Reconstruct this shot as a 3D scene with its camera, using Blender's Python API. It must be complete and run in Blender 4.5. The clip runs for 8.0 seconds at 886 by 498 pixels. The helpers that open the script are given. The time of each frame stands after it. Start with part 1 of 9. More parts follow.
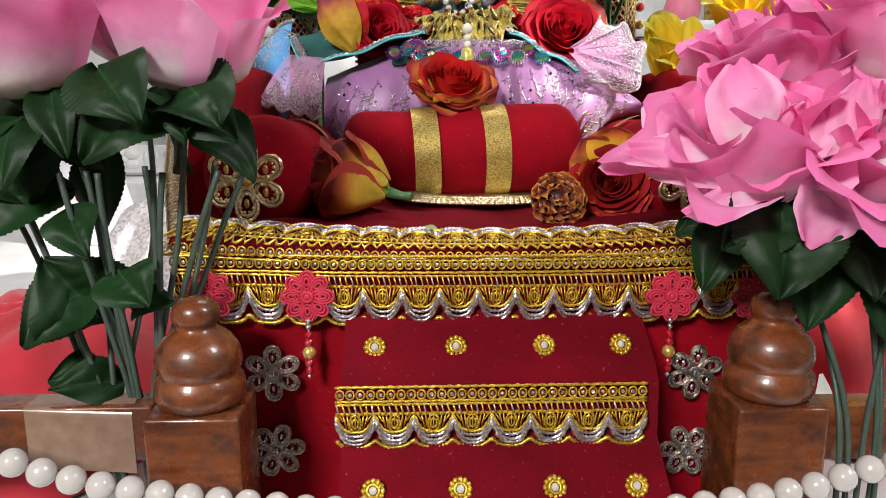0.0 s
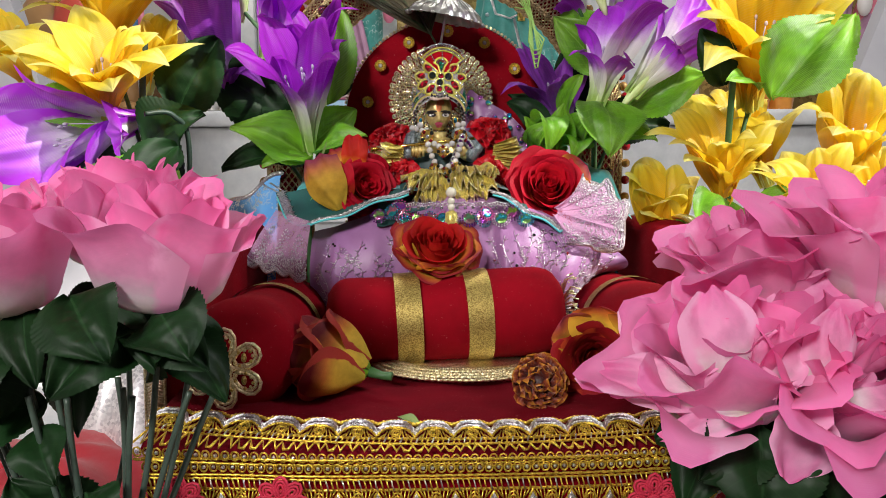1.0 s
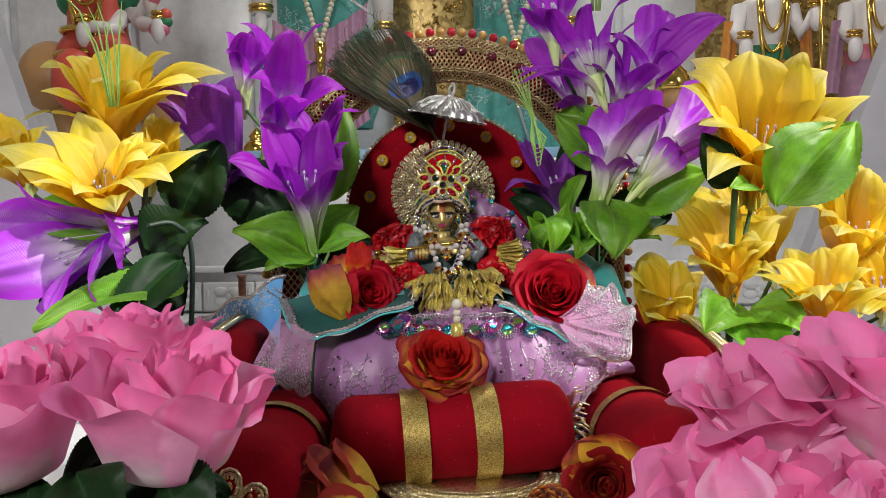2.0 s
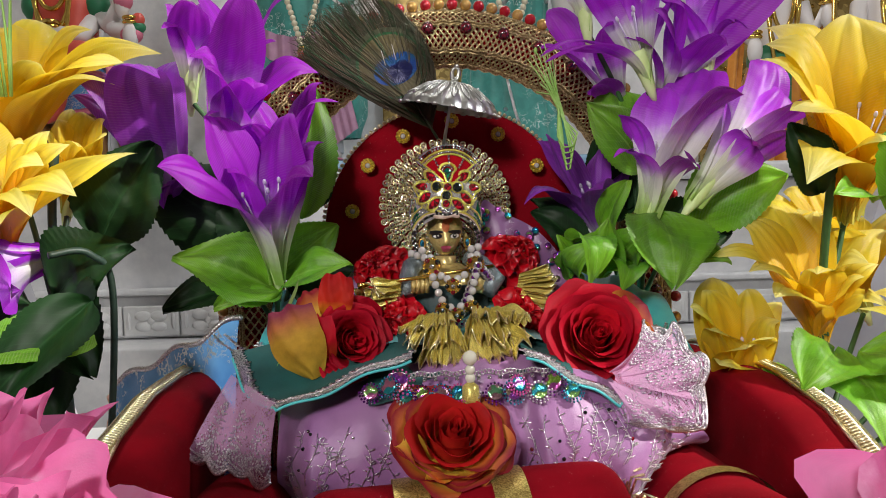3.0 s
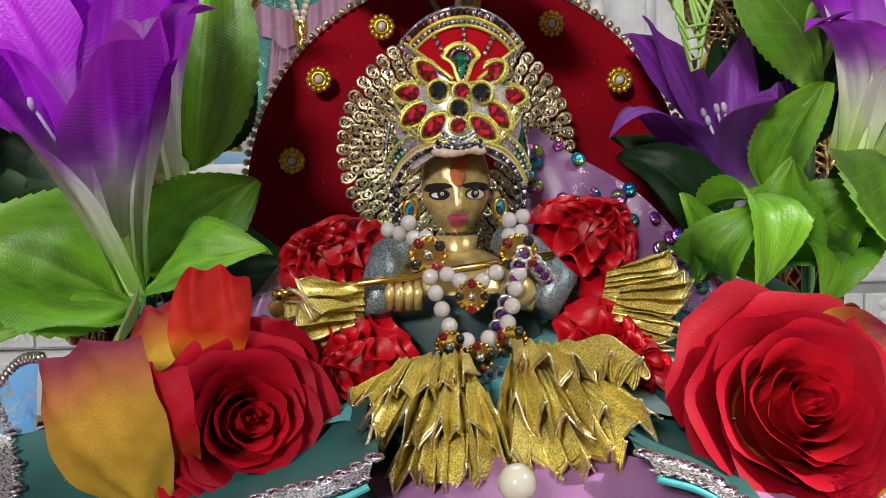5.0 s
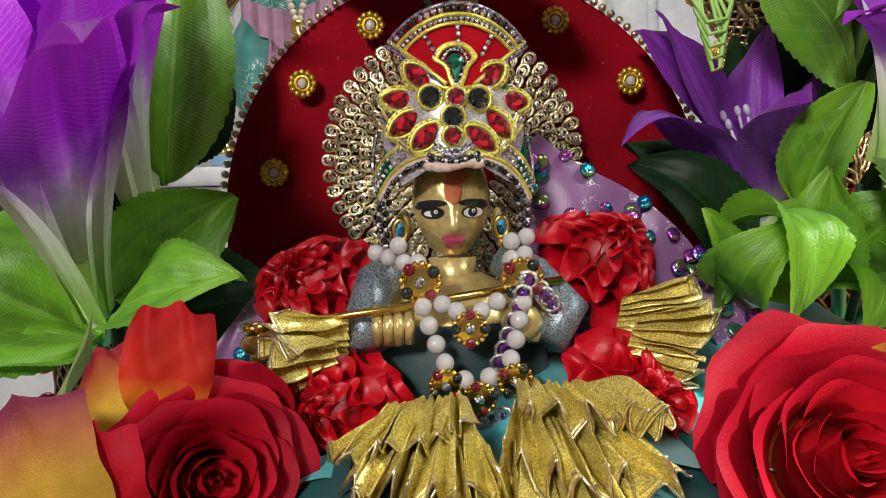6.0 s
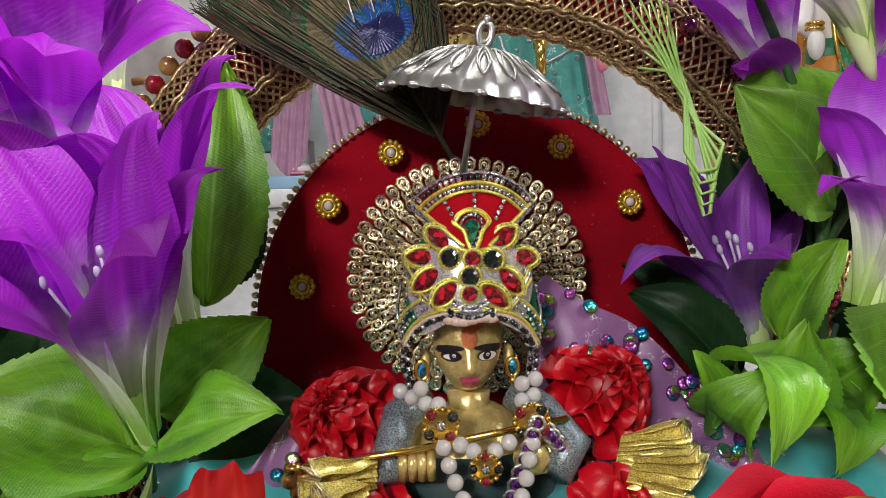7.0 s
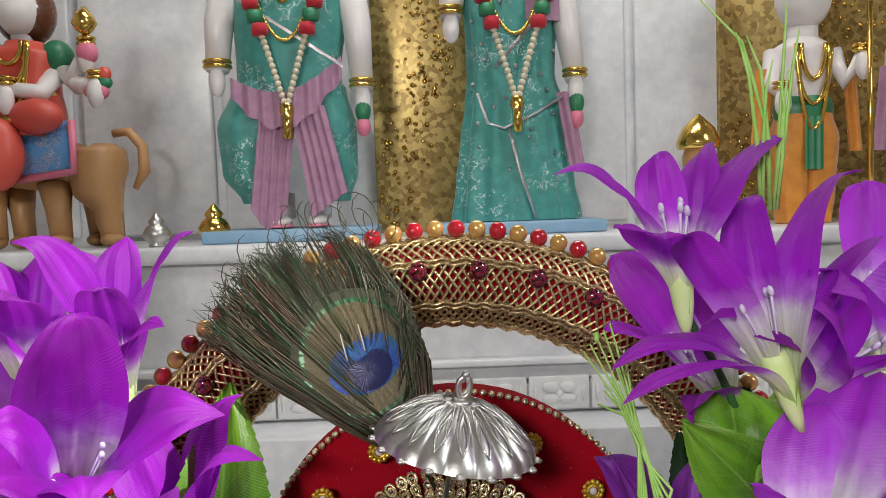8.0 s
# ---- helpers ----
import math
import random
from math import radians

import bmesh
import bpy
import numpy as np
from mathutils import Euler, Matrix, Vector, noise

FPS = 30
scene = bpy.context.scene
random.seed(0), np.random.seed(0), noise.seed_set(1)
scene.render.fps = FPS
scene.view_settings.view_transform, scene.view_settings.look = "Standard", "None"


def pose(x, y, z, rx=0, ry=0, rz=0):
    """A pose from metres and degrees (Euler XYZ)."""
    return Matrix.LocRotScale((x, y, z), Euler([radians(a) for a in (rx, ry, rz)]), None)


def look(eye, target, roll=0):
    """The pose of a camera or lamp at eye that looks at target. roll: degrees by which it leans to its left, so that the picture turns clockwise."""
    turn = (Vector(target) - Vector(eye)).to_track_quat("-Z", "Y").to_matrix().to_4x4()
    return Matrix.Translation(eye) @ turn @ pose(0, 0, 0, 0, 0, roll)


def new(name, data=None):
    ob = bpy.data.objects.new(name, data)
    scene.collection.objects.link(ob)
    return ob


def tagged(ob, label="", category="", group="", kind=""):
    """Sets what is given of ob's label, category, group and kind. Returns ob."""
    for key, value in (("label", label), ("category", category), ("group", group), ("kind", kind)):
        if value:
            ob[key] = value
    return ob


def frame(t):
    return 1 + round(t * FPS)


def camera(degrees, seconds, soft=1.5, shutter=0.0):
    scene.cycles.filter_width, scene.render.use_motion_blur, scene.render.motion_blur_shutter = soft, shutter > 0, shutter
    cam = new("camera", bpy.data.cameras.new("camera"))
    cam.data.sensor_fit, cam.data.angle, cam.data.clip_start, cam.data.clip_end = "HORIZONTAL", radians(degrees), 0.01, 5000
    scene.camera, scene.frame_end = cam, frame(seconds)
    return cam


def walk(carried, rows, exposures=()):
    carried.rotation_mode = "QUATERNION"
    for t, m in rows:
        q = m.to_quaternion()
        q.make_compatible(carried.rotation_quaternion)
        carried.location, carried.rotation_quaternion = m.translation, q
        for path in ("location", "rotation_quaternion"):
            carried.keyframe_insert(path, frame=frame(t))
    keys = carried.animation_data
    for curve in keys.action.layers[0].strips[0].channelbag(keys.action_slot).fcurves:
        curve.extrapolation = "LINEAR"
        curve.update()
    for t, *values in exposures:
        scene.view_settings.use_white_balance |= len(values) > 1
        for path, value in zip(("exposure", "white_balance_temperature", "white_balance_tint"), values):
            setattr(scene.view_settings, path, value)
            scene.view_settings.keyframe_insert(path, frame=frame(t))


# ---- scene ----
cam = camera(60.5, 8.0, soft=0.9)
METRES, EYE, TILT, LEAN, TURN = 0.8, 0.30, -12.0, 0.0, 0.0
ROWS = [
    (0.0, 0.0, 0.0, 0.0, 0.0, 0.0, 0.0),
    (0.5, 0.0164, -0.0052, 0.0543, 0.08, 2.89, -0.05),
    (1.0, 0.0189, -0.0011, 0.096, 0.3, 4.69, 0.14),
    (1.5, 0.0156, -0.0131, 0.1382, 0.4, 5.86, 0.47),
    (2.0, 0.0103, -0.0046, 0.1773, 0.04, 6.78, 0.77),
    (3.5, -0.0054, 0.3087, 0.2339, -0.49, 7.83, 1.87),
    (4.0, -0.0094, 0.4048, 0.232, 0.03, 7.89, 1.44),
    (4.5, -0.001, 0.4688, 0.2362, 0.39, 8.04, 1.16),
    (6.0, 0.0091, 0.544, 0.2601, 0.82, 7.87, 1.92),
    (6.5, 0.0101, 0.5354, 0.275, 0.95, 8.08, 1.94),
    (7.0, 0.0057, 0.5032, 0.3108, 1.11, 8.35, 1.84),
    (7.5, 0.0086, 0.4548, 0.3992, 0.44, 8.15, 1.83),
    (8.0, 0.0091, 0.4315, 0.4749, -0.55, 8.51, 2.07),
]
walk(cam, [(t, pose(0, 0, EYE, TILT, LEAN, TURN) @ pose(METRES * x, METRES * y, METRES * z, 90 + pitch, roll, yaw)) for t, x, y, z, yaw, pitch, roll in ROWS],
     exposures=[(0.0, 0.15), (0.5, 0.05), (1.0, -0.2), (1.5, -0.45), (2.0, -0.55), (3.5, -0.45), (4.5, -0.22), (6.0, -0.12), (6.5, -0.1), (7.0, -0.2), (7.5, -0.32), (8.0, -0.25)])

# ---- world, sun, lamps ----
world = bpy.data.worlds.new("sky")
scene.world = world
world.use_nodes = True
sky = world.node_tree.nodes.new("ShaderNodeTexSky")
sky.sky_type, sky.sun_disc = "NISHITA", False
sky.sun_elevation, sky.sun_rotation = radians(40), radians(117)
world.node_tree.links.new(sky.outputs[0], world.node_tree.nodes["Background"].inputs[0])
world.node_tree.nodes["Background"].inputs[1].default_value = 0.10


def lamp(name, kind, energy, m, size=None, colour=(1, 1, 1), angle=None):
    d = bpy.data.lights.new(name, kind)
    d.energy, d.color = energy, colour
    if size:
        d.shape, d.size, d.size_y = "RECTANGLE", size[0], size[1]
    if angle:
        d.angle = radians(angle)
    ob = new(name, d)
    ob.matrix_world = m
    return ob


SUN_WAY = Vector((0.68, -0.35, 0.645))
lamp("sun", "SUN", 6.5, look(SUN_WAY * 10, (0, 0, 0)), None, (1.0, 0.95, 0.86), 0.6)
# Unseen lamp at an invented opening; brightens the right-hand side.
lamp("added_side_light", "AREA", 52, look((2.34, -0.38, 2.6), (0.2, 0.6, 0.3)), (0.55, 0.85), (0.93, 0.97, 1.0))
# Unseen lamp, added in front to light the throne and flowers.
lamp("added_front_light", "AREA", 45, look((-0.66, -1.20, 1.28), (-0.06, 0.6, 0.35)), (0.40, 0.26), (1.0, 0.97, 0.93))
# Unseen lamp, added above the plinth to brighten the shrine wall.
lamp("added_back_light", "AREA", 34, look((0.0, 1.95, 2.9), (0.0, 2.5, 0.3)), (1.6, 0.5), (1.0, 0.98, 0.95))

# ---- materials ----


def nodes(name):
    m = bpy.data.materials.new(name)
    m.use_nodes = True
    nt = m.node_tree
    return m, nt, nt.nodes["Principled BSDF"]


def mixcol(nt, a, b, fac):
    n = nt.nodes.new("ShaderNodeMix")
    n.data_type = "RGBA"
    for k, v in ((0, fac), (6, a), (7, b)):
        if hasattr(v, "is_linked"):
            nt.links.new(v, n.inputs[k])
        else:
            n.inputs[k].default_value = v if k == 0 else (*v, 1)
    return n.outputs[2]


def noise_tex(nt, scale, detail=4, rough=0.6, vec=None, kind="ShaderNodeTexNoise"):
    n = nt.nodes.new(kind)
    n.inputs["Scale"].default_value = scale
    if kind == "ShaderNodeTexNoise":
        n.inputs["Detail"].default_value, n.inputs["Roughness"].default_value = detail, rough
    if vec is None:
        c = nt.nodes.new("ShaderNodeTexCoord")
        vec = c.outputs["Object"]
    nt.links.new(vec, n.inputs["Vector"])
    return n


def ramp(nt, src, stops):
    n = nt.nodes.new("ShaderNodeValToRGB")
    e = n.color_ramp.elements
    while len(e) < len(stops):
        e.new(0.5)
    for el, (p, c) in zip(e, stops):
        el.position = p
        el.color = (*c, 1) if len(c) == 3 else c
    nt.links.new(src, n.inputs[0])
    return n.outputs[0]


def bump(nt, bsdf, height, strength=0.3, dist=0.001):
    b = nt.nodes.new("ShaderNodeBump")
    b.inputs["Strength"].default_value, b.inputs["Distance"].default_value = strength, dist
    nt.links.new(height, b.inputs["Height"])
    nt.links.new(b.outputs[0], bsdf.inputs["Normal"])


def plain(name, col, col2=None, rough=0.5, metal=0.0, scale=300, bumps=0.2, spec=0.5, coat=0.0, dist=0.0005):
    """A surface with colour variation at two scales and fine relief."""
    m, nt, b = nodes(name)
    col2 = col2 or tuple(c * 0.75 for c in col)
    big = noise_tex(nt, scale * 0.12, 3)
    fine = noise_tex(nt, scale, 5)
    add = nt.nodes.new("ShaderNodeMath")
    add.operation = "MULTIPLY_ADD"
    nt.links.new(big.outputs[0], add.inputs[0])
    add.inputs[1].default_value = 0.6
    half = nt.nodes.new("ShaderNodeMath")
    half.operation = "MULTIPLY"
    nt.links.new(fine.outputs[0], half.inputs[0])
    half.inputs[1].default_value = 0.4
    nt.links.new(half.outputs[0], add.inputs[2])
    nt.links.new(ramp(nt, add.outputs[0], [(0.35, col2), (0.62, col)]), b.inputs["Base Color"])
    b.inputs["Roughness"].default_value, b.inputs["Metallic"].default_value = rough, metal
    b.inputs["Specular IOR Level"].default_value, b.inputs["Coat Weight"].default_value = spec, coat
    bump(nt, b, fine.outputs[0], bumps, dist)
    return m


def velvet(name, col, col2, dusty=0.70):
    m, nt, b = nodes(name)
    big = noise_tex(nt, 22, 4)
    nap = noise_tex(nt, 2500, 2)
    base = ramp(nt, big.outputs[0], [(0.3, col2), (0.7, col)])
    dust = noise_tex(nt, 420, 3, 0.7)
    speck = ramp(nt, dust.outputs[0], [(dusty, (0, 0, 0)), (dusty + 0.12, (0.8, 0.8, 0.8))])
    nt.links.new(mixcol(nt, base, (0.38, 0.15, 0.14), speck), b.inputs["Base Color"])
    b.inputs["Roughness"].default_value = 0.85
    b.inputs["Specular IOR Level"].default_value = 0.1
    b.inputs["Sheen Weight"].default_value = 0.03
    b.inputs["Sheen Roughness"].default_value = 0.35
    b.inputs["Sheen Tint"].default_value = (0.9, 0.10, 0.12, 1)
    bump(nt, b, nap.outputs[0], 0.35, 0.0006)
    return m


def glitter(name, col, col2, rough=0.3, metal=1.0, scale=900):
    """Metal thread or foil: small facets of differing tilt and tone."""
    m, nt, b = nodes(name)
    v = noise_tex(nt, scale, kind="ShaderNodeTexVoronoi")
    tone = nt.nodes.new("ShaderNodeSeparateColor")
    nt.links.new(v.outputs["Color"], tone.inputs[0])
    nt.links.new(ramp(nt, tone.outputs[0], [(0.1, col2), (0.8, col)]), b.inputs["Base Color"])
    b.inputs["Roughness"].default_value, b.inputs["Metallic"].default_value = rough, metal
    bump(nt, b, tone.outputs[1], 0.6, 0.0008)
    return m


def petal_mat(name, stops, edge=None, thru=0.35, rough=0.45, weave=0.25, veins=60, sheen=0.1, streaks=0.35, twill=0.0, spec=0.5, rib=None, rim=(0.85, 1.15)):
    """Thin cloth or flesh of a petal; the dye runs along attribute 'u' from base to tip."""
    m, nt, b = nodes(name)
    a = nt.nodes.new("ShaderNodeAttribute")
    a.attribute_name = "u"
    big = noise_tex(nt, 70, 4)
    wob = nt.nodes.new("ShaderNodeMath")
    wob.operation = "MULTIPLY_ADD"
    nt.links.new(big.outputs[0], wob.inputs[0])
    wob.inputs[1].default_value = 0.16
    sh = nt.nodes.new("ShaderNodeMath")
    sh.operation = "ADD"
    nt.links.new(a.outputs["Fac"], sh.inputs[0])
    sh.inputs[1].default_value = -0.08
    nt.links.new(sh.outputs[0], wob.inputs[2])
    col = ramp(nt, wob.outputs[0], stops)
    a2 = nt.nodes.new("ShaderNodeAttribute")
    a2.attribute_name = "v"
    ridge = nt.nodes.new("ShaderNodeMath")
    ridge.operation = "SINE"
    mul = nt.nodes.new("ShaderNodeMath")
    mul.operation = "MULTIPLY"
    nt.links.new(a2.outputs["Fac"], mul.inputs[0])
    mul.inputs[1].default_value = veins
    nt.links.new(mul.outputs[0], ridge.inputs[0])
    oi = nt.nodes.new("ShaderNodeObjectInfo")
    hue = nt.nodes.new("ShaderNodeHueSaturation")
    mr = nt.nodes.new("ShaderNodeMapRange")
    nt.links.new(oi.outputs["Random"], mr.inputs[0])
    mr.inputs[3].default_value, mr.inputs[4].default_value = 0.82, 1.12
    nt.links.new(mr.outputs[0], hue.inputs["Value"])
    nt.links.new(col, hue.inputs["Color"])
    col = hue.outputs[0]
    # streaks along the petal and a fine twill
    cmb = nt.nodes.new("ShaderNodeCombineXYZ")
    for src, f, k in ((a2.outputs["Fac"], veins * 0.05, 0), (a.outputs["Fac"], 1.6, 1), (oi.outputs["Random"], 40.0, 2)):
        sc = nt.nodes.new("ShaderNodeMath")
        sc.operation = "MULTIPLY"
        nt.links.new(src, sc.inputs[0])
        sc.inputs[1].default_value = f
        nt.links.new(sc.outputs[0], cmb.inputs[k])
    streak = noise_tex(nt, 1.0, 5, 0.65, cmb.outputs[0])
    col = mixcol(nt, col, (0.0, 0.0, 0.0), ramp(nt, streak.outputs[0], [(0.30, (streaks,) * 3), (0.58, (0, 0, 0))]))
    # slanting threads of the cloth, showing in patches
    slant = nt.nodes.new("ShaderNodeMath")
    slant.operation = "MULTIPLY_ADD"
    nt.links.new(a.outputs["Fac"], slant.inputs[0])
    slant.inputs[1].default_value = 470.0
    across = nt.nodes.new("ShaderNodeMath")
    across.operation = "MULTIPLY_ADD"
    nt.links.new(a2.outputs["Fac"], across.inputs[0])
    across.inputs[1].default_value = 38.0
    wav = nt.nodes.new("ShaderNodeMath")
    wav.operation = "MULTIPLY"
    nt.links.new(big.outputs[0], wav.inputs[0])
    wav.inputs[1].default_value = 14.0
    nt.links.new(wav.outputs[0], across.inputs[2])
    nt.links.new(across.outputs[0], slant.inputs[2])
    thr = nt.nodes.new("ShaderNodeMath")
    thr.operation = "SINE"
    nt.links.new(slant.outputs[0], thr.inputs[0])
    show = nt.nodes.new("ShaderNodeMath")
    show.operation = "MULTIPLY"
    nt.links.new(ramp(nt, thr.outputs[0], [(0.1, (0, 0, 0)), (0.9, (1, 1, 1))]), show.inputs[0])
    nt.links.new(ramp(nt, noise_tex(nt, 45, 3).outputs[0], [(0.40, (0.15 * twill,) * 3), (0.62, (twill,) * 3)]), show.inputs[1])
    col = mixcol(nt, col, (0.93, 0.84, 0.96), show.outputs[0])
    if rib:
        # midrib and side veins of a leaf
        w = nt.nodes.new("ShaderNodeMath")
        w.operation = "ABSOLUTE"
        nt.links.new(a2.outputs["Fac"], w.inputs[0])
        mid = ramp(nt, w.outputs[0], [(0.015, (0.40, 0.40, 0.40)), (0.05, (0, 0, 0))])
        fan = nt.nodes.new("ShaderNodeMath")
        fan.operation = "MULTIPLY_ADD"
        nt.links.new(a.outputs["Fac"], fan.inputs[0])
        fan.inputs[1].default_value = 62.0
        sl = nt.nodes.new("ShaderNodeMath")
        sl.operation = "MULTIPLY"
        nt.links.new(w.outputs[0], sl.inputs[0])
        sl.inputs[1].default_value = -17.0
        nt.links.new(sl.outputs[0], fan.inputs[2])
        sn = nt.nodes.new("ShaderNodeMath")
        sn.operation = "SINE"
        nt.links.new(fan.outputs[0], sn.inputs[0])
        side = ramp(nt, sn.outputs[0], [(0.90, (0, 0, 0)), (0.99, (0.13, 0.13, 0.13))])
        col = mixcol(nt, mixcol(nt, col, rib, side), rib, mid)
    if edge:
        ab = nt.nodes.new("ShaderNodeMath")
        ab.operation = "ABSOLUTE"
        nt.links.new(a2.outputs["Fac"], ab.inputs[0])
        ad = nt.nodes.new("ShaderNodeMath")
        ad.operation = "MULTIPLY_ADD"
        nt.links.new(big.outputs[0], ad.inputs[0])
        ad.inputs[1].default_value = 0.5
        nt.links.new(ab.outputs[0], ad.inputs[2])
        col = mixcol(nt, col, edge, ramp(nt, ad.outputs[0], [(rim[0], (0, 0, 0)), (rim[1], (1, 1, 1))]))
    nt.links.new(col, b.inputs["Base Color"])
    b.inputs["Roughness"].default_value = rough
    b.inputs["Sheen Weight"].default_value = sheen
    b.inputs["Specular IOR Level"].default_value = spec
    fine = noise_tex(nt, 1400, 3)
    mixh = nt.nodes.new("ShaderNodeMath")
    mixh.operation = "MULTIPLY_ADD"
    nt.links.new(ridge.outputs[0], mixh.inputs[0])
    mixh.inputs[1].default_value = 0.10
    nt.links.new(fine.outputs[0], mixh.inputs[2])
    bump(nt, b, mixh.outputs[0], weave, 0.0006)
    t = nt.nodes.new("ShaderNodeBsdfTranslucent")
    nt.links.new(col, t.inputs[0])
    mx = nt.nodes.new("ShaderNodeMixShader")
    mx.inputs[0].default_value = thru
    nt.links.new(b.outputs[0], mx.inputs[1])
    nt.links.new(t.outputs[0], mx.inputs[2])
    nt.links.new(mx.outputs[0], nt.nodes["Material Output"].inputs[0])
    return m


def gem(name, col, rough=0.06):
    """A cut stone: light and dark colour cells stand in for facet glints."""
    m, nt, b = nodes(name)
    v = noise_tex(nt, 750, kind="ShaderNodeTexVoronoi")
    tone = nt.nodes.new("ShaderNodeSeparateColor")
    nt.links.new(v.outputs["Color"], tone.inputs[0])
    nt.links.new(ramp(nt, tone.outputs[0], [(0.15, tuple(c * 0.30 for c in col)), (0.6, col), (0.95, tuple(min(1.0, c * 2.6) for c in col))]), b.inputs["Base Color"])
    b.inputs["Roughness"].default_value, b.inputs["Coat Weight"].default_value = rough, 0.5
    b.inputs["IOR"].default_value = 1.7
    bump(nt, b, tone.outputs[1], 0.35, 0.0006)
    return m


def lace_mat(name, col, scale=260, hole=0.42, glint=0.4):
    """Net cloth: a net of threads with embroidered, denser figures."""
    m, nt, b = nodes(name)
    fig = noise_tex(nt, scale * 0.22, 3)
    w = noise_tex(nt, scale * 3, kind="ShaderNodeTexVoronoi")
    add = nt.nodes.new("ShaderNodeMath")
    add.operation = "MULTIPLY_ADD"
    nt.links.new(fig.outputs[0], add.inputs[0])
    add.inputs[1].default_value = 1.3
    nt.links.new(w.outputs["Distance"], add.inputs[2])
    alpha = ramp(nt, add.outputs[0], [(hole + 0.2, (0.12,) * 3), (hole + 0.6, (0.55, 0.55, 0.55))])
    nt.links.new(alpha, b.inputs["Alpha"])
    b.inputs["Base Color"].default_value = (*col, 1)
    b.inputs["Metallic"].default_value = glint
    b.inputs["Roughness"].default_value = 0.4
    bump(nt, b, add.outputs[0], 0.6, 0.001)
    return m


def cloth(name, col, col2, thread=None, rough=0.55, sheen=0.3, fscale=95, wide=0.0):
    """Soft cloth, with scattered embroidery in metal thread where a thread colour is given."""
    m, nt, b = nodes(name)
    big = noise_tex(nt, 30, 4)
    base = ramp(nt, big.outputs[0], [(0.35, col2), (0.65, col)])
    weave = noise_tex(nt, 2200, 2)
    if thread:
        v = noise_tex(nt, fscale, 3, 0.8)
        mask = ramp(nt, v.outputs[0], [(0.485 - wide, (0, 0, 0)), (0.497 - wide, (1, 1, 1)), (0.503 + wide, (1, 1, 1)), (0.515 + wide, (0, 0, 0))])
        patch = noise_tex(nt, fscale * 0.42, 2)
        pm = ramp(nt, patch.outputs[0], [(0.52 - 4 * wide, (0, 0, 0)), (0.60 - 4 * wide, (1, 1, 1))])
        mul = nt.nodes.new("ShaderNodeMath")
        mul.operation = "MULTIPLY"
        nt.links.new(mask, mul.inputs[0])
        nt.links.new(pm, mul.inputs[1])
        base = mixcol(nt, base, thread, mul.outputs[0])
        nt.links.new(mul.outputs[0], b.inputs["Metallic"])
    nt.links.new(base, b.inputs["Base Color"])
    b.inputs["Roughness"].default_value, b.inputs["Sheen Weight"].default_value = rough, sheen
    bump(nt, b, weave.outputs[0], 0.25, 0.0005)
    return m


def iris_mat(name, each=False):
    """Sequins: each disc its own rainbow tone."""
    m, nt, b = nodes(name)
    g = nt.nodes.new("ShaderNodeNewGeometry")
    oi = nt.nodes.new("ShaderNodeObjectInfo")
    tones = [(0.0, (0.02, 0.16, 0.42)), (0.25, (0.03, 0.32, 0.34)), (0.45, (0.22, 0.36, 0.05)), (0.65, (0.42, 0.08, 0.30)), (0.85, (0.16, 0.04, 0.42)), (1.0, (0.48, 0.16, 0.24))]
    pick = oi.outputs["Random"] if each else g.outputs["Random Per Island"]
    turn = nt.nodes.new("ShaderNodeMath")
    turn.operation = "ADD"
    nt.links.new(pick, turn.inputs[0])
    turn.inputs[1].default_value = 0.22
    wrap = nt.nodes.new("ShaderNodeMath")
    wrap.operation = "FRACT"
    nt.links.new(turn.outputs[0], wrap.inputs[0])
    sheen = noise_tex(nt, 160, 1)
    col = mixcol(nt, ramp(nt, pick, tones), ramp(nt, wrap.outputs[0], tones), ramp(nt, sheen.outputs[0], [(0.46, (0, 0, 0)), (0.54, (1, 1, 1))]))
    nt.links.new(col, b.inputs["Base Color"])
    b.inputs["Metallic"].default_value, b.inputs["Roughness"].default_value = 0.8, 0.18
    v = noise_tex(nt, 400, 2)
    bump(nt, b, v.outputs[0], 0.5, 0.001)
    return m


def wood_mat(name, dark, light):
    m, nt, b = nodes(name)
    c = nt.nodes.new("ShaderNodeTexCoord")
    mp = nt.nodes.new("ShaderNodeMapping")
    mp.inputs["Scale"].default_value = (9, 60, 60)
    nt.links.new(c.outputs["Object"], mp.inputs[0])
    n = noise_tex(nt, 2.0, 6, 0.65, mp.outputs[0])
    stain = noise_tex(nt, 55, 6, 0.7)
    col = ramp(nt, n.outputs[0], [(0.3, dark), (0.7, light)])
    nt.links.new(mixcol(nt, col, tuple(x * 0.4 for x in dark), ramp(nt, stain.outputs[0], [(0.50, (0, 0, 0)), (0.66, (0.85,) * 3)])), b.inputs["Base Color"])
    nt.links.new(ramp(nt, stain.outputs[0], [(0.40, (0.20,) * 3), (0.64, (0.50,) * 3)]), b.inputs["Roughness"])
    b.inputs["Coat Weight"].default_value = 0.4
    bump(nt, b, n.outputs[0], 0.28, 0.0008)
    return m


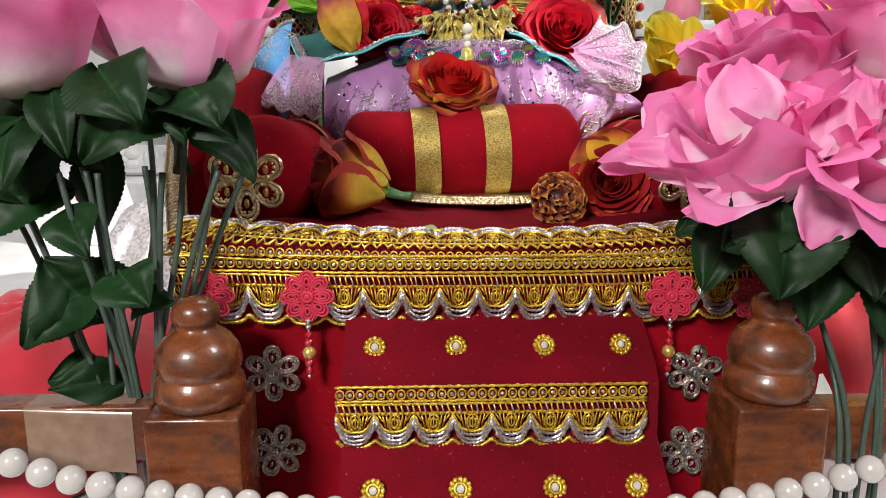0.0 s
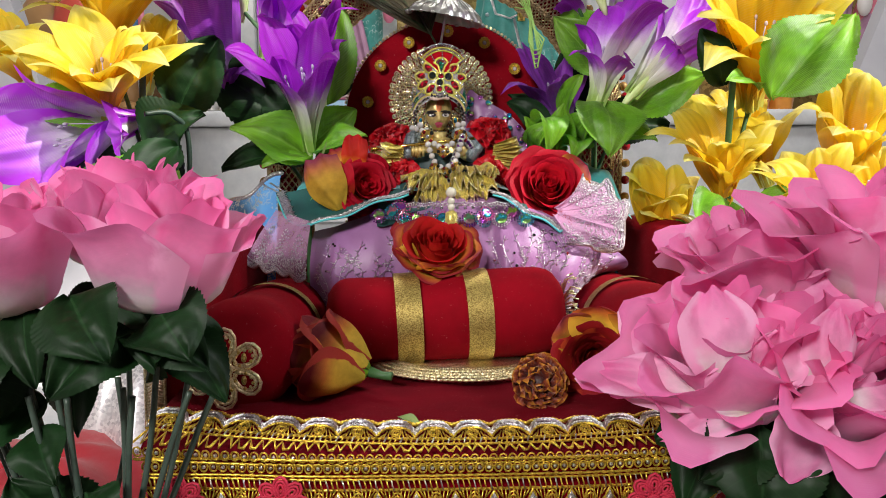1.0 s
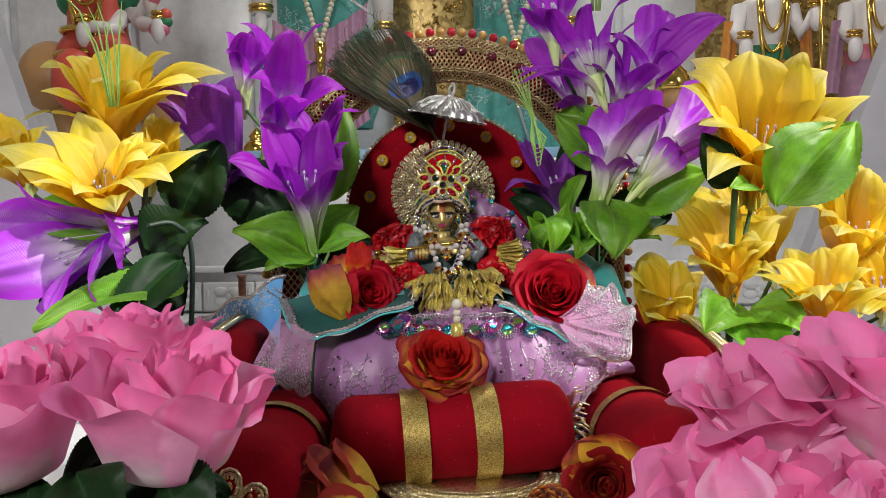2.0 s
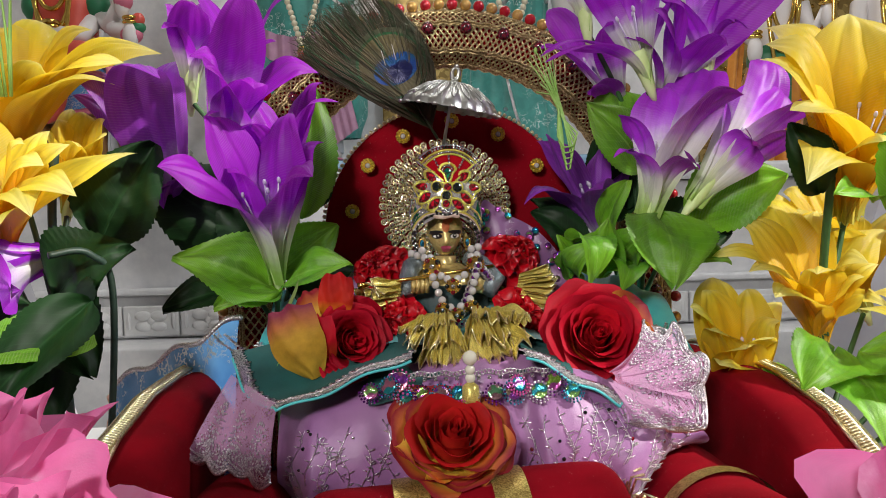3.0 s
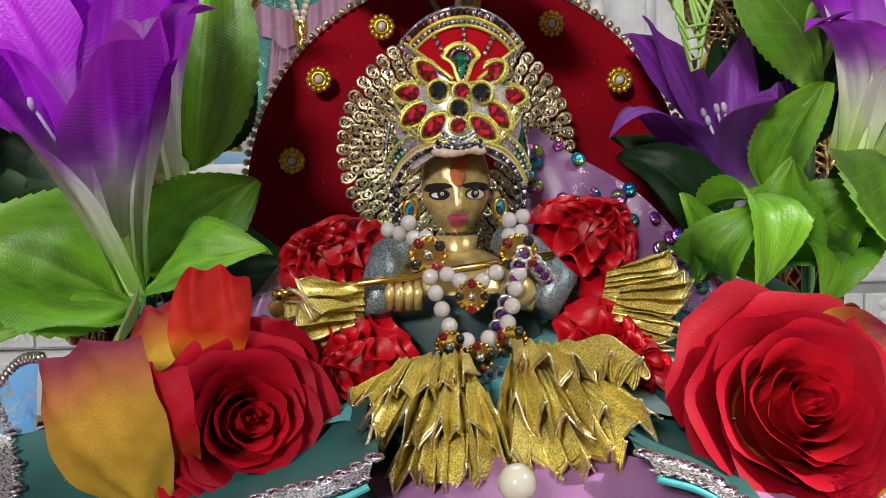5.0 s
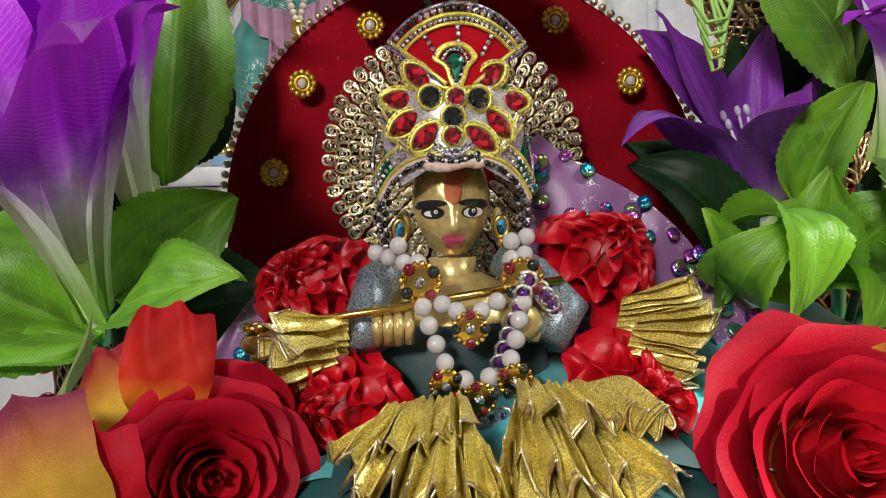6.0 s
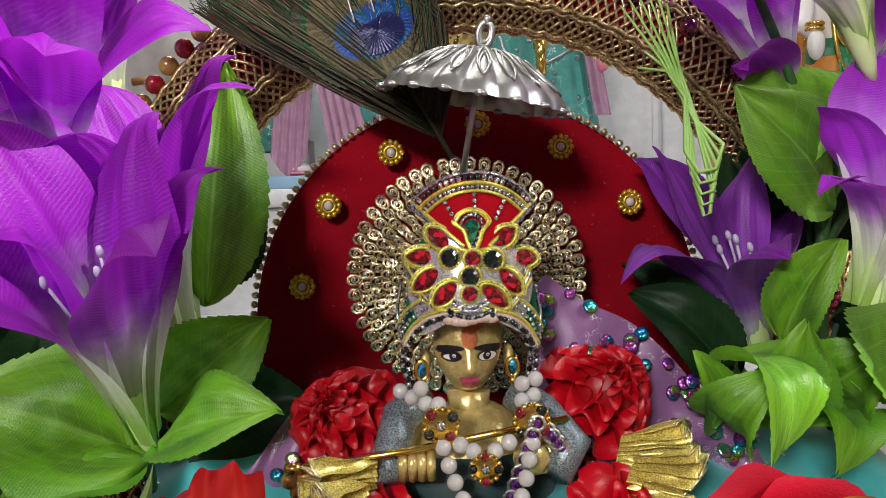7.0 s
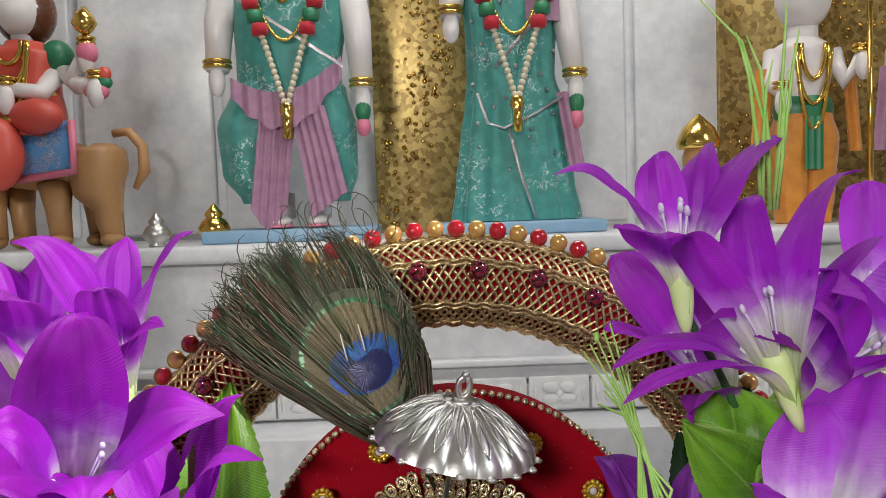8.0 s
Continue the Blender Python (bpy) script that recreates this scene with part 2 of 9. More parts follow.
RED_VELVET = velvet("red_velvet", (0.27, 0.001, 0.009), (0.165, 0.0008, 0.005), 0.66)
DUSTY_VELVET = velvet("dusty_red_velvet", (0.150, 0.0012, 0.008), (0.092, 0.0009, 0.005), 0.655)
GOLD_THREAD = glitter("gold_thread", (0.92, 0.66, 0.10), (0.50, 0.32, 0.03), 0.34, 0.85, 1500)
PALE_GOLD = glitter("pale_gold", (0.95, 0.86, 0.60), (0.62, 0.50, 0.26), 0.30, 1.0, 1300)
GOLD_RIBBON = glitter("gold_ribbon", (0.66, 0.50, 0.16), (0.30, 0.20, 0.05), 0.42, 0.8, 1500)
SILVER_THREAD = glitter("silver_thread", (0.88, 0.84, 0.86), (0.45, 0.40, 0.46), 0.28, 1.0, 1500)
BRONZE_WIRE = glitter("bronze_wire", (0.62, 0.54, 0.46), (0.28, 0.21, 0.18), 0.32, 1.0, 1500)
COPPER_NET = glitter("copper_net", (0.62, 0.48, 0.26), (0.26, 0.18, 0.08), 0.35, 0.9, 1200)
POLISHED_GOLD = plain("polished_gold", (0.85, 0.60, 0.16), (0.7, 0.45, 0.10), 0.18, 1.0, 200, 0.1)
HALO_GOLD = glitter("halo_wire", (0.93, 0.82, 0.55), (0.46, 0.37, 0.18), 0.26, 0.95, 1700)
SILVER_BAND = glitter("silver_band", (0.72, 0.74, 0.74), (0.10, 0.13, 0.14), 0.30, 0.8, 2400)
SILVER_STONE = glitter("silver_backing", (0.80, 0.78, 0.74), (0.40, 0.38, 0.36), 0.25, 0.6, 2200)
SILVER = plain("worn_silver", (0.66, 0.65, 0.63), (0.46, 0.45, 0.43), 0.38, 1.0, 160, 0.15)
PEARL = plain("pearl", (0.52, 0.49, 0.46), (0.44, 0.40, 0.40), 0.12, 0.0, 60, 0.03, 0.7, 0.8)
GOLD_BEAD = plain("gold_bead", (0.62, 0.38, 0.12), (0.5, 0.28, 0.07), 0.14, 0.5, 200, 0.05, 0.6, 0.7)
RED_BEAD = plain("red_bead", (0.42, 0.008, 0.02), (0.30, 0.004, 0.012), 0.12, 0.15, 200, 0.05, 0.6, 0.8)
DARK_GEM = gem("dark_gem", (0.08, 0.006, 0.012))
RED_GEM = gem("red_gem", (0.22, 0.002, 0.010))
GREEN_GEM = gem("green_gem", (0.002, 0.10, 0.055))
BLACK_GEM = gem("black_gem", (0.002, 0.007, 0.007), 0.04)
# White and near-black cells put the clear stones' sparkle into the colour.
CLEAR_GEM = glitter("clear_stone", (0.95, 0.95, 1.0), (0.16, 0.16, 0.20), 0.10, 0.9, 1800)
BLUE_GEM = gem("blue_gem", (0.015, 0.12, 0.20))
PURPLE_GEM = gem("purple_gem", (0.06, 0.004, 0.09))
WOOD = wood_mat("varnished_wood", (0.060, 0.014, 0.005), (0.200, 0.056, 0.016))
CROCHET = plain("crochet_thread", (0.55, 0.02, 0.06), (0.40, 0.01, 0.035), 0.7, 0.0, 1600, 0.5)
RED_SATIN = petal_mat("red_satin", [(0.0, (0.42, 0.0012, 0.007)), (1.0, (0.58, 0.003, 0.014))], None, 0.12, 0.30, 0.4, 2, 0.0, 0.25, 0.0, 0.5)
GOLD_TISSUE = glitter("gold_tissue", (1.0, 0.86, 0.26), (0.46, 0.36, 0.07), 0.30, 0.55, 3000)
PURPLE_PETAL = petal_mat("purple_petal", [(0.04, (0.50, 0.78, 0.16)), (0.16, (0.86, 0.96, 0.66)), (0.31, (0.96, 0.96, 0.97)), (0.38, (0.66, 0.22, 0.88)), (0.46, (0.50, 0.018, 0.76)), (0.72, (0.43, 0.010, 0.64)), (1.0, (0.38, 0.009, 0.54))], (0.80, 0.42, 0.92), 0.48, 0.40, 0.50, 40, 0.02, 0.32, 0.07, 0.45, None, (1.13, 1.26))
CUP_PETAL = petal_mat("cup_petal", [(0.02, (0.46, 0.66, 0.16)), (0.16, (0.88, 0.93, 0.74)), (0.36, (0.90, 0.86, 0.93)), (0.47, (0.64, 0.22, 0.88)), (0.60, (0.48, 0.03, 0.76)), (1.0, (0.42, 0.012, 0.62))], (0.80, 0.42, 0.92), 0.34, 0.36, 0.45, 40, 0.04, 0.30, 0.08, 0.5, None, (1.13, 1.26))
# Purple lily petal again, darkened for the lilies that stand in shade.
SHADED_PURPLE = petal_mat("shaded_purple_petal", [(0.02, (0.30, 0.40, 0.16)), (0.14, (0.62, 0.62, 0.66)), (0.30, (0.30, 0.05, 0.50)), (1.0, (0.26, 0.008, 0.44))], (0.50, 0.10, 0.62), 0.30, 0.40, 0.45, 40, 0.02, 0.45, 0.08, 0.5, None, (1.12, 1.26))
WHITE_PURPLE = petal_mat("white_purple_petal", [(0.02, (0.45, 0.58, 0.15)), (0.20, (0.90, 0.92, 0.86)), (0.38, (0.80, 0.66, 0.94)), (0.55, (0.54, 0.12, 0.86)), (1.0, (0.42, 0.014, 0.70))], (0.46, 0.03, 0.74), 0.30, 0.35, 0.45, 40, 0.04, 0.30, 0.18, 0.5, None, (0.80, 1.10))
YELLOW_PETAL = petal_mat("yellow_petal", [(0.02, (0.66, 0.64, 0.12)), (0.16, (0.94, 0.54, 0.008)), (0.5, (0.98, 0.68, 0.016)), (0.8, (0.98, 0.80, 0.06)), (1.0, (0.98, 0.92, 0.32))], (0.98, 0.90, 0.36), 0.50, 0.36, 0.55, 26, 0.02, 0.25, 0.08, 0.5, None, (1.10, 1.26))
PINK_PETAL = petal_mat("pink_petal", [(0.02, (0.78, 0.80, 0.55)), (0.34, (0.97, 0.84, 0.91)), (0.54, (0.97, 0.44, 0.71)), (1.0, (0.96, 0.22, 0.54))], (0.98, 0.50, 0.76), 0.40, 0.45, 0.25, 16, 0.02, 0.25, 0.04, 0.35)
ROSE_PETAL = petal_mat("rose_petal", [(0.05, (0.72, 0.36, 0.03)), (0.24, (0.60, 0.06, 0.014)), (0.55, (0.50, 0.007, 0.018)), (1.0, (0.46, 0.005, 0.024))], (0.60, 0.035, 0.04), 0.28, 0.55, 0.3, 18, 0.0, 0.30, 0.0, 0.16, None, (1.05, 1.25))
ROSE_INNER = petal_mat("rose_inner", [(0.05, (0.5, 0.12, 0.02)), (0.3, (0.54, 0.014, 0.016)), (1.0, (0.52, 0.006, 0.022))], (0.60, 0.04, 0.03), 0.32, 0.55, 0.3, 18, 0.0, 0.25, 0.0, 0.16, None, (1.05, 1.25))
ROSE_OUTER = petal_mat("rose_outer", [(0.05, (0.74, 0.44, 0.04)), (0.55, (0.78, 0.40, 0.04)), (0.80, (0.62, 0.14, 0.05)), (0.97, (0.36, 0.03, 0.07))], (0.46, 0.09, 0.06), 0.28, 0.5, 0.45, 14, 0.05, 0.40, 0.0, 0.3, None, (1.02, 1.22))
DRY_PETAL = petal_mat("dry_petal", [(0.05, (0.82, 0.58, 0.07)), (0.50, (0.86, 0.50, 0.06)), (0.66, (0.70, 0.20, 0.04)), (0.85, (0.20, 0.012, 0.02))], (0.40, 0.04, 0.03), 0.28, 0.6, 0.6, 12, 0.0, 0.40, 0.0, 0.2, None, (0.95, 1.2))
FADED_PETAL = petal_mat("faded_petal", [(0.05, (0.70, 0.44, 0.05)), (0.62, (0.74, 0.42, 0.05)), (0.80, (0.62, 0.20, 0.07)), (0.97, (0.34, 0.05, 0.10))], (0.50, 0.20, 0.06), 0.28, 0.6, 0.6, 12, 0.0, 0.45, 0.0, 0.2, None, (1.05, 1.25))
BUD_PETAL = petal_mat("bud_petal", [(0.05, (0.84, 0.56, 0.06)), (0.62, (0.92, 0.54, 0.06)), (0.80, (0.74, 0.20, 0.04)), (0.95, (0.34, 0.02, 0.03))], (0.56, 0.10, 0.04), 0.30, 0.55, 0.45, 12, 0.0, 0.30, 0.0, 0.2, None, (1.0, 1.22))
BLUSH_PETAL = petal_mat("blush_petal", [(0.05, (0.84, 0.52, 0.04)), (0.30, (0.80, 0.26, 0.02)), (0.50, (0.62, 0.035, 0.015)), (1.0, (0.52, 0.010, 0.014))], (0.64, 0.07, 0.03), 0.30, 0.55, 0.3, 18, 0.0, 0.25, 0.0, 0.16, None, (1.0, 1.25))
WINE_PETAL = petal_mat("wine_petal", [(0.05, (0.60, 0.20, 0.03)), (0.4, (0.44, 0.03, 0.015)), (1.0, (0.30, 0.006, 0.014))], (0.50, 0.06, 0.02), 0.2, 0.55, 0.45, 12, 0.0, 0.4, 0.0, 0.16)
MARIGOLD = petal_mat("marigold_petal", [(0.0, (0.06, 0.004, 0.002)), (0.72, (0.12, 0.009, 0.003)), (0.88, (0.28, 0.05, 0.006)), (1.0, (0.70, 0.30, 0.02))], None, 0.12, 0.5, 0.3, 12)
LEAF = petal_mat("bright_leaf", [(0.0, (0.24, 0.56, 0.02)), (0.5, (0.15, 0.44, 0.012)), (1.0, (0.28, 0.60, 0.03))], (0.42, 0.72, 0.08), 0.34, 0.34, 0.40, 50, 0.03, 0.55, 0.10, 0.5, (0.36, 0.66, 0.12), (1.12, 1.26))
# Dark green leaf, taken near black for the shade below and between blooms.
SHADED_DARK_LEAF = petal_mat("shaded_dark_leaf", [(0.0, (0.010, 0.040, 0.010)), (1.0, (0.007, 0.028, 0.007))], None, 0.10, 0.50, 0.10, 50, 0.0, 0.45, 0.0, 0.22, (0.03, 0.09, 0.03))
PALE_LEAF = petal_mat("pale_leaf", [(0.0, (0.34, 0.44, 0.14)), (1.0, (0.22, 0.34, 0.10))], None, 0.2, 0.5, 0.4, 20)
STEM = plain("stem_plastic", (0.05, 0.13, 0.04), (0.03, 0.09, 0.03), 0.45, 0, 300, 0.2)
LILY_THROAT = plain("lily_throat", (0.70, 0.84, 0.42), (0.58, 0.76, 0.28), 0.5, 0, 200, 0.2)
DARK_STEM = plain("dark_stem", (0.030, 0.060, 0.042), (0.022, 0.045, 0.032), 0.5, 0, 300, 0.2)
WIRE_STEM = plain("wire_stem", (0.055, 0.085, 0.065), (0.035, 0.055, 0.042), 0.45, 0, 300, 0.2)
GRASS = plain("grass_green", (0.36, 0.58, 0.16), (0.24, 0.46, 0.08), 0.4, 0, 300, 0.1)
STAMEN = plain("stamen", (0.62, 0.58, 0.70), (0.5, 0.42, 0.6), 0.5, 0, 300, 0.1)
LILAC = cloth("lilac_cloth", (0.33, 0.145, 0.33), (0.25, 0.105, 0.26), None, 0.40, 0.25)
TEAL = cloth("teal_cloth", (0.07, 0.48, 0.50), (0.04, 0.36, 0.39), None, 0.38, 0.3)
# Dark teal cloth, deepened further for the shade of rosettes and ruffles.
SHADED_LAP_TEAL = cloth("shaded_lap_teal", (0.008, 0.090, 0.084), (0.005, 0.055, 0.053), None, 0.6, 0.05)
DARK_TEAL = cloth("dark_teal_cloth", (0.012, 0.055, 0.055), (0.006, 0.03, 0.032), None, 0.5, 0.2)
BLUE_SILK = cloth("blue_brocade", (0.16, 0.46, 0.88), (0.09, 0.32, 0.74), (0.85, 0.9, 0.97), 0.32, 0.2, 70, 0.02)
VEIL = cloth("lilac_veil", (0.25, 0.11, 0.26), (0.19, 0.08, 0.20), (0.8, 0.78, 0.85), 0.35, 0.2, 110)
SILVER_CLOTH = glitter("silver_cloth", (0.36, 0.40, 0.43), (0.04, 0.08, 0.09), 0.44, 0.6, 3200)
IVORY_PEARL = plain("ivory_pearl", (0.72, 0.70, 0.58), (0.60, 0.57, 0.46), 0.14, 0.0, 60, 0.03, 0.6, 0.5)
NECK_PEARL = plain("small_pearl", (0.50, 0.48, 0.46), (0.42, 0.39, 0.39), 0.10, 0.0, 60, 0.03, 0.8, 0.9)
AGED_BRASS = plain("aged_brass", (0.82, 0.65, 0.26), (0.44, 0.31, 0.11), 0.22, 0.50, 420, 0.6, 0.8)
LACE_THREAD = glitter("lace_thread", (0.86, 0.80, 0.86), (0.30, 0.25, 0.31), 0.30, 0.5, 1800)
LACE = lace_mat("silver_lace", (0.66, 0.34, 0.58), 420, 0.62, 0.0)
SEQUIN = iris_mat("sequins")
SEQUIN_EACH = iris_mat("single_sequin", True)
WHITE_SEQUIN = glitter("white_sequins", (0.95, 0.93, 0.95), (0.6, 0.58, 0.62), 0.35, 0.5, 350)
RED_CLOTH = cloth("red_cotton", (0.50, 0.012, 0.03), (0.40, 0.008, 0.02), None, 0.75, 0.2)
PEACH = plain("peach_glaze", (0.75, 0.40, 0.22), (0.62, 0.28, 0.16), 0.3, 0, 60, 0.1)
MARBLE = plain("white_marble", (0.82, 0.82, 0.83), (0.58, 0.59, 0.62), 0.28, 0, 22, 0.03)
MARBLE_TILE = plain("carved_marble", (0.74, 0.74, 0.74), (0.60, 0.60, 0.60), 0.4, 0, 30, 0.1)
GOLD_PANEL = glitter("gold_mosaic", (0.50, 0.36, 0.13), (0.24, 0.16, 0.05), 0.35, 0.6, 60)
PLASTER = plain("wall_plaster", (0.46, 0.43, 0.39), (0.40, 0.37, 0.33), 0.8, 0, 20, 0.1)
FLOOR_STONE = plain("floor_stone", (0.30, 0.26, 0.23), (0.22, 0.19, 0.17), 0.3, 0, 12, 0.05)
SKIN_STONE = plain("painted_marble", (0.80, 0.76, 0.75), (0.74, 0.69, 0.69), 0.3, 0, 20, 0.02)
SAREE = cloth("green_saree", (0.06, 0.33, 0.29), (0.04, 0.25, 0.22), (0.7, 0.8, 0.8), 0.5, 0.3, 18)
PINK_SILK = cloth("pink_silk", (0.45, 0.24, 0.36), (0.36, 0.18, 0.29), None, 0.5, 0.3)
ORANGE_SILK = cloth("orange_silk", (0.70, 0.28, 0.03), (0.58, 0.20, 0.02), None, 0.5, 0.3)
CORAL_PAINT = plain("coral_paint", (0.68, 0.10, 0.07), (0.58, 0.07, 0.05), 0.4, 0, 20, 0.05)
TAN_PAINT = plain("tan_paint", (0.50, 0.28, 0.12), (0.40, 0.21, 0.08), 0.4, 0, 20, 0.05)
GREEN_PAINT = plain("green_paint", (0.03, 0.22, 0.10), (0.02, 0.16, 0.07), 0.4, 0, 20, 0.05)
PINK_PAINT = plain("pink_paint", (0.75, 0.22, 0.32), (0.66, 0.16, 0.26), 0.4, 0, 20, 0.05)
BLUE_PAINT = plain("blue_paint", (0.25, 0.42, 0.58), (0.2, 0.34, 0.5), 0.4, 0, 20, 0.05)
IVORY = plain("ivory_bead", (0.70, 0.63, 0.47), (0.6, 0.52, 0.38), 0.35, 0, 100, 0.05)
BLACK_PAINT = plain("black_paint", (0.02, 0.015, 0.02), (0.01, 0.01, 0.012), 0.3, 0, 200, 0.05)
WHITE_PAINT = plain("white_paint", (0.78, 0.76, 0.74), (0.7, 0.68, 0.66), 0.35, 0, 200, 0.05)
LIP_PAINT = plain("lip_paint", (0.52, 0.09, 0.16), (0.28, 0.03, 0.07), 0.15, 0, 700, 0.3)
ORANGE_PASTE = plain("orange_paste", (0.48, 0.13, 0.03), (0.30, 0.06, 0.02), 0.7, 0, 600, 0.6)
FEATHER_DARK = plain("feather_barb", (0.045, 0.055, 0.035), (0.10, 0.06, 0.035), 0.4, 0.3, 300, 0.1)
FEATHER_GREEN = plain("feather_green", (0.018, 0.085, 0.035), (0.025, 0.055, 0.02), 0.3, 0.4, 500, 0.4)
FEATHER_TAN = plain("feather_bronze", (0.040, 0.040, 0.016), (0.018, 0.022, 0.008), 0.5, 0.3, 900, 0.6)
FEATHER_BLUE = plain("feather_blue", (0.003, 0.035, 0.26), (0.002, 0.07, 0.15), 0.42, 0.3, 900, 0.5)
FEATHER_NAVY = plain("feather_navy", (0.012, 0.014, 0.09), (0.01, 0.01, 0.05), 0.3, 0.3, 500, 0.4)
LEG_PAINT = plain("grey_white_paint", (0.50, 0.49, 0.53), (0.42, 0.41, 0.45), 0.5, 0, 20, 0.05)
TAPE = plain("clear_tape", (0.27, 0.18, 0.13), (0.15, 0.08, 0.055), 0.2, 0, 80, 0.15)

# ---- shape tools ----


class Geo:
    """Collects faces for one mesh, with a material number a face and two values a vertex (u along, v across)."""

    def __init__(self):
        self.v, self.f, self.u, self.w, self.m = [], [], [], [], []

    def add(self, verts, faces, m=0, u=None, w=None, mat=None):
        k = len(self.v)
        for i, p in enumerate(verts):
            self.v.append(tuple(mat @ Vector(p)) if mat else tuple(p))
            self.u.append(u[i] if u else 0.0)
            self.w.append(w[i] if w else 0.0)
        self.f += [tuple(j + k for j in f) for f in faces]
        self.m += [m] * len(faces)
        return self

    def grid(self, fn, nu, nv, m=0, closed=False, mat=None):
        """A sheet: fn(u, v) with u and v from 0 to 1; closed joins the last row in u to the first."""
        rows = nu if closed else nu + 1
        vs = [fn(i / nu, j / nv) for i in range(rows) for j in range(nv + 1)]
        fs = []
        for i in range(nu):
            a, b = i * (nv + 1), ((i + 1) % rows) * (nv + 1)
            fs += [(a + j, b + j, b + j + 1, a + j + 1) for j in range(nv)]
        us = [i / nu for i in range(rows) for j in range(nv + 1)]
        ws = [2 * j / nv - 1 for i in range(rows) for j in range(nv + 1)]
        return self.add(vs, fs, m, us, ws, mat)

    def tube(self, pts, r, n=6, closed=False, m=0, mat=None, flat=1.0):
        pts = [Vector(p) for p in pts]
        k = len(pts)
        rs = r if isinstance(r, (list, tuple)) else [r] * k
        vs, ref = [], None
        for i, p in enumerate(pts):
            a, b = pts[i - 1] if (i or closed) else p, pts[(i + 1) % k] if (i < k - 1 or closed) else p
            d = (b - a)
            d = d.normalized() if d.length > 1e-9 else Vector((0, 0, 1))
            if ref is None:
                ref = d.orthogonal().normalized()
            s = ref - d * ref.dot(d)
            s = s.normalized() if s.length > 1e-6 else d.orthogonal().normalized()
            ref = s
            q = d.cross(s)
            vs += [p + (s * math.cos(6.2832 * j / n) + q * math.sin(6.2832 * j / n) * flat) * rs[i] for j in range(n)]
        fs = []
        for i in range(k if closed else k - 1):
            a, b = i * n, ((i + 1) % k) * n
            fs += [(a + j, b + j, b + (j + 1) % n, a + (j + 1) % n) for j in range(n)]
        if not closed:
            fs += [tuple(range(n)), tuple((k - 1) * n + j for j in reversed(range(n)))]
        us = [i / max(1, k - 1) for i in range(k) for j in range(n)]
        return self.add(vs, fs, m, us, None, mat)

    def ball(self, c, r, n=10, k=7, s=(1, 1, 1), m=0, mat=None):
        vs = [(c[0], c[1], c[2] - r * s[2])]
        for i in range(1, k):
            a = math.pi * i / k
            vs += [(c[0] + r * s[0] * math.sin(a) * math.cos(6.2832 * j / n), c[1] + r * s[1] * math.sin(a) * math.sin(6.2832 * j / n), c[2] - r * s[2] * math.cos(a)) for j in range(n)]
        vs.append((c[0], c[1], c[2] + r * s[2]))
        fs = [(0, 1 + (j + 1) % n, 1 + j) for j in range(n)]
        for i in range(k - 2):
            a, b = 1 + i * n, 1 + (i + 1) * n
            fs += [(a + j, a + (j + 1) % n, b + (j + 1) % n, b + j) for j in range(n)]
        a, t = 1 + (k - 2) * n, len(vs) - 1
        fs += [(a + j, a + (j + 1) % n, t) for j in range(n)]
        return self.add(vs, fs, m, None, None, mat)

    def ring(self, c, r, t, n=12, k=5, m=0, axis="y", sx=1.0, mat=None):
        pts = []
        for i in range(n):
            a = 6.2832 * i / n
            p, q = r * sx * math.cos(a), r * math.sin(a)
            pts.append((c[0] + p, c[1], c[2] + q) if axis == "y" else (c[0] + p, c[1] + q, c[2]))
        return self.tube(pts, t, k, True, m, mat)

    def lathe(self, prof, n=24, m=0, mat=None):
        vs = [(r * math.cos(6.2832 * j / n), r * math.sin(6.2832 * j / n), z) for r, z in prof for j in range(n)]
        fs = []
        for i in range(len(prof) - 1):
            a, b = i * n, (i + 1) * n
            fs += [(a + j, a + (j + 1) % n, b + (j + 1) % n, b + j) for j in range(n)]
        fs += [tuple(reversed(range(n))), tuple((len(prof) - 1) * n + j for j in range(n))]
        us = [i / (len(prof) - 1) for i in range(len(prof)) for j in range(n)]
        return self.add(vs, fs, m, us, None, mat)

    def box(self, lo, hi, bev=0.0, m=0, mat=None):
        bm = bmesh.new()
        bmesh.ops.create_cube(bm, size=1.0)
        for v in bm.verts:
            v.co = Vector([(a + b) / 2 + c * (b - a) for a, b, c in zip(lo, hi, v.co)])
        if bev:
            bmesh.ops.bevel(bm, geom=bm.edges[:], offset=bev, segments=2, profile=0.6, affect="EDGES")
        bm.verts.index_update()
        vs = [tuple(v.co) for v in bm.verts]
        fs = [tuple(v.index for v in f.verts) for f in bm.faces]
        bm.free()
        return self.add(vs, fs, m, None, None, mat)

    def mesh(self, name, mats, smooth=True):
        me = bpy.data.meshes.new(name)
        me.from_pydata(self.v, [], self.f)
        for mt in (mats if isinstance(mats, (list, tuple)) else [mats]):
            me.materials.append(mt)
        me.polygons.foreach_set("material_index", self.m)
        me.polygons.foreach_set("use_smooth", [smooth] * len(self.f))
        me.attributes.new("u", "FLOAT", "POINT").data.foreach_set("value", self.u)
        me.attributes.new("v", "FLOAT", "POINT").data.foreach_set("value", self.w)
        me.update()
        return me


def part(name, geo, mats, parent, label="", m=None, smooth=True):
    """One mesh under a thing or under a part; geo may be a Geo or a mesh to share."""
    ob = new(name, geo.mesh(name, mats, smooth) if isinstance(geo, Geo) else geo)
    ob.parent = parent
    if m is not None:
        ob.matrix_local = m
    return tagged(ob, label)


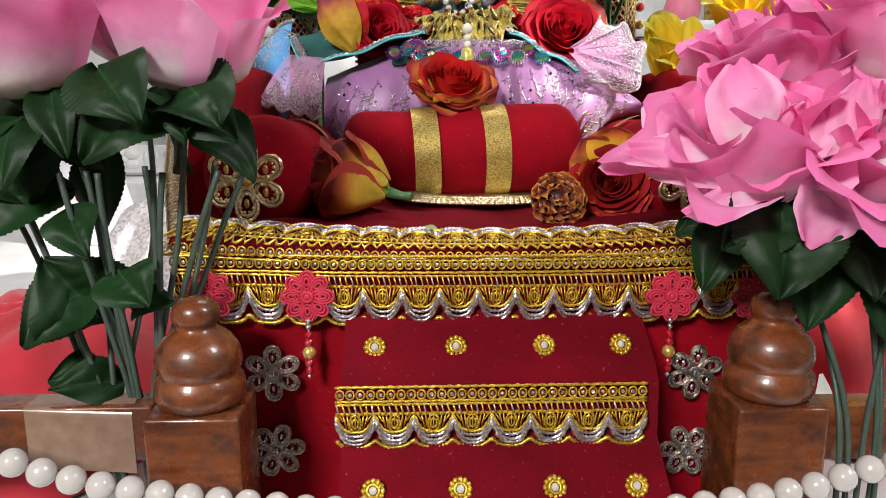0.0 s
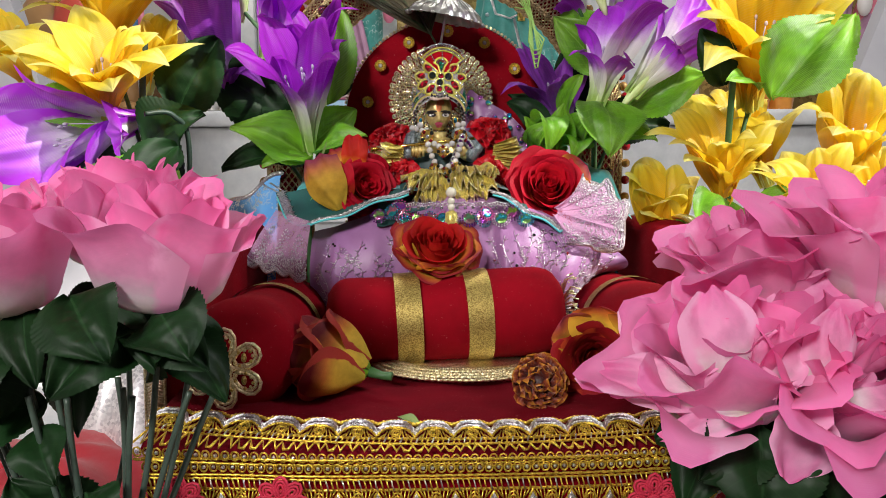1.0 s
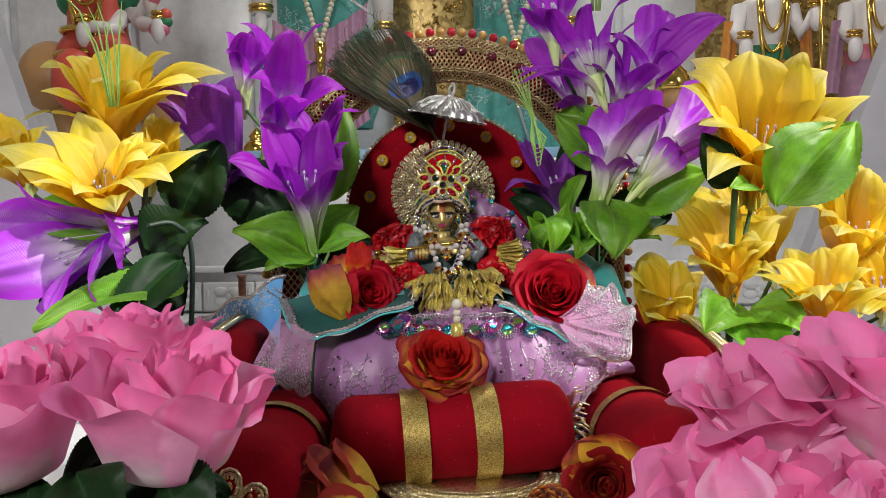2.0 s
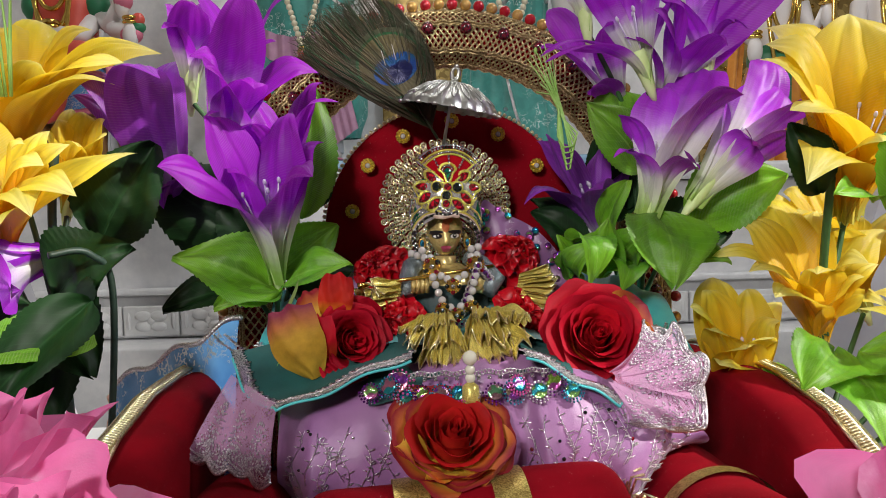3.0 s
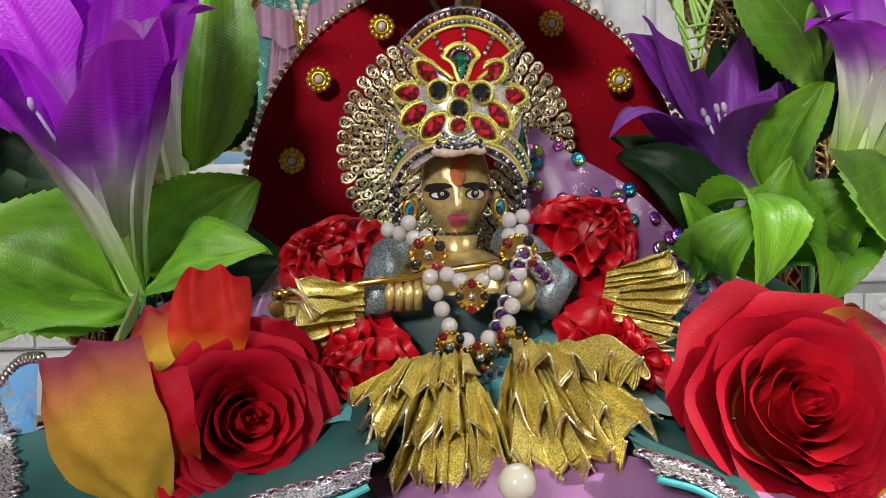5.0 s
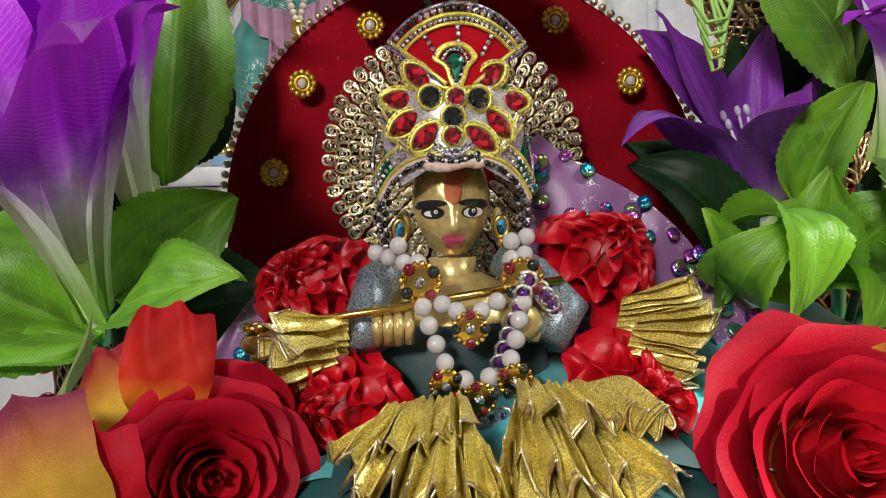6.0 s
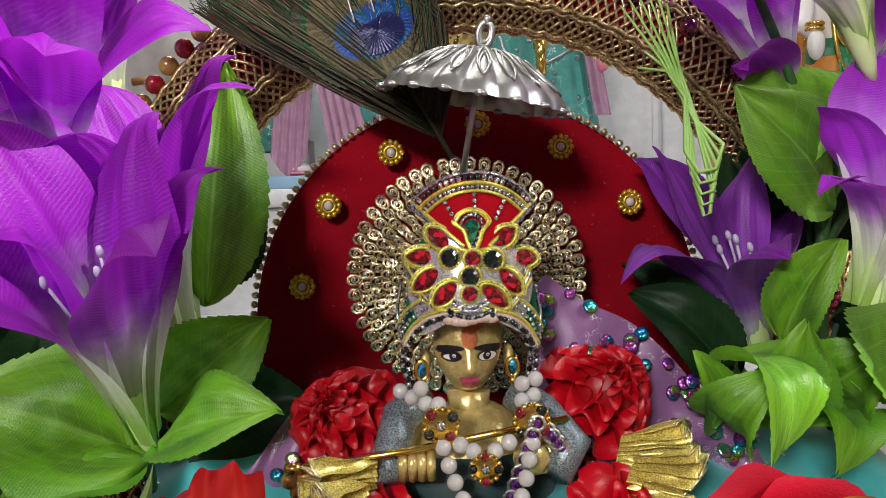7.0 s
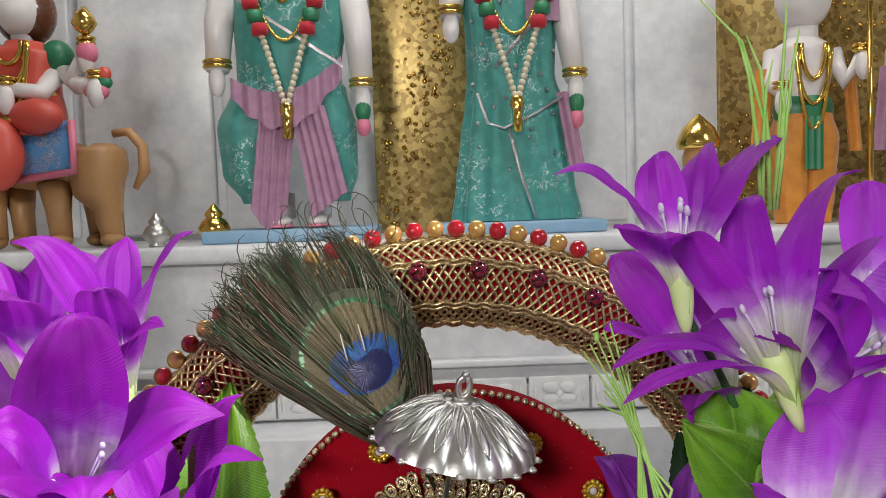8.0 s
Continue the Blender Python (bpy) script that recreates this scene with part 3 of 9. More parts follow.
def thing(name, m, label, category, group="", kind=""):
    ob = new(name)
    ob.empty_display_size = 0.02
    ob.matrix_world = m
    return tagged(ob, label, category, group, kind)


def solo(name, geo, mats, m, label, category, group="", kind="", smooth=True):
    ob = new(name, geo.mesh(name, mats, smooth))
    ob.matrix_world = m
    return tagged(ob, label, category, group, kind)


THRONE = pose(0.030, 0.42, 0, 0, 0, 2.3)


def at(x, y, z, rx=0, ry=0, rz=0):
    """A pose in the throne's own axes."""
    return THRONE @ pose(x, y, z, rx, ry, rz)


def aim(p, way, spin=0.0):
    """A pose at p whose z axis points along way."""
    q = Vector(way).normalized().to_track_quat("Z", "Y")
    return Matrix.Translation(p) @ q.to_matrix().to_4x4() @ Matrix.Rotation(radians(spin), 4, "Z")


def smooth01(x):
    x = max(0.0, min(1.0, x))
    return x * x * (3 - 2 * x)

# ---- the hall ----


def slab(name, lo, hi, mat, label, category, bev=0.0):
    return solo(name, Geo().box(lo, hi, bev), mat, Matrix.Identity(4), label, category, "", "structure", False)


slab("floor", (-2.6, -2.4, -0.80), (2.6, 3.2, -0.70), FLOOR_STONE, "pale polished stone floor of the hall", "floor")
slab("ceiling", (-2.6, -2.4, 3.60), (2.6, 3.2, 3.70), PLASTER, "white plastered ceiling of the hall", "ceiling")
slab("wall_west", (-2.6, -2.4, -0.70), (-2.4, 3.2, 3.60), PLASTER, "white plastered side wall", "wall")
slab("wall_south", (-2.4, -2.4, -0.70), (2.4, -2.2, 3.60), PLASTER, "white plastered wall behind the viewer", "wall")
slab("wall_north", (-2.4, 3.0, -0.70), (2.4, 3.2, 3.60), MARBLE, "white marble shrine wall behind the figures", "wall")
# side wall out of view; openings invented, placed to choose where sunlight falls
g = Geo()
for lo, hi in (((2.4, -2.4, -0.70), (2.6, 3.2, 2.10)), ((2.4, -2.4, 3.25), (2.6, 3.2, 3.60)), ((2.4, -2.4, 2.10), (2.6, -0.72, 2.78)), ((2.4, 0.02, 2.10), (2.6, 3.2, 2.78)), ((2.4, -2.4, 2.78), (2.6, 3.2, 2.84)), ((2.4, -2.4, 2.84), (2.6, -1.16, 3.25)), ((2.4, 0.02, 2.84), (2.6, 3.2, 3.25))):
    g.box(lo, hi)
solo("wall_east", g, PLASTER, Matrix.Identity(4), "white plastered side wall with added openings for sunlight", "wall", "", "structure", False)
# Frames of the two added openings.
for name, y0, y1, z0, z1 in (("added_window_1", -0.72, 0.02, 2.10, 2.78), ("added_window_2", -1.16, 0.02, 2.84, 3.25)):
    win = thing(name, pose(2.58, y0, z0), "unseen high window added to steer sunlight, with a slim painted frame", "window", "", "structure")
    w, h = y1 - y0, z1 - z0
    g = Geo().box((-0.015, 0, 0.0), (0.015, w, 0.015)).box((-0.015, 0, h - 0.015), (0.015, w, h)).box((-0.015, 0, 0.015), (0.015, 0.015, h - 0.015)).box((-0.015, w - 0.015, 0.015), (0.015, w, h - 0.015))
    part("window_frame", g, WHITE_PAINT, win, "", None, False)

# marble plinth in steps under the shrine figures
plinth = thing("marble_plinth", pose(0, 0, 0), "stepped white marble altar plinth with carved tiles", "plinth", "", "structure")
part("upper_step", Geo().box((-2.39, 2.50, 0.10), (2.39, 2.99, 0.455), 0.008), MARBLE, plinth)
part("ledge", Geo().box((-2.39, 2.44, 0.457), (2.39, 2.99, 0.505), 0.012), MARBLE, plinth)
part("moulding", Geo().box((-2.39, 2.455, 0.15), (2.39, 2.498, 0.17), 0.006), MARBLE, plinth)
part("lower_step", Geo().box((-2.39, 2.30, -0.69), (2.39, 2.498, 0.02), 0.006), MARBLE, plinth)
part("middle_step", Geo().box((-2.39, 2.46, 0.022), (2.39, 2.498, 0.098), 0.002), MARBLE, plinth)
g = Geo().box((-0.082, -0.008, -0.045), (0.082, 0.008, 0.045), 0.004)
for k in range(4):
    a = math.pi / 4 + k * math.pi / 2
    g.ball((0.032 * math.cos(a), -0.008, 0.022 * math.sin(a)), 0.02, 10, 6, (1.3, 0.4, 0.8))
g.ball((0, -0.008, 0), 0.012, 10, 6, (1, 0.6, 1))
for sx in (-1, 1):
    g.ball((sx * 0.066, -0.008, 0), 0.01, 8, 6, (0.7, 0.5, 2.6))
tile = g.mesh("carved_tile", MARBLE_TILE)
for k in range(27):
    part("carved_tile", tile, None, plinth, "", pose(-2.21 + k * 0.17, 2.45, 0.075))

# gilded panels on the shrine wall
for x0, x1, z0 in ((-0.17, 0.17, 0.505), (0.98, 1.75, 0.505)):
    solo("gilded_panel", Geo().box((x0, 2.955, z0), (x1, 2.997, 2.4), 0.003), GOLD_PANEL, Matrix.Identity(4), "glittering gilded mosaic panel on the marble wall", "wall panel", "gilded panels", "structure")
# Raised gold discs stand in for the panel's blurred glints.
srng = random.Random(17)
for x0, x1 in ((-0.165, 0.165), (0.99, 1.74)):
    g = Geo()
    for k in range(300 if x0 < 0 else 420):
        # discs gather in wandering bands
        z = srng.uniform(0.52, 1.6)
        x = x0 + (x1 - x0) * ((0.35 + 0.22 * math.sin(7 * z) + srng.gauss(0, 0.16)) % 1.0)
        g.lathe([(0.001, -0.002), (srng.uniform(0.004, 0.009), -0.001), (0.001, 0.002)], 8, 0, Matrix.Translation((x, 2.951, z)) @ Matrix.Rotation(radians(srng.uniform(70, 110)), 4, "X") @ Matrix.Rotation(srng.uniform(-0.3, 0.3), 4, "Y"))
    solo("panel_spangles", g, POLISHED_GOLD, Matrix.Identity(4), "gold discs standing in for blurred glints on the gilded panel", "spangles", "", "stuff")
for k in range(-5, 6):
    if abs(k) > 0:
        g = Geo().box((k * 0.46 - 0.215, 2.975, 0.52), (k * 0.46 + 0.215, 2.996, 2.2), 0.01)
        solo("wall_panel", g, MARBLE, Matrix.Identity(4), "polished white marble wall slab", "wall panel", "marble slabs", "structure")

# the low platform that carries the throne
g = Geo().box((-0.9, -0.18, -0.70), (0.9, 1.15, 0.030), 0.012)
solo("platform", g, MARBLE, at(0, 0, 0), "low white stone platform below the throne", "platform", "", "structure")

# leaning white legs of the canopy frame
for sx, foot, head, lab in ((-1, 0.53, 0.865, "post"), (1, 0.53, 0.94, "post")):
    g = Geo()
    vs = []
    for x, z in ((foot, 0.031), (head, 1.20)):
        for w in (0.0, 0.17):
            for y in (1.30, 1.335):
                vs.append((sx * (x + w), y, z))
    g.add(vs, [(0, 1, 3, 2), (4, 6, 7, 5), (0, 2, 6, 4), (1, 5, 7, 3), (0, 4, 5, 1), (2, 3, 7, 6)])
    solo("canopy_leg", g, LEG_PAINT, Matrix.Identity(4), "leaning white painted leg of a canopy frame", "post", "canopy legs", "structure", False)

# ---- lace and ornaments ----


def lace(fmap, x0, x1, n, h, seed=0):
    """A strip of gold and silver lace from x0 to x1, h high; fmap(s, d, lift) gives its place d below the top edge."""
    g = Geo()
    W = x1 - x0
    rng = random.Random(seed)

    def line(d, r, m, lift=0.0):
        k = max(8, int(W / 0.0022))
        g.tube([fmap(x0 + W * i / k, d + 0.0002 * math.sin(2.3 * i), lift) for i in range(k + 1)], [r * (1.15 if i % 2 else 0.72) for i in range(k + 1)], 5, False, m)

    for d, r in ((0.02, 0.0009), (0.25, 0.0009), (0.30, 0.0008), (0.45, 0.0009)):
        line(d * h, r, 0, 0.0006)
    k = int(W / 0.0052)
    for i in range(k):
        s = x0 + (i + 0.5) * W / k
        pts = [fmap(s + 0.0021 * math.cos(a), 0.135 * h + 0.0026 * math.sin(a), 0.0012) for a in [6.2832 * j / 9 for j in range(9)]]
        g.tube(pts, 0.0006, 4, True, 0)
        g.ball(fmap(s, 0.135 * h, 0.0014), 0.0012, 6, 4, (1, 1, 1), 1)
    k = int(W / 0.0030)
    for i in range(k):
        s = x0 + (i + 0.5) * W / k
        j = rng.uniform(-0.0004, 0.0004)
        g.tube([fmap(s - 0.0008, 0.30 * h, 0.0012), fmap(s + j, 0.38 * h, 0.0018), fmap(s + 0.0008, 0.46 * h, 0.0012)], 0.00055, 4, False, 0 if i % 3 else 1)
    w = W / n

    def wave(s, lo, hi):
        c = abs(math.sin(math.pi * (s - x0) / w))
        return h * (lo + (hi - lo) * (1 - (1 - c) ** 1.6))

    k = n * 20
    for lo, hi, r, m, lift in ((0.88, 1.0, 0.0012, 0, 0.0010), (0.60, 0.93, 0.0011, 1, 0.0022), (0.55, 0.87, 0.0011, 1, 0.0026), (0.50, 0.80, 0.0010, 1, 0.0020), (0.46, 0.74, 0.0009, 0, 0.0018)):
        g.tube([fmap(x0 + W * i / k, wave(x0 + W * i / k, lo, hi) + rng.uniform(-1, 1) * 0.00025, lift) for i in range(k + 1)], [r * (1.2 if i % 2 else 0.7) * rng.uniform(0.85, 1.15) for i in range(k + 1)], 5, False, m)
    for i in range(n):
        c = x0 + (i + 0.5) * w
        for sc, m in ((1.0, 0), (0.55, 0)):
            pts = [fmap(c + 0.0030 * sc * math.cos(a), 0.60 * h + 0.0048 * sc * math.sin(a), 0.0014) for a in [6.2832 * j / 9 for j in range(9)]]
            g.tube(pts, 0.0006, 4, True, m)
        for t in range(9):
            a = (t - 4) / 4.0
            g.tube([fmap(c + a * w * 0.42, 0.46 * h, 0.0008), fmap(c + a * w * 0.30, wave(c + a * w * 0.42, 0.46, 0.76), 0.0008)], 0.0005, 3, False, 0)
    return g


def loop_flower(n, r, th, bead):
    """Openwork ornament of n wire loops round a middle bead, facing -y."""
    g = Geo()
    for k in range(n):
        a = 6.2832 * k / n
        R = Matrix.Rotation(a, 4, "Y")
        for sc in (1.0, 0.72):
            pts = [R @ Vector((0.30 * r * sc * math.sin(b) * (1 - 0.25 * math.cos(b)), -0.0008 * sc, 0.64 * r - 0.46 * r * sc * math.cos(b))) for b in [6.2832 * j / 12 for j in range(12)]]
            g.tube(pts, th, 5, True, 0)
        for q in range(9):
            b = 6.2832 * q / 9
            g.ball(R @ Vector((0.20 * r * math.sin(b), -0.0012, 0.62 * r - 0.26 * r * math.cos(b))), 0.055 * r, 5, 4, (1, 1, 1), q % 2)
        g.ball(R @ Vector((0, -0.001, 0.62 * r)), 0.10 * r, 6, 4, (0.8, 0.6, 1.4), 1)
    g.ball((0, -0.0015, 0), bead, 8, 6, (1, 0.7, 1), 1)
    g.ring((0, -0.001, 0), bead * 1.3, th, 12, 5, 0)
    return g


def stud_mesh(r):
    g = Geo()
    for k in range(12):
        a = 6.2832 * k / 12
        g.ball((r * 0.78 * math.cos(a), -0.0008, r * 0.78 * math.sin(a)), r * 0.24, 6, 4, (1, 0.8, 1), 0)
    g.ring((0, -0.0012, 0), r * 0.5, r * 0.13, 12, 5, 0)
    g.ball((0, -0.0012, 0), r * 0.36, 8, 6, (1, 0.8, 1), 1)
    return g


def pillow_roll(length, r, squash=1.0, n=28, m=24, seed=0, neck=0.0):
    """A stuffed roll along +x, round at both ends, with slight folds near the ends."""
    rng = random.Random(seed)
    ph = [rng.uniform(0, 6.28) for _ in range(4)]

    def fn(u, v):
        a = 6.2832 * u
        t = v
        e = min(t, 1 - t)
        rr = r * (1 - (1 - min(1, e / 0.12)) ** 2.6) ** 0.5 if e < 0.12 else r
        rr *= 1 + 0.03 * math.sin(3 * t * 3.1 + ph[0]) + 0.02 * math.sin(7 * a + ph[1]) * (1 - min(1, e / 0.3)) + 0.012 * math.sin(11 * t + 2 * a + ph[2])
        return (length * t, rr * math.cos(a), rr * math.sin(a) * squash)

    return Geo().grid(fn, n, m, 0, True)


# ---- the throne ----
throne = thing("throne", at(0, 0, 0.030), "small red velvet throne trimmed with gold lace", "throne")
DZ = -0.030


def seat_z(x):
    return 0.209 + 0.007 * min(1.3, (x / 0.18) ** 2)


# skirted base and padded seat
def skirt(u, v):
    """One band of cloth round the back left, the front and the right side."""
    if u < 0.25:
        x, y = -0.182, 0.394 - 0.39 * u / 0.25
    elif u < 0.75:
        x = -0.182 + 0.364 * (u - 0.25) / 0.5
        y = 0.004 + 0.0016 * math.sin(60 * u) * (1 - v)
    else:
        x, y = 0.182, 0.004 + 0.39 * (u - 0.75) / 0.25
    return (x, y, v * (seat_z(x) - 0.036))


g = Geo().grid(skirt, 128, 8)
part("skirt", g, RED_VELVET, throne, "red velvet skirt", pose(0, 0, 0.001))


def seat_top(u, v):
    x = -0.184 + 0.368 * u
    y = 0.0 + 0.392 * v
    return (x, y, seat_z(x) + 0.012 * math.sin(math.pi * min(1, max(0, v))) + 0.0012 * math.sin(40 * u + 9 * v) - 0.004 * (1 - smooth01(v / 0.04)) + 0.0008 * math.sin(61 * v))


part("seat", Geo().grid(seat_top, 44, 40), DUSTY_VELVET, throne, "dusty red velvet seat", pose(0, 0, DZ))

# stepped footrest in front
g = Geo()
prof = [(0.0, 0.176), (-0.016, 0.168), (-0.036, 0.156), (-0.044, 0.147), (-0.046, 0.118), (-0.058, 0.108), (-0.078, 0.094), (-0.086, 0.085), (-0.088, 0.056), (-0.10, 0.048), (-0.118, 0.040), (-0.122, 0.031)]
g.grid(lambda u, v: (-0.085 + 0.168 * u, prof[min(11, round(v * 11))][0], prof[min(11, round(v * 11))][1] + 0.0012 * math.sin(17 * u + 5 * v)), 24, 11)
for sx, x in ((-1, -0.085), (1, 0.083)):
    k = len(prof)
    vs = [(x, p[0], p[1]) for p in prof] + [(x, 0.003, 0.031)]
    g.add(vs, [tuple(range(k + 1))])
part("footstep", g, DUSTY_VELVET, throne, "carpeted red velvet steps", pose(0, 0, DZ))
stud = stud_mesh(0.0062).mesh("stud", [GOLD_THREAD, PEARL])
for j, (yy, zz, tilt) in enumerate(((-0.027, 0.1625, -60), (-0.069, 0.1015, -58))):
    for k, x in enumerate((-0.068, -0.024, 0.024, 0.066)):
        part("stud", stud, None, throne, "gold stud with a pearl", pose(x, yy, zz + DZ, tilt + 25, 0, 0))

# lace bands

def top_edge(s, d, l):
    """The band lies on the seat with its scallops inward and folds over the front edge."""
    q = d
    sag = 0.012 * min(1.2, (s / 0.18) ** 2)
    if q > 0.010:
        return (s, 0.002 + (q - 0.010) * 0.9 + sag, seat_z(s) + 0.003 + l + 0.12 * (q - 0.01))
    return (s, -0.003 - l, seat_z(s) + 0.003 - (0.010 - q))


part("top_lace", lace(top_edge, -0.186, 0.186, 17, 0.040, 1), [GOLD_THREAD, SILVER_THREAD], throne, "gold and silver lace band", pose(0, 0, DZ))
front_map = lambda s, d, l: (s, -0.002 - l - 0.003 * math.exp(-((s + 0.01) / 0.11) ** 8), seat_z(s) * 0.35 + 0.1355 - d)
part("front_lace", lace(front_map, -0.182, 0.182, 17, 0.040, 2), [GOLD_THREAD, SILVER_THREAD], throne, "hanging gold and silver lace", pose(0, 0, DZ))
step_map = lambda s, d, l: (s, -0.0465 - l - 0.001, 0.149 - d)
part("step_lace", lace(step_map, -0.088, 0.0755, 8, 0.034, 3), [GOLD_THREAD, SILVER_THREAD], throne, "gold and silver lace on the step", pose(0, 0, DZ))

# crochet flowers with bead drops
g = Geo()
for k in range(8):
    a = 6.2832 * k / 8
    R = Matrix.Rotation(a, 4, "Y")
    for sc in (1.0, 0.66, 0.33):
        g.tube([R @ Vector((0.0042 * sc * math.sin(b), -0.001, 0.0085 - 0.0062 * sc * math.cos(b))) for b in [6.2832 * j / 10 for j in range(10)]], 0.0009, 5, True, 0)
g.ring((0, -0.0018, 0), 0.0028, 0.0012, 10, 5)
g.ball((0, -0.0018, 0), 0.0022, 8, 5, (1, 0.6, 1))
crochet = g.mesh("crochet_flower", CROCHET)
g = Geo()
g.tube([(0, 0, 0.002), (0, 0, -0.034)], 0.0005, 4, False, 0)
for z, r, m in ((0, 0.0018, 0), (-0.0035, 0.0016, 0), (-0.008, 0.0022, 1), (-0.0125, 0.0027, 1), (-0.0185, 0.0040, 2), (-0.0245, 0.0027, 1), (-0.029, 0.0022, 1), (-0.0325, 0.0012, 0)):
    g.ball((0, 0, z), r, 10, 7, (1, 1, 1), m)
drop = g.mesh("bead_drop", [SILVER_THREAD, RED_BEAD, GOLD_BEAD])
for x, z, has in ((-0.1055, 0.187, 1), (0.0985, 0.185, 1), (-0.160, 0.188, 0), (0.148, 0.184, 0)):
    f = part("crochet_flower", crochet, None, throne, "crimson crochet flower", pose(x, -0.010, z + DZ))
    if has:
        part("bead_drop", drop, None, f, "drop of crimson and gold beads", pose(0, -0.001, -0.014))
sil = loop_flower(6, 0.0150, 0.0009, 0.0024).mesh("wire_flower", [BRONZE_WIRE, CLEAR_GEM])
for x, z, a in ((-0.128, 0.139, 0), (-0.128, 0.091, 20), (0.1185, 0.136, 8), (0.1165, 0.086, 35)):
    part("wire_flower", sil, None, throne, "silver wire flower with beads", pose(x, -0.001, z + DZ, 0, a, 0))

# arms: padded side walls with a gold braid along the edge
ARM = [(0.075, 0.20), (0.078, 0.245), (0.09, 0.268), (0.12, 0.290), (0.17, 0.309), (0.23, 0.317), (0.30, 0.315), (0.36, 0.310), (0.385, 0.305)]
for sx in (-1, 1):
    g = Geo()

    def arm(u, v, sx=sx):
        i = u * (len(ARM) - 1)
        k = min(len(ARM) - 2, int(i))
        y, z = [a + (b - a) * (i - k) for a, b in zip(ARM[k], ARM[k + 1])]
        q = v * 3
        if q < 1:
            return (sx * 0.166, y + 0.006, 0.20 + (z - 0.012 - 0.20) * q)
        if q < 2:
            a = math.pi * (q - 1)
            return (sx * (0.185 - 0.019 * math.cos(a)), y, z - 0.012 + 0.012 * math.sin(a))
        return (sx * 0.204, y + 0.006, z - 0.012 + (0.20 - z + 0.012) * (q - 2))

    g.grid(arm, 40, 24)
    b = part("arm", g, RED_VELVET, throne, "padded red velvet arm", pose(0, 0, DZ))
    g = Geo()
    path = []
    for k in range(61):
        i = k / 60 * (len(ARM) - 1)
        j = min(len(ARM) - 2, int(i))
        y, z = [a + (c - a) * (i - j) for a, c in zip(ARM[j], ARM[j + 1])]
        path.append(Vector((sx * 0.199, y - 0.003, z + 0.002)))
    for k, p in enumerate(path[:-1]):
        q = path[k + 1]
        for t in range(3):
            c = p.lerp(q, t / 3)
            a = 1.0 * (k * 3 + t)
            g.tube([c + Vector((-0.006 * sx, 0, -0.001)), c + Vector((0, -0.002, 0.002)), c + Vector((0.006 * sx, 0, -0.002))], 0.0011, 4, False, 0)
    g.tube([p + Vector((-0.006 * sx, 0, 0)) for p in path], 0.0013, 5)
    g.tube([p + Vector((0.006 * sx, 0, -0.002)) for p in path], 0.0013, 5)
    part("braid", g, PALE_GOLD, b, "twisted gold braid")

# backrest: arched padded board edged with gold beads
g = Geo()
BR, BZ, BY = 0.101, 0.404, 0.362


def back_edge(t, r=BR):
    """Outline from the lower left over the arch to the lower right; t from 0 to 1."""
    if t < 0.25:
        return (-r, 0.212 + (BZ - 0.212) * t / 0.25)
    if t > 0.75:
        return (r, BZ - (BZ - 0.212) * (t - 0.75) / 0.25)
    a = math.pi * (1 - (t - 0.25) / 0.5)
    return (r * math.cos(a), BZ + r * math.sin(a))


def back_face(u, v):
    x, z = back_edge(u)
    cx, cz = 0.0, 0.33
    k = 1 - v
    bulge = 0.010 * (1 - (1 - v) ** 3)
    return (cx + (x - cx) * k, BY + 0.008 - bulge, cz + (z - cz) * k)


g.grid(back_face, 72, 14)
g.grid(lambda u, v: (back_edge(u)[0], BY + 0.008 + 0.022 * v, back_edge(u)[1]), 72, 2)
g.grid(lambda u, v: (back_edge(u)[0] * (1 - v), BY + 0.030, 0.33 + (back_edge(u)[1] - 0.33) * (1 - v)), 72, 2)
backrest = part("backrest", g, RED_VELVET, throne, "arched red velvet backrest", pose(0, 0, DZ))
g = Geo()
for k in range(150):
    x, z = back_edge(k / 149, BR + 0.001)
    g.ball((x, BY + 0.006, z), 0.0018, 6, 4)
part("bead_piping", g, PALE_GOLD, backrest, "gold bead piping")
stud2 = stud_mesh(0.0058).mesh("stud", [GOLD_THREAD, PEARL])
for x, z in ((-0.078, 0.424), (-0.065, 0.459), (-0.037, 0.481), (0.067, 0.456), (0.037, 0.481), (0.080, 0.420), (0.001, 0.492)):
    part("stud", stud2, None, backrest, "gold stud with a pearl", pose(x, BY - 0.0025, z))

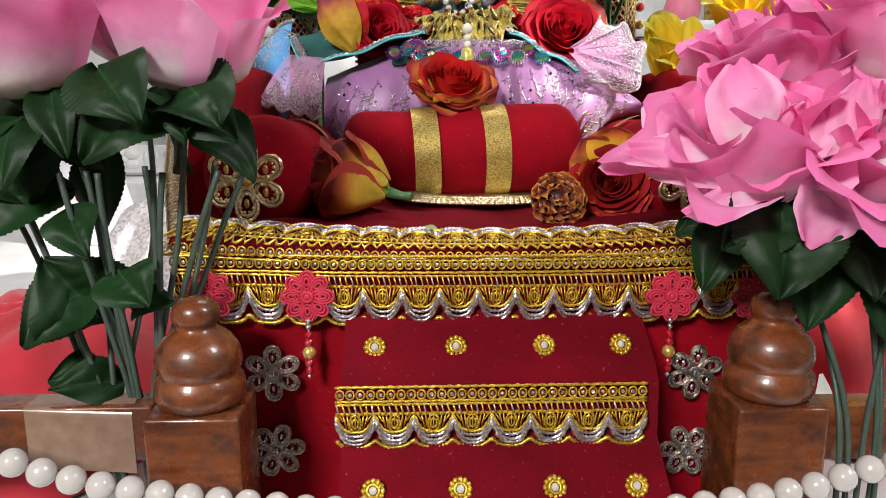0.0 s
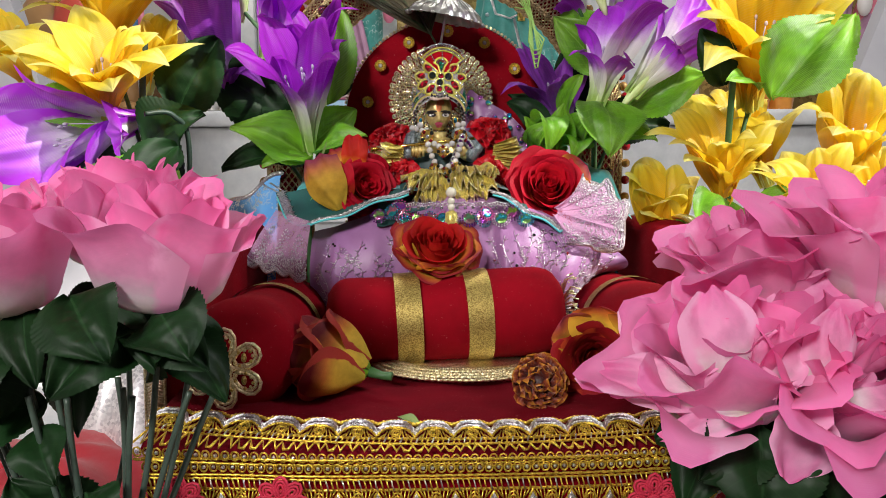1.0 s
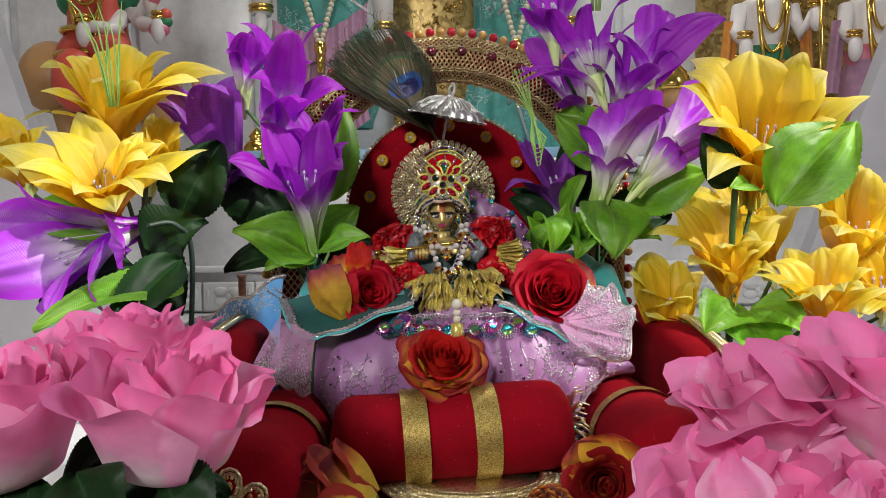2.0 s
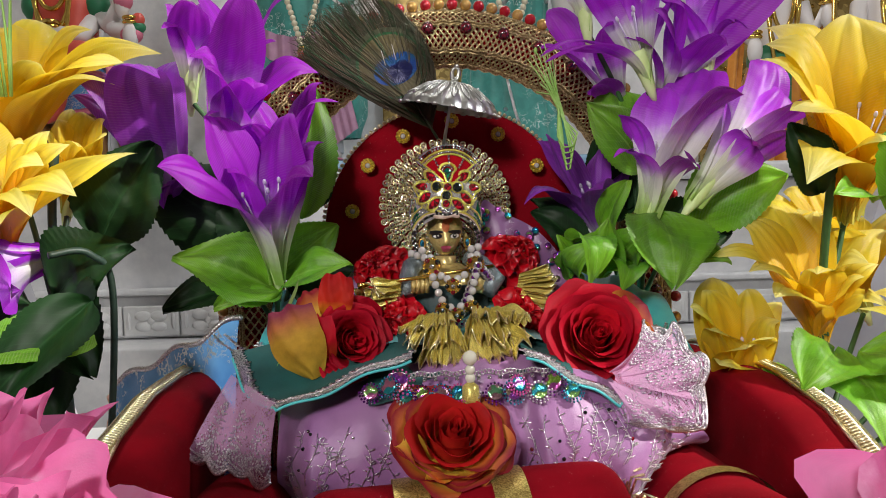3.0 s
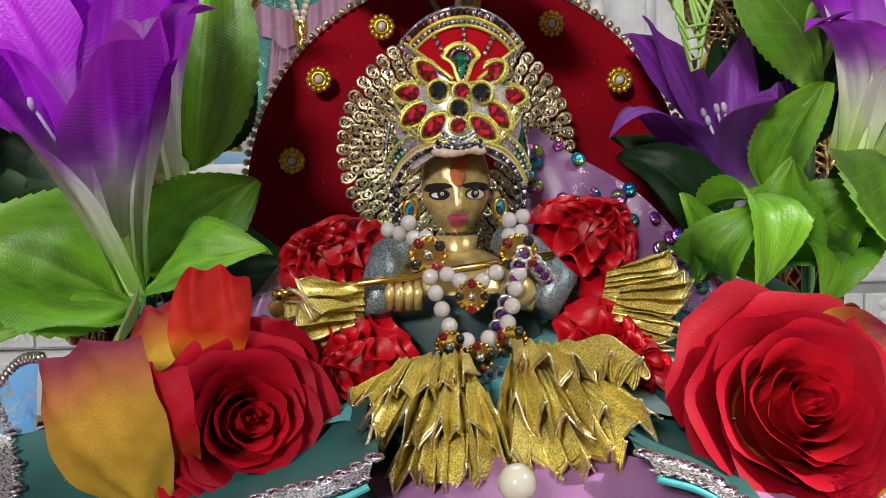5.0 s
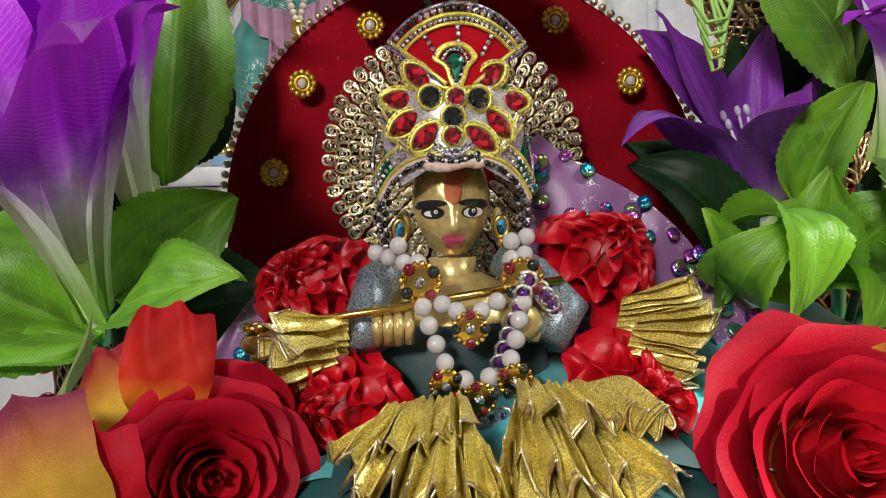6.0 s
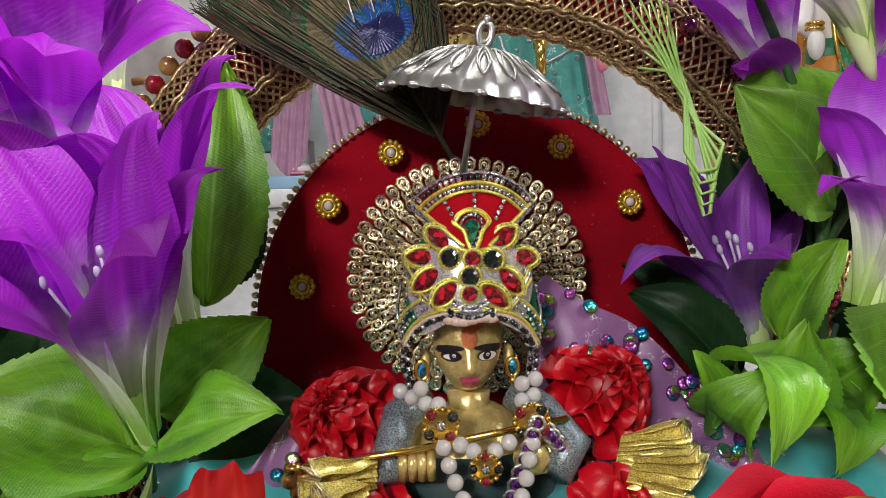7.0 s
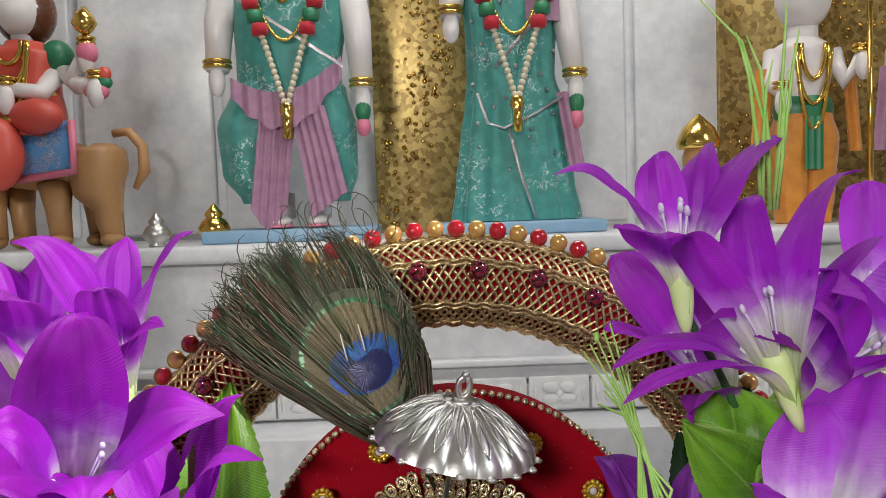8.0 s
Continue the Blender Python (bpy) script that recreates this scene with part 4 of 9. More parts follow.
# halo of small gold loops in rays
g = Geo()
hc = Vector((-0.0065, 0.346, 0.427))
g.lathe([(0.0005, 0.0), (0.045, 0.0), (0.045, 0.0015), (0.0005, 0.0015)], 40, 1, Matrix.Translation(hc + Vector((0, 0.003, 0))) @ Matrix.Rotation(radians(90), 4, "X"))
hrng = random.Random(44)
for row, (r, n) in enumerate(((0.0470, 50), (0.0420, 48), (0.0372, 46), (0.0326, 42), (0.0282, 38), (0.0240, 34), (0.0200, 30))):
    half, wide = 0.0032, 2.9 * r / n
    for k in range(n):
        a = 6.2832 * (k + 0.5 * (row % 2)) / n + hrng.uniform(-0.012, 0.012)
        c = hc + Vector((r * math.cos(a), -0.0012 - 0.0006 * row + hrng.uniform(-0.0004, 0.0004), r * math.sin(a)))
        R = Matrix.Translation(c) @ Matrix.Rotation(-a + math.pi / 2, 4, "Y") @ Matrix.Rotation(hrng.uniform(-0.35, 0.35), 4, "Z") @ Matrix.Rotation(hrng.uniform(-0.3, 0.3), 4, "X")
        g.tube([R @ Vector((wide * math.cos(b) * (0.75 + 0.25 * math.sin(b)), 0, half * math.sin(b))) for b in [6.2832 * j / 10 for j in range(10)]], 0.00090, 4, True, 0)
        g.tube([R @ Vector((0.5 * wide * math.cos(b), -0.0006, 0.5 * half * math.sin(b))) for b in [6.2832 * j / 7 for j in range(7)]], 0.00055, 4, True, 0)
        g.ball(R @ Vector((0, -0.0003, 0.0004)), 0.0010, 5, 4, (1, 0.8, 1.2), 2)
part("halo", g, [HALO_GOLD, RED_VELVET, CLEAR_GEM], backrest, "round halo of pale gold wire loops and stones")

# arch: padded red band in gold net with beads along the rim
AZ, AR0, AR1, AY = 0.400, 0.140, 0.180, 0.385


def arch_line(t, r):
    """Runs up the left leg, over, and down the right; t from 0 to 1."""
    if t < 0.14:
        return Vector((-r, AY, 0.215 + (AZ - 0.215) * t / 0.14))
    if t > 0.86:
        return Vector((r, AY, AZ - (AZ - 0.215) * (t - 0.86) / 0.14))
    a = math.pi * (1 - (t - 0.14) / 0.72)
    return Vector((r * math.cos(a), AY, AZ + r * math.sin(a)))


def arch_skin(u, v):
    a = 6.2832 * v
    r = 0.160 + 0.0195 * math.cos(a)
    p = arch_line(u, r)
    return (p.x, p.y + 0.010 * math.sin(a), p.z)


arch = part("arch", Geo().grid(arch_skin, 120, 14), RED_VELVET, throne, "padded red arch band", pose(0, 0, DZ))
g = Geo()


def net_pt(t, q, lift=0.0012):
    """A point on the band's front: q from 0 at the inner rim to 1 at the outer."""
    a = math.pi + math.pi * q
    r = 0.160 - 0.0215 * math.cos(math.pi * q)
    p = arch_line(t, r)
    return Vector((p.x, p.y - (0.010 + lift) * math.sin(math.pi * q) - 0.0005, p.z))


NN = 150
for k in range(-10, NN):
    for sgn in (1, -1):
        pts = []
        for j in range(9):
            t = (k + 0.5 + sgn * (j / 8 - 0.5) * 9) / NN
            if 0 <= t <= 1:
                pts.append(net_pt(t, 0.04 + 0.92 * j / 8, 0.0016 + 0.0006 * (sgn if j % 2 else -sgn)))
        if len(pts) > 2:
            g.tube(pts, 0.0009, 4, False, 0)
for q, r in ((0.0, 0.0024), (0.08, 0.0015), (0.30, 0.0012), (0.34, 0.0012), (0.64, 0.0012), (0.68, 0.0012), (0.92, 0.0015), (1.0, 0.0024)):
    pts = [net_pt(k / 240, q, 0.002) + Vector((0, 0.0006 * math.sin(k * 2.1), 0.0008 * math.sin(k * 1.7))) for k in range(241)]
    g.tube(pts, r, 5, False, 0)
part("net", g, COPPER_NET, arch, "copper-gold net")
bead_r = Geo().ball((0, 0, 0), 0.0047, 12, 8).mesh("rim_bead", RED_BEAD)
bead_g = Geo().ball((0, 0, 0), 0.0047, 12, 8).mesh("rim_bead", GOLD_BEAD)
count = 76
for k in range(count):
    p = arch_line((k + 0.5) / count, 0.1865)
    part("rim_bead", bead_g if k % 2 else bead_r, None, arch, "gold bead" if k % 2 else "crimson bead", Matrix.Translation(p + Vector((0, -0.002, 0))))
dg = Geo().ball((0, 0, 0), 0.0052, 8, 6, (1, 0.7, 1)).mesh("band_gem", DARK_GEM)
for k in range(24):
    part("band_gem", dg, None, arch, "dark red cut gem", Matrix.Translation(net_pt((k + 0.5) / 24, 0.60, 0.003)))

# ---- cushions on the seat ----
def cushion(name, m, geo, label, bands, r, squash, width):
    c = thing(name, m, label, "cushion", "throne cushions")
    part("cover", geo, RED_VELVET, c)
    for x in bands:
        g = Geo().grid(lambda u, v: (x + width * (v - 0.5), (r + 0.0016) * math.cos(6.2832 * u), (r + 0.0016) * math.sin(6.2832 * u) * squash), 40, 3, 0, True)
        part("ribbon", g, GOLD_RIBBON, c, "gold tinsel ribbon")
    return c


roll = cushion("bolster_cushion", at(-0.100, 0.150, 0.2480, 0, -2.5, 4), pillow_roll(0.182, 0.0335, 0.98, 36, 40, 3), "red velvet bolster with two gold ribbons across the seat", (0.062, 0.113), 0.0342, 0.98, 0.0185)
g = Geo()
for k in range(40):
    a = 6.2832 * k / 40
    r = 0.006 + 0.020 * random.random()
    g.tube([(0.180, 0.5 * r * math.cos(a), 0.5 * r * math.sin(a)), (0.184, r * math.cos(a), r * math.sin(a)), (0.187 + 0.003 * random.random(), r * 1.1 * math.cos(a + 0.2), r * 1.1 * math.sin(a + 0.2))], 0.0008, 4)
part("gathered_end", g, PALE_GOLD, roll, "gold gathered end")
for sx in (-1, 1):
    b = cushion("side_bolster", at(sx * (0.142 - 0.003 * sx), 0.064 + 0.008 * sx, 0.2475, 0, 4, 90 + sx * 3), pillow_roll(0.18, 0.0365, 1.0, 36, 30, 5 + sx), "red velvet side bolster with a gold flower on its end", (0.094,), 0.0372, 1.0, 0.011)
    g = loop_flower(6, 0.0225, 0.0012, 0.0035)
    part("wire_flower", g, [PALE_GOLD, GOLD_RIBBON], b, "gold wire flower", pose(-0.003, 0.004, -0.004, 0, 0, -90))

# gold mat under the bolster
g = Geo()
for row in range(4):
    for k in range(46):
        a = math.pi * (k + 0.5 * (row % 2)) / 45
        c = Vector((0.062 * (1 - 0.07 * row) * math.cos(a), -0.036 * (1 - 0.1 * row) * math.sin(a), 0.001 + 0.0004 * row))
        g.ring(c, 0.0028, 0.0007, 8, 4, 0, "z")
g.lathe([(0.001, 0), (0.056, 0), (0.056, 0.001), (0.001, 0.001)], 40, 0, Matrix.Diagonal((1, 0.58, 1, 1)))
solo("gold_mat", g, PALE_GOLD, at(0.004, 0.140, seat_z(0) + 0.0125) @ Matrix.Diagonal((1.06, 1.35, 1.6, 1)), "scalloped gold wirework mat on the seat", "mat")

# ---- the gown spread over the seat ----


def gown(u, v):
    """Front of the lilac skirt: u across from left to right, v from the upper edge down."""
    x = -0.118 + 0.246 * u
    right = smooth01((u - 0.60) / 0.06)
    fold = 0.0018 * math.sin(31 * u + 0.8) + 0.0008 * math.sin(58 * u + 2.0) + 0.003 * math.sin(17 * u)
    fold += right * (0.0050 * math.sin(38 * u + 2.2 * v) * (1.1 - 0.6 * v) + 0.0012 * math.sin(83 * u - 3 * v) * (1 - v) ** 0.7)
    fold += 0.009 * math.exp(-((u - 0.615 - 0.02 * v) / 0.018) ** 2) + 0.006 * math.exp(-((u - 0.47) / 0.02) ** 2) * (1 - v)
    side = smooth01((u - 0.80) / 0.2)
    left = smooth01((0.10 - u) / 0.1)
    top = 0.334 - 0.006 * math.cos(6.28 * u) - 0.010 * side - 0.020 * (2 * u - 1) ** 2
    bulge = (0.026 + 0.008 * right) * math.sin(math.pi * (0.12 + 0.88 * v) * 0.9)
    y = 0.212 - bulge - fold * (0.3 + 0.7 * v) + 0.075 * side * (0.3 + 0.7 * v * v) + 0.03 * left - 0.012 * v
    z = top + (0.246 + 0.020 * side - top) * v
    if v < 0.08:
        y += 0.012 * (1 - v / 0.08)
    return (x + 0.014 * side * math.sin(math.pi * v), y, z)


dress = thing("lilac_gown", at(0, 0, 0), "lilac satin gown with silver embroidery, spread in folds", "gown")
part("skirt_front", Geo().grid(gown, 170, 34), LILAC, dress)
# hem border with sequins
g = Geo()
for row in range(3):
    for k in range(30):
        u = 0.70 + 0.30 * k / 29
        p = Vector(gown(u, 0.99))
        p += Vector((0.004 + 0.012 * smooth01((u - .8) / .2), -0.004 - 0.004 * row, -0.003 - 0.006 * row + 0.010 * smooth01((u - 0.8) / 0.2)))
        g.lathe([(0.0004, 0), (0.0032, 0.0003), (0.0028, 0.0009), (0.0004, 0.0007)], 9, 0, Matrix.Translation(p) @ Matrix.Rotation(radians(70), 4, "X") @ Matrix.Rotation(random.uniform(-0.4, 0.4), 4, "Y"))
part("sequin_hem", g, SEQUIN, dress, "iridescent sequin hem")
g = Geo()
for k in range(90):
    u = 0.02 + 0.96 * k / 89
    p = Vector(gown(u, 1.0)) + Vector((0, -0.002, 0.0))
    g.ball(p, 0.0021, 6, 4)
part("hem_beading", g, SILVER_THREAD, dress, "silver beaded hem")
# small stones sewn on
g = Geo()
rng = random.Random(7)
for k in range(34):
    p = Vector(gown(rng.uniform(0.03, 0.95), rng.uniform(0.12, 0.9))) + Vector((0, -0.0008, 0))
    g.ball(p, rng.uniform(0.0009, 0.0015), 6, 4, (1, 0.6, 1), rng.choice((0, 0, 1, 2)))
tagged(part("sewn_stones", g, [BLACK_GEM, RED_GEM, CLEAR_GEM], dress, "small sewn stones"), "", "", "", "stuff")
# embroidered sprigs in silver thread
g = Geo()
for k in range(58):
    u0, v0 = rng.uniform(0.03, 0.96), rng.uniform(0.08, 0.66)
    bend = rng.choice((-1, 1))
    path = [(u0 + bend * 0.016 * math.sin(j * 0.55 + k), v0 + 0.045 * j) for j in range(9)]
    pts = [Vector(gown(a, min(0.98, b))) + Vector((0, -0.0008, 0)) for a, b in path]
    g.tube(pts, 0.00026, 4)
    for q in range(1, 8):
        tip = pts[q] + Vector((0.0032 if q % 2 else -0.0032, -0.0003, 0.0016))
        g.tube([pts[q], pts[q].lerp(tip, 0.5), tip], [0.00015, 0.0005, 0.00015], 4)
    if k % 3 == 0:
        for q in range(6):
            a = 6.28 * q / 6
            g.tube([pts[0], pts[0] + Vector((0.0034 * math.cos(a), -0.0004, 0.0034 * math.sin(a)))], [0.00015, 0.0004], 4)
tagged(part("embroidery", g, SILVER_THREAD, dress, "silver thread sprigs"), "", "", "", "stuff")

# lace flounces at both sides
def flounce(name, fn, label):
    t = thing(name, at(0, 0, 0), label, "lace", "lace flounces")
    part("net", Geo().grid(fn, 60, 22), LACE, t, "sheer lilac net")
    g = Geo()
    for v, r in ((1.0, 0.0011), (0.96, 0.0006), (0.90, 0.0005)):
        g.tube([Vector(fn(k / 60, v)) + Vector((0, -0.0006, 0)) for k in range(61)], r, 5)
    part("edge", g, SILVER_THREAD, t, "scalloped silver edge")
    g = Geo()
    er = random.Random(len(label) + int(1e4 * abs(fn(0.3, 0.4)[0])))
    for k in range(760):
        # short stitches, crowded towards the hem
        u, v = er.uniform(0.01, 0.96), 1 - 0.34 * er.random() ** 2.4 - (0.30 * er.random() if k % 5 == 0 else 0)
        a, b = Vector(fn(u, v)), Vector(fn(u + er.uniform(-0.022, 0.022), min(1, v + er.uniform(-0.05, 0.05))))
        lift = Vector((0, -0.0007, 0.0003))
        g.tube([a + lift, a.lerp(b, 0.5) + 1.6 * lift, b + lift], [0.0002, 0.00060, 0.0002], 3)
    for j in range(3):
        # round medallions of stitches
        for r, n in ((0.020, 7), (0.055, 14), (0.085, 20)):
            for k in range(n):
                a = 6.2832 * k / n
                q = [Vector(fn(0.18 + 0.32 * j + w * math.cos(a), 0.50 + 2.6 * w * math.sin(a))) + Vector((0, -0.0008, 0.0003)) for w in (r, r + 0.018)]
                g.tube([q[0], q[0].lerp(q[1], 0.5), q[1]], [0.0002, 0.00062, 0.0002], 3)
    tagged(part("embroidery", g, LACE_THREAD, t, "silver thread flowers"), "", "", "", "stuff")


def lace_left(u, v):
    """A net corner hanging over the gown's side, with a scalloped hem."""
    top = Vector((-0.112, 0.183, 0.322)).lerp(Vector((-0.149, 0.238, 0.327)), u)
    low = Vector((-0.117, 0.181, 0.279)).lerp(Vector((-0.168, 0.201, 0.290)), u)
    p = top.lerp(low, v)
    hem = 0.0045 * abs(math.sin(12.5 * u)) * v
    return (p.x, p.y - 0.010 * math.sin(math.pi * v) + 0.003 * math.sin(13 * u + 3 * v) * v, p.z - hem)


FRILL = [Vector(p) for p in ((0.102, 0.216, 0.3470), (0.126, 0.226, 0.3430), (0.139, 0.212, 0.3260), (0.128, 0.186, 0.3020), (0.104, 0.176, 0.2985), (0.086, 0.177, 0.3080))]


def frill(u, v, pull, sweep, phase):
    """A net frill that fans out from the waist over the gown's side; its rim ripples."""
    q = u * (len(FRILL) - 1) * sweep
    i = min(len(FRILL) - 2, int(q))
    rim = FRILL[i].lerp(FRILL[i + 1], smooth01(q - i))
    c = Vector((0.074, 0.188, 0.3290))
    p = c.lerp(rim, (0.10 + 0.90 * v) * pull * (1 + 0.05 * abs(math.sin(15 * u + phase)) * v))
    return (p.x, p.y - 0.007 * math.sin(math.pi * v) - 0.005 * math.sin(21 * u + 2 * v + phase) * v, p.z + 0.004 * math.sin(17 * u + phase) * v * v)


def lace_right(u, v):
    return frill(u, v, 1.0, 1.0, 0.0)


def lace_right_top(u, v):
    """A second, shorter layer that stands up at the rose."""
    x, y, z = frill(u, v, 0.92, 0.55, 1.7)
    return (x + 0.004, y - 0.003, z + 0.006 * v)


for fn in (lace_left, lace_right, lace_right_top):
    flounce("lace_flounce", fn, "lilac net flounce thick with silver lace over the gown's side")

# teal cloth with silver borders, in two panels over the lap
shawl = thing("teal_shawl", at(0, 0, 0), "teal cloth with silver stone borders over the lap", "shawl")


def teal_back(u, v):
    x = -0.138 + 0.290 * u
    y = 0.232 + 0.120 * v
    return (x, y, 0.344 + 0.026 * smooth01(v) + 0.003 * math.sin(23 * u + 7 * v) + 0.002 * math.sin(47 * u - 11 * v) - 0.010 * abs(2 * u - 1) ** 4 - 0.014 * abs(2 * u - 1) ** 1.6 * (1 - v) ** 2)


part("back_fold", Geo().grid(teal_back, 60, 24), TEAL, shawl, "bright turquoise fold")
g = Geo()
frng = random.Random(12)
for k in range(22):
    u0, v0 = (0.80 + 0.19 * frng.random() if k % 2 else 0.22 * frng.random()), frng.uniform(0.05, 0.8)
    if k > 15:
        u0, v0 = frng.uniform(0.3, 0.7), frng.uniform(0.0, 0.25)
    c = Vector(teal_back(u0, v0)) + Vector((0, -0.0004, 0.0008))
    for q in range(6):
        a = 6.2832 * q / 6 + k
        tip = c + Vector((0.0036 * math.cos(a), -0.0012 + 0.0020 * math.sin(a), 0.0026 * math.sin(a)))
        g.tube([c.lerp(tip, 0.2), c.lerp(tip, 0.65), tip], [0.0004, 0.0009, 0.0003], 5)
    g.ball(c, 0.0007, 6, 4)
tagged(part("embroidery", g, SILVER_THREAD, shawl, "silver thread flowers"), "", "", "", "stuff")


def panel(u, v, ib, ob, inf, of, seed):
    """A cloth panel between four corners (inner back, outer back, inner front, outer front), its front edge rolled over."""
    a = Vector(ib).lerp(Vector(ob), u)
    b = Vector(inf).lerp(Vector(of), u)
    p = a.lerp(b, v)
    roll = max(0.0, (v - 0.90) / 0.10)
    return (p.x + 0.0015 * math.sin(9 * v + seed), p.y, p.z + 0.0015 * math.sin(11 * u + seed + 3 * v) - 0.015 * max(0.0, math.sin(math.pi * min(1.0, v))) ** 0.7 * (0.4 + 0.6 * u) - 0.004 * roll * roll)


def teal_left(u, v):
    return panel(u, v, (-0.040, 0.264, 0.354), (-0.150, 0.238, 0.3425), (-0.036, 0.190, 0.3480), (-0.111, 0.179, 0.3235), 1.0)


def teal_right(u, v):
    return panel(u, v, (0.026, 0.264, 0.354), (0.126, 0.250, 0.3360), (0.030, 0.190, 0.3470), (0.082, 0.184, 0.3185), 2.6)


stone_mesh = Geo().ball((0, 0, 0), 0.0013, 7, 5, (1, 1, 0.6), 0).ring((0, 0, 0), 0.0021, 0.0005, 10, 4, 1, "z").mesh("stone", [PURPLE_GEM, SILVER_THREAD])
for fn in (teal_left, teal_right):
    p = part("front_panel", Geo().grid(fn, 40, 24), SHADED_LAP_TEAL, shawl)
    g, e = Geo(), Geo()
    e.tube([Vector(fn(k / 40, 1.0)) + Vector((0, -0.0008, -0.0006)) for k in range(41)] + [Vector(fn(1.0, 1 - k / 30)) + Vector((0, -0.0006, 0.0)) for k in range(1, 30)], 0.0009, 6)
    part("piping", e, TEAL, p, "bright teal piping")
    brng = random.Random(31)
    band = Geo().grid(lambda u, v: tuple(Vector(fn(u * (1 - 0.006), 0.985 - 0.075 * v)) + Vector((0, -0.0004, 0.0007))), 60, 3)
    band.grid(lambda u, v: tuple(Vector(fn(0.992 - 0.052 * v, 0.985 * (1 - u))) + Vector((0, -0.0002, 0.0008))), 50, 3)
    part("band", band, SILVER_BAND, p, "silver glitter band")
    for off in (0.012, 0.080):
        for k in range(170):
            t = k / 149
            a, b = (t * 1.6 * (1 - off * 0.8), 1 - off) if t < 0.625 else (1 - off * 0.8, (1 - off) * (1 - (t - 0.625) / 0.375))
            c = Vector(fn(a, b)) + Vector((brng.uniform(-0.0005, 0.0005), -0.0004, 0.0006 + brng.uniform(0, 0.0005)))
            M = Matrix.Translation(c) @ Matrix.Rotation(brng.uniform(-0.6, 0.6), 4, "X") @ Matrix.Rotation(brng.uniform(-0.6, 0.6), 4, "Y")
            g.ring((0, 0, 0), 0.0008, 0.00026, 6, 4, 0, "z", 1.2, M)
    tagged(part("border", g, SILVER_THREAD, p, "silver thread border"), "", "", "", "stuff")
    for k in range(30):
        t = k / 29
        a, b = (t * 1.5 * 0.935, 0.895) if t < 0.667 else (0.935, 0.895 * (1 - (t - 0.667) / 0.333))
        c = Vector(fn(a, b)) + Vector((0, -0.0003, 0.0010))
        part("stone", stone_mesh, None, p, "purple stone in a silver ring", Matrix.Translation(c))

part("lap_fold", Geo().grid(lambda u, v: (-0.062 + 0.12 * u, 0.275 - 0.084 * v, 0.340 - 0.010 * v - 0.012 * smooth01((v - 0.90) / 0.10) + 0.0012 * math.sin(31 * u + 4 * v)), 30, 20), SHADED_LAP_TEAL, shawl)

# sequin waistband between the panels
disc_mesh = Geo().lathe([(0.0007, 0.0005), (0.0030, 0.0006), (0.0042, 0.0004), (0.0045, 0.0002), (0.0042, 0.0)], 18).mesh("sequin", SEQUIN_EACH, False)
g = Geo()
for k, (x, z, big) in enumerate(((-0.060, 0.3250, 1.0), (-0.050, 0.3282, 1.1), (-0.0445, 0.3300, 1.45), (-0.0405, 0.3225, 0.95), (-0.0310, 0.3228, 1.0), (-0.0205, 0.3230, 1.05), (-0.0110, 0.3228, 1.0), (-0.0035, 0.3222, 0.8), (0.0100, 0.3222, 1.1), (0.0200, 0.3228, 1.2), (0.0235, 0.3265, 1.0), (0.0350, 0.3222, 1.1), (0.0430, 0.3268, 1.2), (0.0540, 0.3215, 1.0))):
    c = Vector((x, 0.1838 - 0.0006 * (k % 2), z + 0.0015))
    M = Matrix.Translation(c) @ Matrix.Rotation(radians(60), 4, "X") @ Matrix.Rotation(0.5 * math.sin(5.1 * k), 4, "Y") @ Matrix.Scale(0.92 * big, 4)
    part("sequin", disc_mesh, None, dress, "iridescent sequin", M)
    for row, n in ((0.0054, 16), (0.0070, 20)):
        for q in range(n):
            a = 6.2832 * q / n
            if row < 0.006 or math.sin(a) < 0.2:
                g.ball(M @ Vector((row * math.cos(a), row * math.sin(a), 0.0003)), 0.00075, 5, 4, (1, 1, 1), (k + int(row * 200)) % 4)
for k in range(48):
    x = -0.048 + 0.096 * k / 47
    g.ring((x, 0.1880, 0.3345 + 0.0006 * math.sin(k)), 0.0013, 0.0005, 8, 4, 0)
    if k % 3 == 0:
        g.box((x - 0.0011, 0.1862, 0.3307), (x + 0.0011, 0.1878, 0.3329), 0.0003, 4)
tagged(part("beading", g, [SILVER_THREAD, PURPLE_GEM, BLUE_GEM, plain("rose_bead", (0.55, 0.09, 0.30), (0.40, 0.05, 0.2), 0.2), CLEAR_GEM], dress, "silver, violet and rose beading"), "", "", "", "stuff")

# lilac veil with sequins behind the figure
veil = thing("lilac_veil", at(0, 0, 0), "sheer lilac veil with sequins behind the figure", "veil")


def veil_fn(u, v):
    x = -0.092 + 0.190 * u
    h = 0.358 + 0.030 * math.exp(-((x + 0.066) / 0.020) ** 2) + smooth01((x - 0.004) / 0.014) * max(0.0, 0.071 - 0.80 * max(0.0, x - 0.020) + 0.008 * math.exp(-((x - 0.050) / 0.020) ** 2)) + 0.0015 * math.sin(25 * u)
    z = 0.345 + (h - 0.345) * v
    y = 0.296 + 0.006 * v + 0.003 * math.sin(21 * u + 5 * v) + 0.0015 * math.sin(47 * u - 9 * v)
    return (x, y, z)


